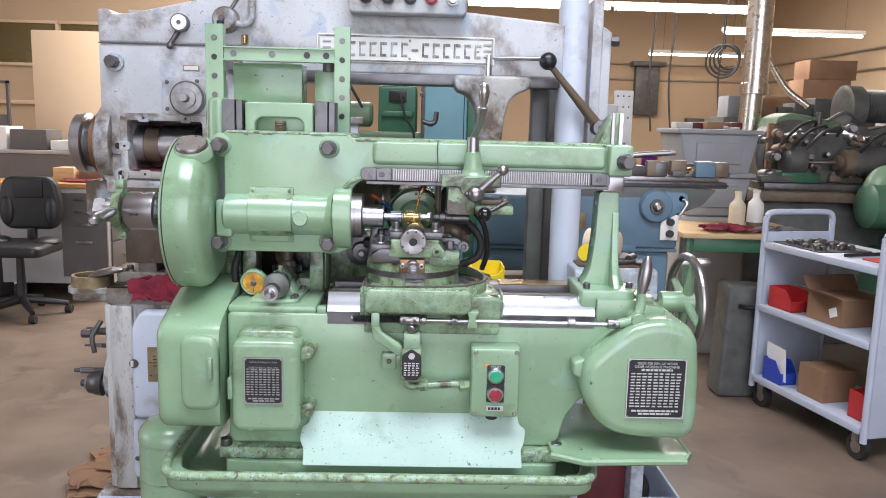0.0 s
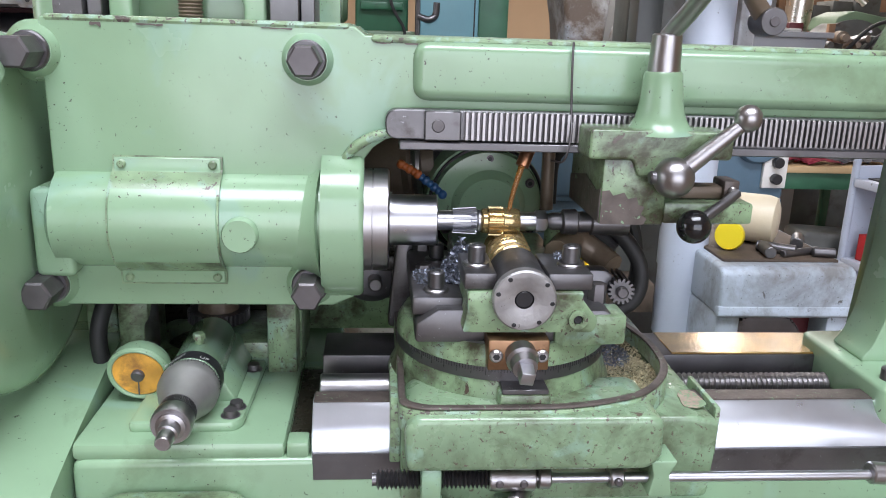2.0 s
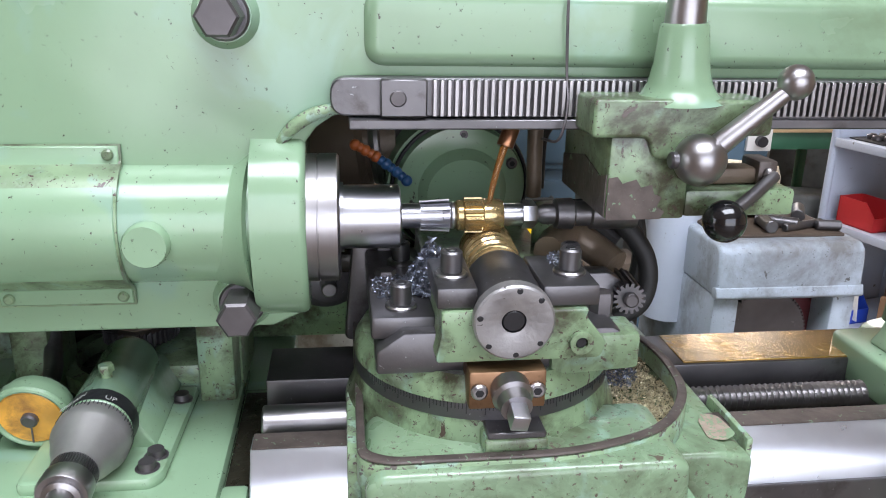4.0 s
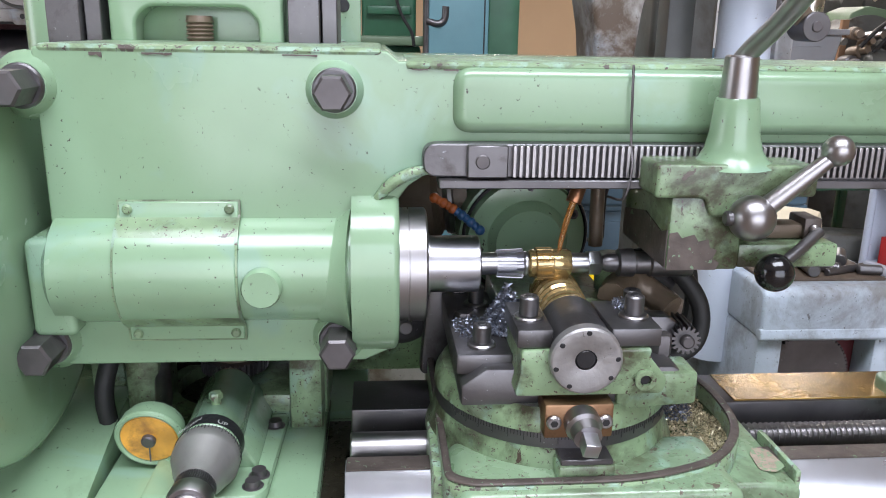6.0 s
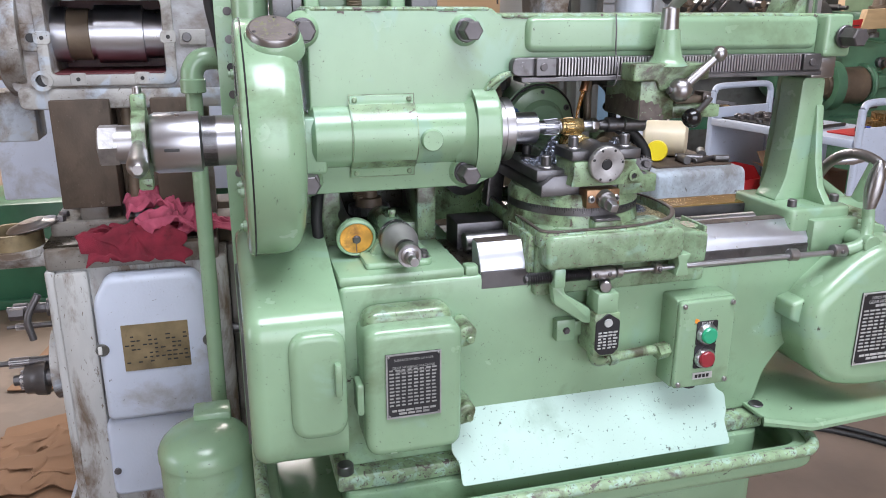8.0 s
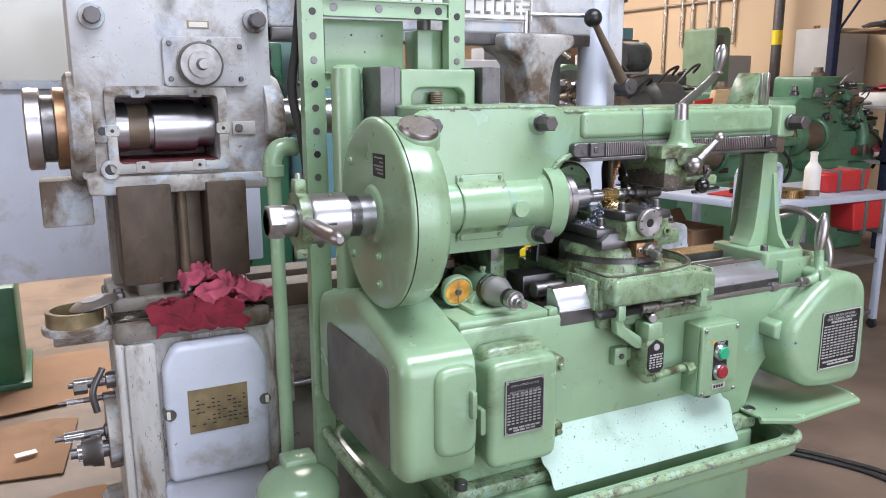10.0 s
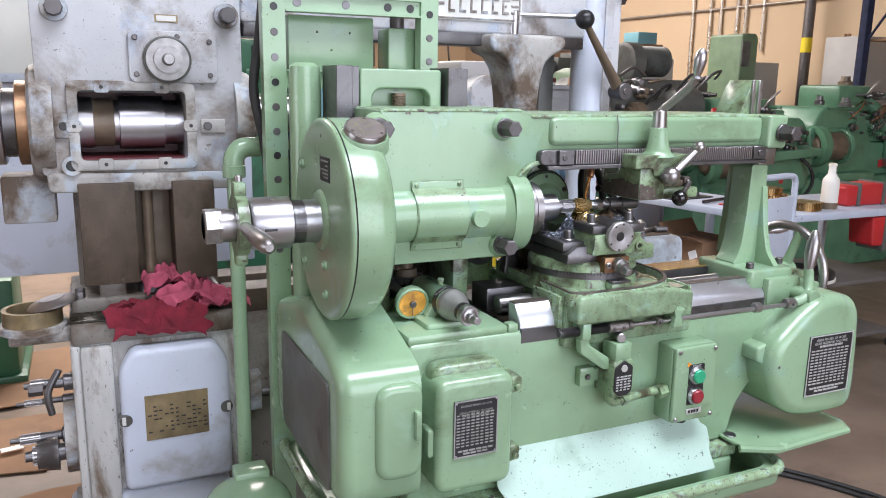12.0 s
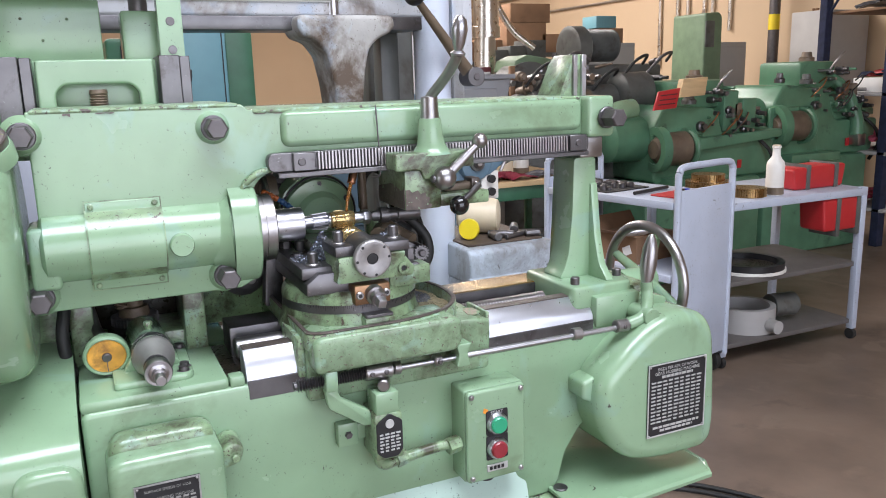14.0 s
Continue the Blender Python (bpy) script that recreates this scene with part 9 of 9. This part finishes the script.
    for i in range(22):
        x, y = rnd.uniform(2.25, 3.95), rnd.uniform(5.24, 5.50)
        w, h = rnd.uniform(0.04, 0.14), rnd.uniform(0.03, 0.12)
        bm = rod((x - w, y, 1.082 + h / 2), (x + w, y + rnd.uniform(-.05, .05), 1.082 + h / 2), h / 2, seg=14) if i % 2 else box(x - w, x + w, y - 0.04, y + 0.04, 1.081, 1.081 + h, 0.008)
        whole("machine_part", bm, rnd.choice((STEEL_WORN, BOLT, RUSTY, IRON_GREY, RUSTY, GREEN_DARK)), "dark oily machine part on the grinder bed", "machine part", "parts on the grinder bed")
    bk = thing("plastic_tray", (3.14, 4.72, 1.17), "red slotted plastic tray leaning on the green machine", "tray")
    part("tray_sheet", slab([(3.04, 1.165), (3.23, 1.175), (3.26, 1.305), (3.08, 1.285)], 4.72, 4.735, "y", 0.003), RED, bk)
    for q in range(3):
        part("tray_slot", slab([(3.075 + 0.008 * q, 1.195 + 0.03 * q), (3.215 + 0.008 * q, 1.203 + 0.03 * q), (3.217 + 0.008 * q, 1.211 + 0.03 * q), (3.077 + 0.008 * q, 1.203 + 0.03 * q)], 4.7165, 4.7195, "y", 0), MAROON, bk)
    whole("cardboard_flap", slab([(3.28, 1.24), (3.50, 1.25), (3.52, 1.37), (3.31, 1.36)], 4.75, 4.80, "y", 0.003), PLYWOOD, "pale card resting on the green machine", "card")


def far_things():
    # tall green machine and cabinets along the right wall
    m = thing("tall_green_machine", (5.4, 7.4, FLOOR), "tall green machine column with a dark window", "machine tool")
    part("column_body", slab(rounded([(5.72, FLOOR), (6.00, FLOOR), (5.99, 1.97), (5.95, 2.02), (5.75, 2.01)], 0.03), 7.2, 7.7, "y", 0.02, 3), GREEN_MID, m)
    part("dark_panel", box(5.75, 5.87, 7.185, 7.2, 1.66, 1.93, 0.005), IRON_GREY, m)
    for x0, x1, z1, mat, lab in ((4.35, 5.0, 1.72, DESK, "light grey steel cabinet"), (6.02, 6.55, 1.72, DESK, "grey steel cabinet with boxes on top")):
        c = thing("steel_cabinet", ((x0 + x1) / 2, 7.6, FLOOR), lab, "cabinet")
        part("cabinet_body", box(x0, x1, 7.4, 7.9, FLOOR, z1, 0.01), mat, c)
        part("cabinet_door", box(x0 + 0.02, x1 - 0.02, 7.385, 7.4, 0.05, z1 - 0.05, 0.004), mat, c)
    for x, y, z, w, h, mat, lab in ((4.62, 7.5, 1.722, 0.30, 0.15, CARDBOARD, "brown card box"), (4.58, 7.5, 1.874, 0.25, 0.12, TEAL, "pale blue plastic box"), (5.86, 7.5, 1.722, 0.32, 0.07, PAPER, "flat white box"), (5.88, 7.5, 1.794, 0.30, 0.16, IRON_GREY, "dark grey case"),
                                   (4.95, 7.3, 2.112, 0.0, 0, None, "")):
        if mat:
            whole("storage_box", box(x, x + w, y, y + 0.25, z, z + h, 0.006), mat, lab + " on the cabinet", "box", "boxes on cabinets")
    sh = thing("wall_shelf", (3.9, 8.4, FLOOR), "dark steel shelf with cardboard boxes on it", "shelf")
    part("shelf_board", box(3.3, 4.9, 8.2, 8.7, 1.62, 1.66, 0.004), IRON_GREY, sh)
    for x in (3.32, 4.86):
        part("shelf_leg", box(x - 0.02, x + 0.02, 8.22, 8.68, FLOOR, 1.62, 0.003), IRON_GREY, sh)
    for x0, x1, z0, z1 in ((3.95, 4.45, 1.662, 1.98), (4.40, 4.75, 1.662, 1.86), (3.55, 3.9, 1.662, 1.80), (4.0, 4.5, 1.982, 2.18)):
        whole("cardboard_box", box(x0, x1, 8.25, 8.6, z0, z1, 0.004), CARDBOARD, "brown cardboard box on the shelf", "box", "cardboard boxes on the shelf")
    # bench with boxes behind the grinder
    s3 = thing("storage_shelf", (3.1, 7.3, FLOOR), "dark storage shelf with small boxes", "shelf")
    part("shelf_body", box(2.7, 4.1, 7.1, 7.6, FLOOR, 1.55, 0.01), IRON_GREY, s3)
    rnd = random.Random(3)
    x = 2.75
    while x < 3.7:
        w, h = rnd.uniform(0.12, 0.28), rnd.uniform(0.1, 0.26)
        whole("storage_box", box(x, x + w, 7.15, 7.4, 1.551, 1.551 + h, 0.004), rnd.choice((CARDBOARD, TOTE_PALE, TOTE, IRON_GREY, CARDBOARD)), "box on the dark storage shelf", "box", "boxes on the storage shelf")
        x += w + 0.02
    # pallet rack at the far right
    r = thing("pallet_rack", (6.2, 5.1, FLOOR), "blue and orange pallet rack with clothes, bags and boxes", "rack")
    for x in (5.62, 7.1):
        for y in (4.95, 5.6):
            part("rack_post", box(x - 0.04, x + 0.04, y - 0.035, y + 0.035, FLOOR, 2.9, 0.004), NAVY, r)
    for z in (2.22, 1.78):
        part("rack_beam", box(5.66, 7.06, 4.91, 4.96, z, z + 0.11, 0.004), ORANGE, r)
        part("rack_deck", box(5.66, 7.06, 4.96, 5.6, z + 0.08, z + 0.10, 0.002), CARDBOARD, r)
    for z in (1.20, 0.72, 0.25):
        part("rack_shelf", box(5.58, 7.06, 4.88, 5.6, z - 0.03, z, 0.004), DESK, r)
    part("rack_brace", rod((5.62, 4.96, 2.7), (5.62, 5.58, 1.85), 0.012, seg=8), NAVY, r)
    for k, (x, z, sx, sz, mat, lab) in enumerate(((5.75, 1.884, 0.42, 0.13, GREY_RAG, "bundle wrapped in grey plastic"), (5.80, 1.884, 0.40, 0.10, WHITE, "white folded cloth bundle"), (5.85, 1.32, 0.40, 0.12, NAVY, "dark blue jacket heaped on a box"), (5.72, 1.32, 0.20, 0.10, RED, "red tools heaped on a box"), (5.80, 0.73, 0.5, 0.22, PINK_RAG, "heap of red rags"), (5.75, 0.26, 0.5, 0.2, RED_RAG, "heap of dark red rags"))):
        crumple("folded_cloth", (x + 0.28, 5.15, z), (sx * 1.6, 0.45, sz), mat, lab + " on the pallet rack", 50 + k)
    whole("cardboard_box", box(5.64, 6.23, 4.92, 5.3, 1.201, 1.318, 0.004), PAPER, "white printed carton on the rack shelf", "box")
    # wall things
    for k, y in enumerate((9.6, 9.25, 9.05, 8.75, 8.6, 8.3)):
        whole("conduit_pipe", rod((XR - 0.04, y, 1.9 if k else 1.5), (XR - 0.04, y, ZC), 0.022, seg=10), GALV, "thin galvanised conduit on the wall", "conduit", "wall conduits", kind="structure")
    for z in (2.48, 2.80):
        whole("conduit_run", rod((XR - 0.03, 5.0, z), (XR - 0.03, YB, z), 0.018, seg=10), CONDUIT, "long dark conduit along the wall", "conduit", "wall conduits", kind="structure")
        whole("conduit_run", rod((1.5, YB - 0.03, z), (XR, YB - 0.03, z), 0.018, seg=10), CONDUIT, "long dark conduit along the wall", "conduit", "wall conduits", kind="structure")
    p = thing("striped_post", (6.95, 7.4, FLOOR), "dark post with a yellow band against the wall", "post")
    part("post_pipe", rod((6.95, 7.4, FLOOR), (6.95, 7.4, ZC), 0.06, seg=16), BOLT, p)
    part("post_band", rod((6.95, 7.4, 1.85), (6.95, 7.4, 2.02), 0.062, seg=16), YELLOW, p)
    lc = thing("wall_locker", (6.9, 6.55, FLOOR), "tall beige steel locker", "locker")
    part("locker_body", box(6.55, 7.15, 6.35, 6.8, FLOOR, 1.98, 0.008), DESK, lc)
    for y0, y1 in ((7.05, 7.0), (7.15, 6.95)):
        whole("long_stick", rod((6.85, y0, FLOOR), (7.1, y1, 2.05), 0.018, seg=8), CARDBOARD, "long wooden stick leaning on the wall", "stick", "leaning sticks")
    whole("wall_notice", box(7.15, 7.19, 6.86, 7.02, 1.38, 1.50, 0.004), MAROON, "small dark red notice box on the wall", "notice box")
    # electrical panel, hanging cable coils on the back wall
    e = thing("electrical_panel", (5.0, YB - 0.1, 2.0), "grey electrical panel on the far wall", "electrical panel")
    part("panel_body", box(4.45, 4.95, YB - 0.2, YB - 0.005, 1.75, 2.75, 0.01), IRON_GREY, e)
    part("panel_hood", box(4.35, 5.05, YB - 0.3, YB - 0.005, 2.75, 2.85, 0.01), IRON_GREY, e)
    e2 = thing("electrical_panel", (5.9, YB - 0.1, 1.2), "grey electrical box on the far wall", "electrical panel")
    part("panel_body", box(5.6, 6.1, YB - 0.2, YB - 0.005, 0.9, 1.7, 0.01), IRON_GREY, e2)
    cc = thing("cable_coil", (4.15, 11.0, 2.3), "coil of dark cable hanging from the ceiling", "cable")
    for k in range(4):
        part("coil_loop", ring_torus((4.10 + 0.03 * k, 11.0, 2.38 + 0.02 * k), (0.2 - 0.1 * k, 1, 0.1), 0.22 - 0.02 * k, 0.014, 32, 6), RUBBER, cc)
    part("coil_drop", hose([(4.15, 11.0, ZC), (4.16, 11.0, 3.6), (4.10, 11.0, 2.9), (4.12, 11.0, 2.55)], 0.014, 8), RUBBER, cc)
    for x in (3.4, 3.7, 4.45):
        whole("hanging_cable", hose([(x, 12.0, ZC), (x + 0.03, 12.0, 3.2), (x - 0.02, 12.0, 2.2), (x + 0.05, 12.0, 1.4)], 0.014, 8), RUBBER, "dark cable hanging from the ceiling", "cable", "hanging cables")
    # galvanised extraction duct
    du = thing("extraction_duct", (2.46, 6.0, 1.4), "shiny galvanised extraction duct from the ceiling", "duct")
    part("duct_pipe", rod((2.50, 6.0, 1.75), (2.50, 6.0, ZC), 0.095, seg=32), GALV, du)
    part("duct_collar", rod((2.50, 6.0, 1.70), (2.50, 6.0, 1.78), 0.105, seg=32), GALV, du)
    part("duct_lower", rod((2.48, 6.0, 1.30), (2.49, 6.0, 1.71), 0.08, seg=32), GALV, du)
    part("duct_hose", hose([(2.45, 6.1, 3.0), (2.55, 6.1, 2.2), (2.75, 6.1, 1.8), (2.95, 6.05, 1.62)], 0.025, 10), GALV, du)
    # fluorescent fixtures
    for x0, x1, y, z in ((0.55, 2.5, 10.9, 3.02), (2.52, 4.45, 10.9, 3.02), (4.55, 6.75, 12.3, 2.92), (4.45, 6.45, 16.0, 2.92), (-3.4, -0.9, 12.0, 3.6)):
        f = thing("fluorescent_fixture", ((x0 + x1) / 2, y, z), "hanging fluorescent strip light, lit", "light", "strip lights")
        part("fixture_housing", box(x0, x1, y - 0.06, y + 0.06, z + 0.03, z + 0.09, 0.006), WHITE, f)
        part("fixture_tube", rod((x0 + 0.02, y, z + 0.008), (x1 - 0.02, y, z + 0.008), 0.021, seg=12), tube_glow, f)
        for x in (x0 + 0.3, x1 - 0.3):
            part("fixture_chain", rod((x, y, z + 0.09), (x, y, ZC), 0.004, seg=6), BOLT, f)


def office_corner():
    c = thing("office_chair", (-2.95, 5.75, FLOOR), "black padded swivel office chair on five casters", "chair")
    x, y = -2.95, 5.75
    F = FLOOR
    part("seat", slab(rounded([(x - 0.26, y - 0.26), (x + 0.26, y - 0.26), (x + 0.25, y + 0.22), (x - 0.25, y + 0.22)], 0.09, 6), F + 0.47, F + 0.55, "z", 0.03, 4), LEATHER, c)
    for s in (-1, 1):
        part("seat_wing", ball((x + s * 0.18, y + 0.05, F + 0.55), 0.09, 16, (1, 1.3, 0.4)), LEATHER, c)
    b = part("backrest", slab(rounded([(x - 0.20, F + 0.62), (x + 0.20, F + 0.62), (x + 0.24, F + 0.80), (x + 0.19, F + 1.02), (x - 0.19, F + 1.02), (x - 0.24, F + 0.80)], 0.08, 6), y + 0.17, y + 0.25, "y", 0.03, 4), LEATHER, c)
    part("back_panel", slab(rounded(rect(x - 0.11, x + 0.11, F + 0.86, F + 1.0), 0.015), y + 0.160, y + 0.175, "y", 0.006, 3), LEATHER, b)
    for s in (-1, 1):
        part("back_bolster", ball((x + s * 0.165, y + 0.175, F + 0.76), 0.075, 16, (0.75, 0.35, 1.5)), LEATHER, b)
    part("back_stem", box(x - 0.03, x + 0.03, y + 0.18, y + 0.23, F + 0.50, F + 0.66, 0.006), BLACK, c)
    part("gas_column", rod((x, y, F + 0.12), (x, y, F + 0.47), 0.034, 0.026, 20), BLACK, c)
    for k in range(5):
        a = radians(20 + 72 * k)
        e = (x + 0.31 * math.cos(a), y + 0.31 * math.sin(a), F + 0.075)
        part("leg", turned((x, y, F + 0.125), e, [(0, 0.032), (1, 0.018)], 12), BLACK, c)
        part("caster", rod((e[0] - 0.022, e[1], F + 0.03), (e[0] + 0.022, e[1], F + 0.03), 0.03, seg=16), RUBBER, c)

    d = thing("rolling_tool_cabinet", (-2.75, 6.5, FLOOR), "grey rolling workbench cabinet with dark drawers and a wooden top", "cabinet")
    part("cabinet_body", box(-3.35, -2.50, 6.25, 6.9, F + 0.14, 0.84, 0.006), DESK, d)
    part("wooden_top", box(-3.37, -2.48, 6.23, 6.92, 0.84, 0.875, 0.005), WOOD, d)
    z = 0.80
    for h in (0.08, 0.10, 0.10, 0.12, 0.22):
        w = part("drawer", box(-2.498, -2.486, 6.30, 6.86, z - h + 0.008, z, 0.003), DESK_DARK, d)
        part("drawer_pull", box(-2.486, -2.47, 6.52, 6.62, z - h * 0.6, z - h * 0.6 + 0.018, 0.003), STEEL_SATIN, w)
        z -= h
    part("drawer_front", box(-2.86, -2.505, 6.236, 6.25, F + 0.2, 0.80, 0.003), DESK_DARK, d)
    for k, h in enumerate((0.76, 0.66, 0.56, 0.42)):
        part("front_pull", box(-2.75, -2.62, 6.222, 6.236, h - 0.02, h, 0.003), STEEL_SATIN, d)
    for cx, cy in ((-3.25, 6.32), (-2.58, 6.32), (-3.25, 6.82), (-2.58, 6.82)):
        part("caster", rod((cx - 0.025, cy, F + 0.065), (cx + 0.025, cy, F + 0.065), 0.065, seg=22), RUBBER, d)
        part("caster_fork", box(cx - 0.035, cx + 0.035, cy - 0.03, cy + 0.03, F + 0.085, F + 0.14, 0.004), STEEL_SATIN, d)
    e = thing("office_desk", (-4.2, 6.6, FLOOR), "dark grey steel desk with a wooden top", "desk")
    part("desk_body", box(-4.9, -3.42, 6.3, 7.0, F, 0.82, 0.008), DESK_DARK, e)
    part("desk_top", box(-4.92, -3.40, 6.28, 7.02, 0.82, 0.855, 0.005), WOOD, e)
    u = thing("desk_riser", (-3.5, 7.0, 0.87), "dark grey steel riser shelf heaped with boxes", "shelf")
    part("riser_body", box(-4.9, -2.9, 6.93, 7.5, F, 1.07, 0.01), DESK_DARK, u)
    part("riser_top", box(-4.92, -2.88, 6.92, 7.52, 1.07, 1.10, 0.004), DESK, u)
    rnd = random.Random(8)
    x = -4.7
    while x < -2.95:
        w, h = rnd.uniform(0.12, 0.34), rnd.uniform(0.08, 0.32)
        whole("storage_box", box(x, x + w, 7.0, 7.3, 1.101, 1.101 + h, 0.005), rnd.choice((CARDBOARD, PAPER, WHITE, DESK_DARK, CARDBOARD, RED)), "box standing on the desk riser", "box", "boxes on the desk riser")
        x += w + 0.03
    whole("plastic_jug", slab(rounded([(-3.08, 1.101), (-2.90, 1.101), (-2.92, 1.32), (-2.98, 1.40), (-3.06, 1.38)], 0.03), 6.95, 7.08, "y", 0.02, 3), WHITE, "white plastic jug on the desk riser", "jug")
    crumple("shop_rag", (-2.75, 6.5, 0.877), (0.4, 0.3, 0.02), RED_RAG, "flat red rag on the wooden top", 71)
    whole("storage_box", box(-3.05, -2.88, 6.55, 6.72, 0.876, 0.98, 0.004), PLYWOOD, "small pale box on the wooden top", "box")
    whole("storage_box", box(-2.86, -2.68, 6.60, 6.75, 0.876, 0.97, 0.004), CARDBOARD, "small brown box on the wooden top", "box")
    # partition and office windows behind
    whole("partition", box(-4.35, -3.45, 9.0, 9.08, FLOOR, 2.33, 0.004), CREAM, "plain cream partition board", "partition", kind="structure")
    w = thing("window_1", (-5.2, 11.0, 2.3), "row of dusky office windows high in the partition wall", "window", kind="structure")
    whole("wall_office", box(XL, -3.2, 11.0, 11.15, FLOOR, ZC, 0), WALL, "tan painted office wall", "wall", kind="structure")
    for i, x in enumerate((-6.6, -5.75, -4.9)):
        part("pane", box(x, x + 0.78, 10.985, 10.998, 2.10, 2.62, 0.002), GLASS_DARK, w)
        part("window_frame", join(box(x - 0.03, x + 0.81, 10.97, 10.999, 2.62, 2.66, 0.002), box(x - 0.03, x + 0.81, 10.97, 10.999, 2.06, 2.10, 0.002), box(x + 0.78, x + 0.82, 10.97, 10.999, 2.10, 2.62, 0.002)), CREAM, w)
    whole("wall_rail", box(XL, -3.2, 10.96, 10.998, 1.55, 1.60, 0.003), CREAM, "cream rail along the office wall", "trim", kind="structure")
    st = thing("metal_rack", (-4.35, 8.4, FLOOR), "dark metal rack beside the partition", "rack")
    for x in (-4.7, -4.35):
        part("rack_post", box(x, x + 0.03, 8.4, 8.43, FLOOR, 1.75, 0.002), BOLT, st)
    part("rack_bar", box(-4.7, -4.32, 8.4, 8.43, 1.72, 1.75, 0.002), BOLT, st)
    part("rack_panel", box(-4.67, -4.35, 8.41, 8.425, 0.9, 1.4, 0.002), DESK_DARK, st)
    # clear plastic sheet above the guard
    whole("plastic_sheet", box(-1.34, -0.85, 3.66, 3.665, 1.43, 1.88, 0.002), film_sheet, "clear crinkled plastic sheet standing on the blue guard", "plastic sheet")


def motions():
    """The hob and the work arbor turn steadily about their axes."""
    ob, at, d = HOB
    base = ob.location.copy()
    rows = []
    for i in range(0, 15 * 2 + 1):
        t = min(14.0, i * 0.5)
        if rows and rows[-1][0] == t:
            continue
        rows.append((t, Matrix.Translation(base) @ Matrix.Rotation(radians(-70.0 * i), 4, d)))
    walk(ob, rows)
    ob, at = WORK
    base = ob.location.copy()
    rows = []
    for i in range(0, 29):
        rows.append((i * 0.5, Matrix.Translation(base) @ Matrix.Rotation(radians(9.0 * i), 4, "X")))
    walk(ob, rows)


building()
hobbing_machine()
chips()
large_hobber()
around_the_grey_machine()
floor_clutter()
cart()
second_cart()
bench_corner()
machine_row()
far_things()
office_corner()
motions()
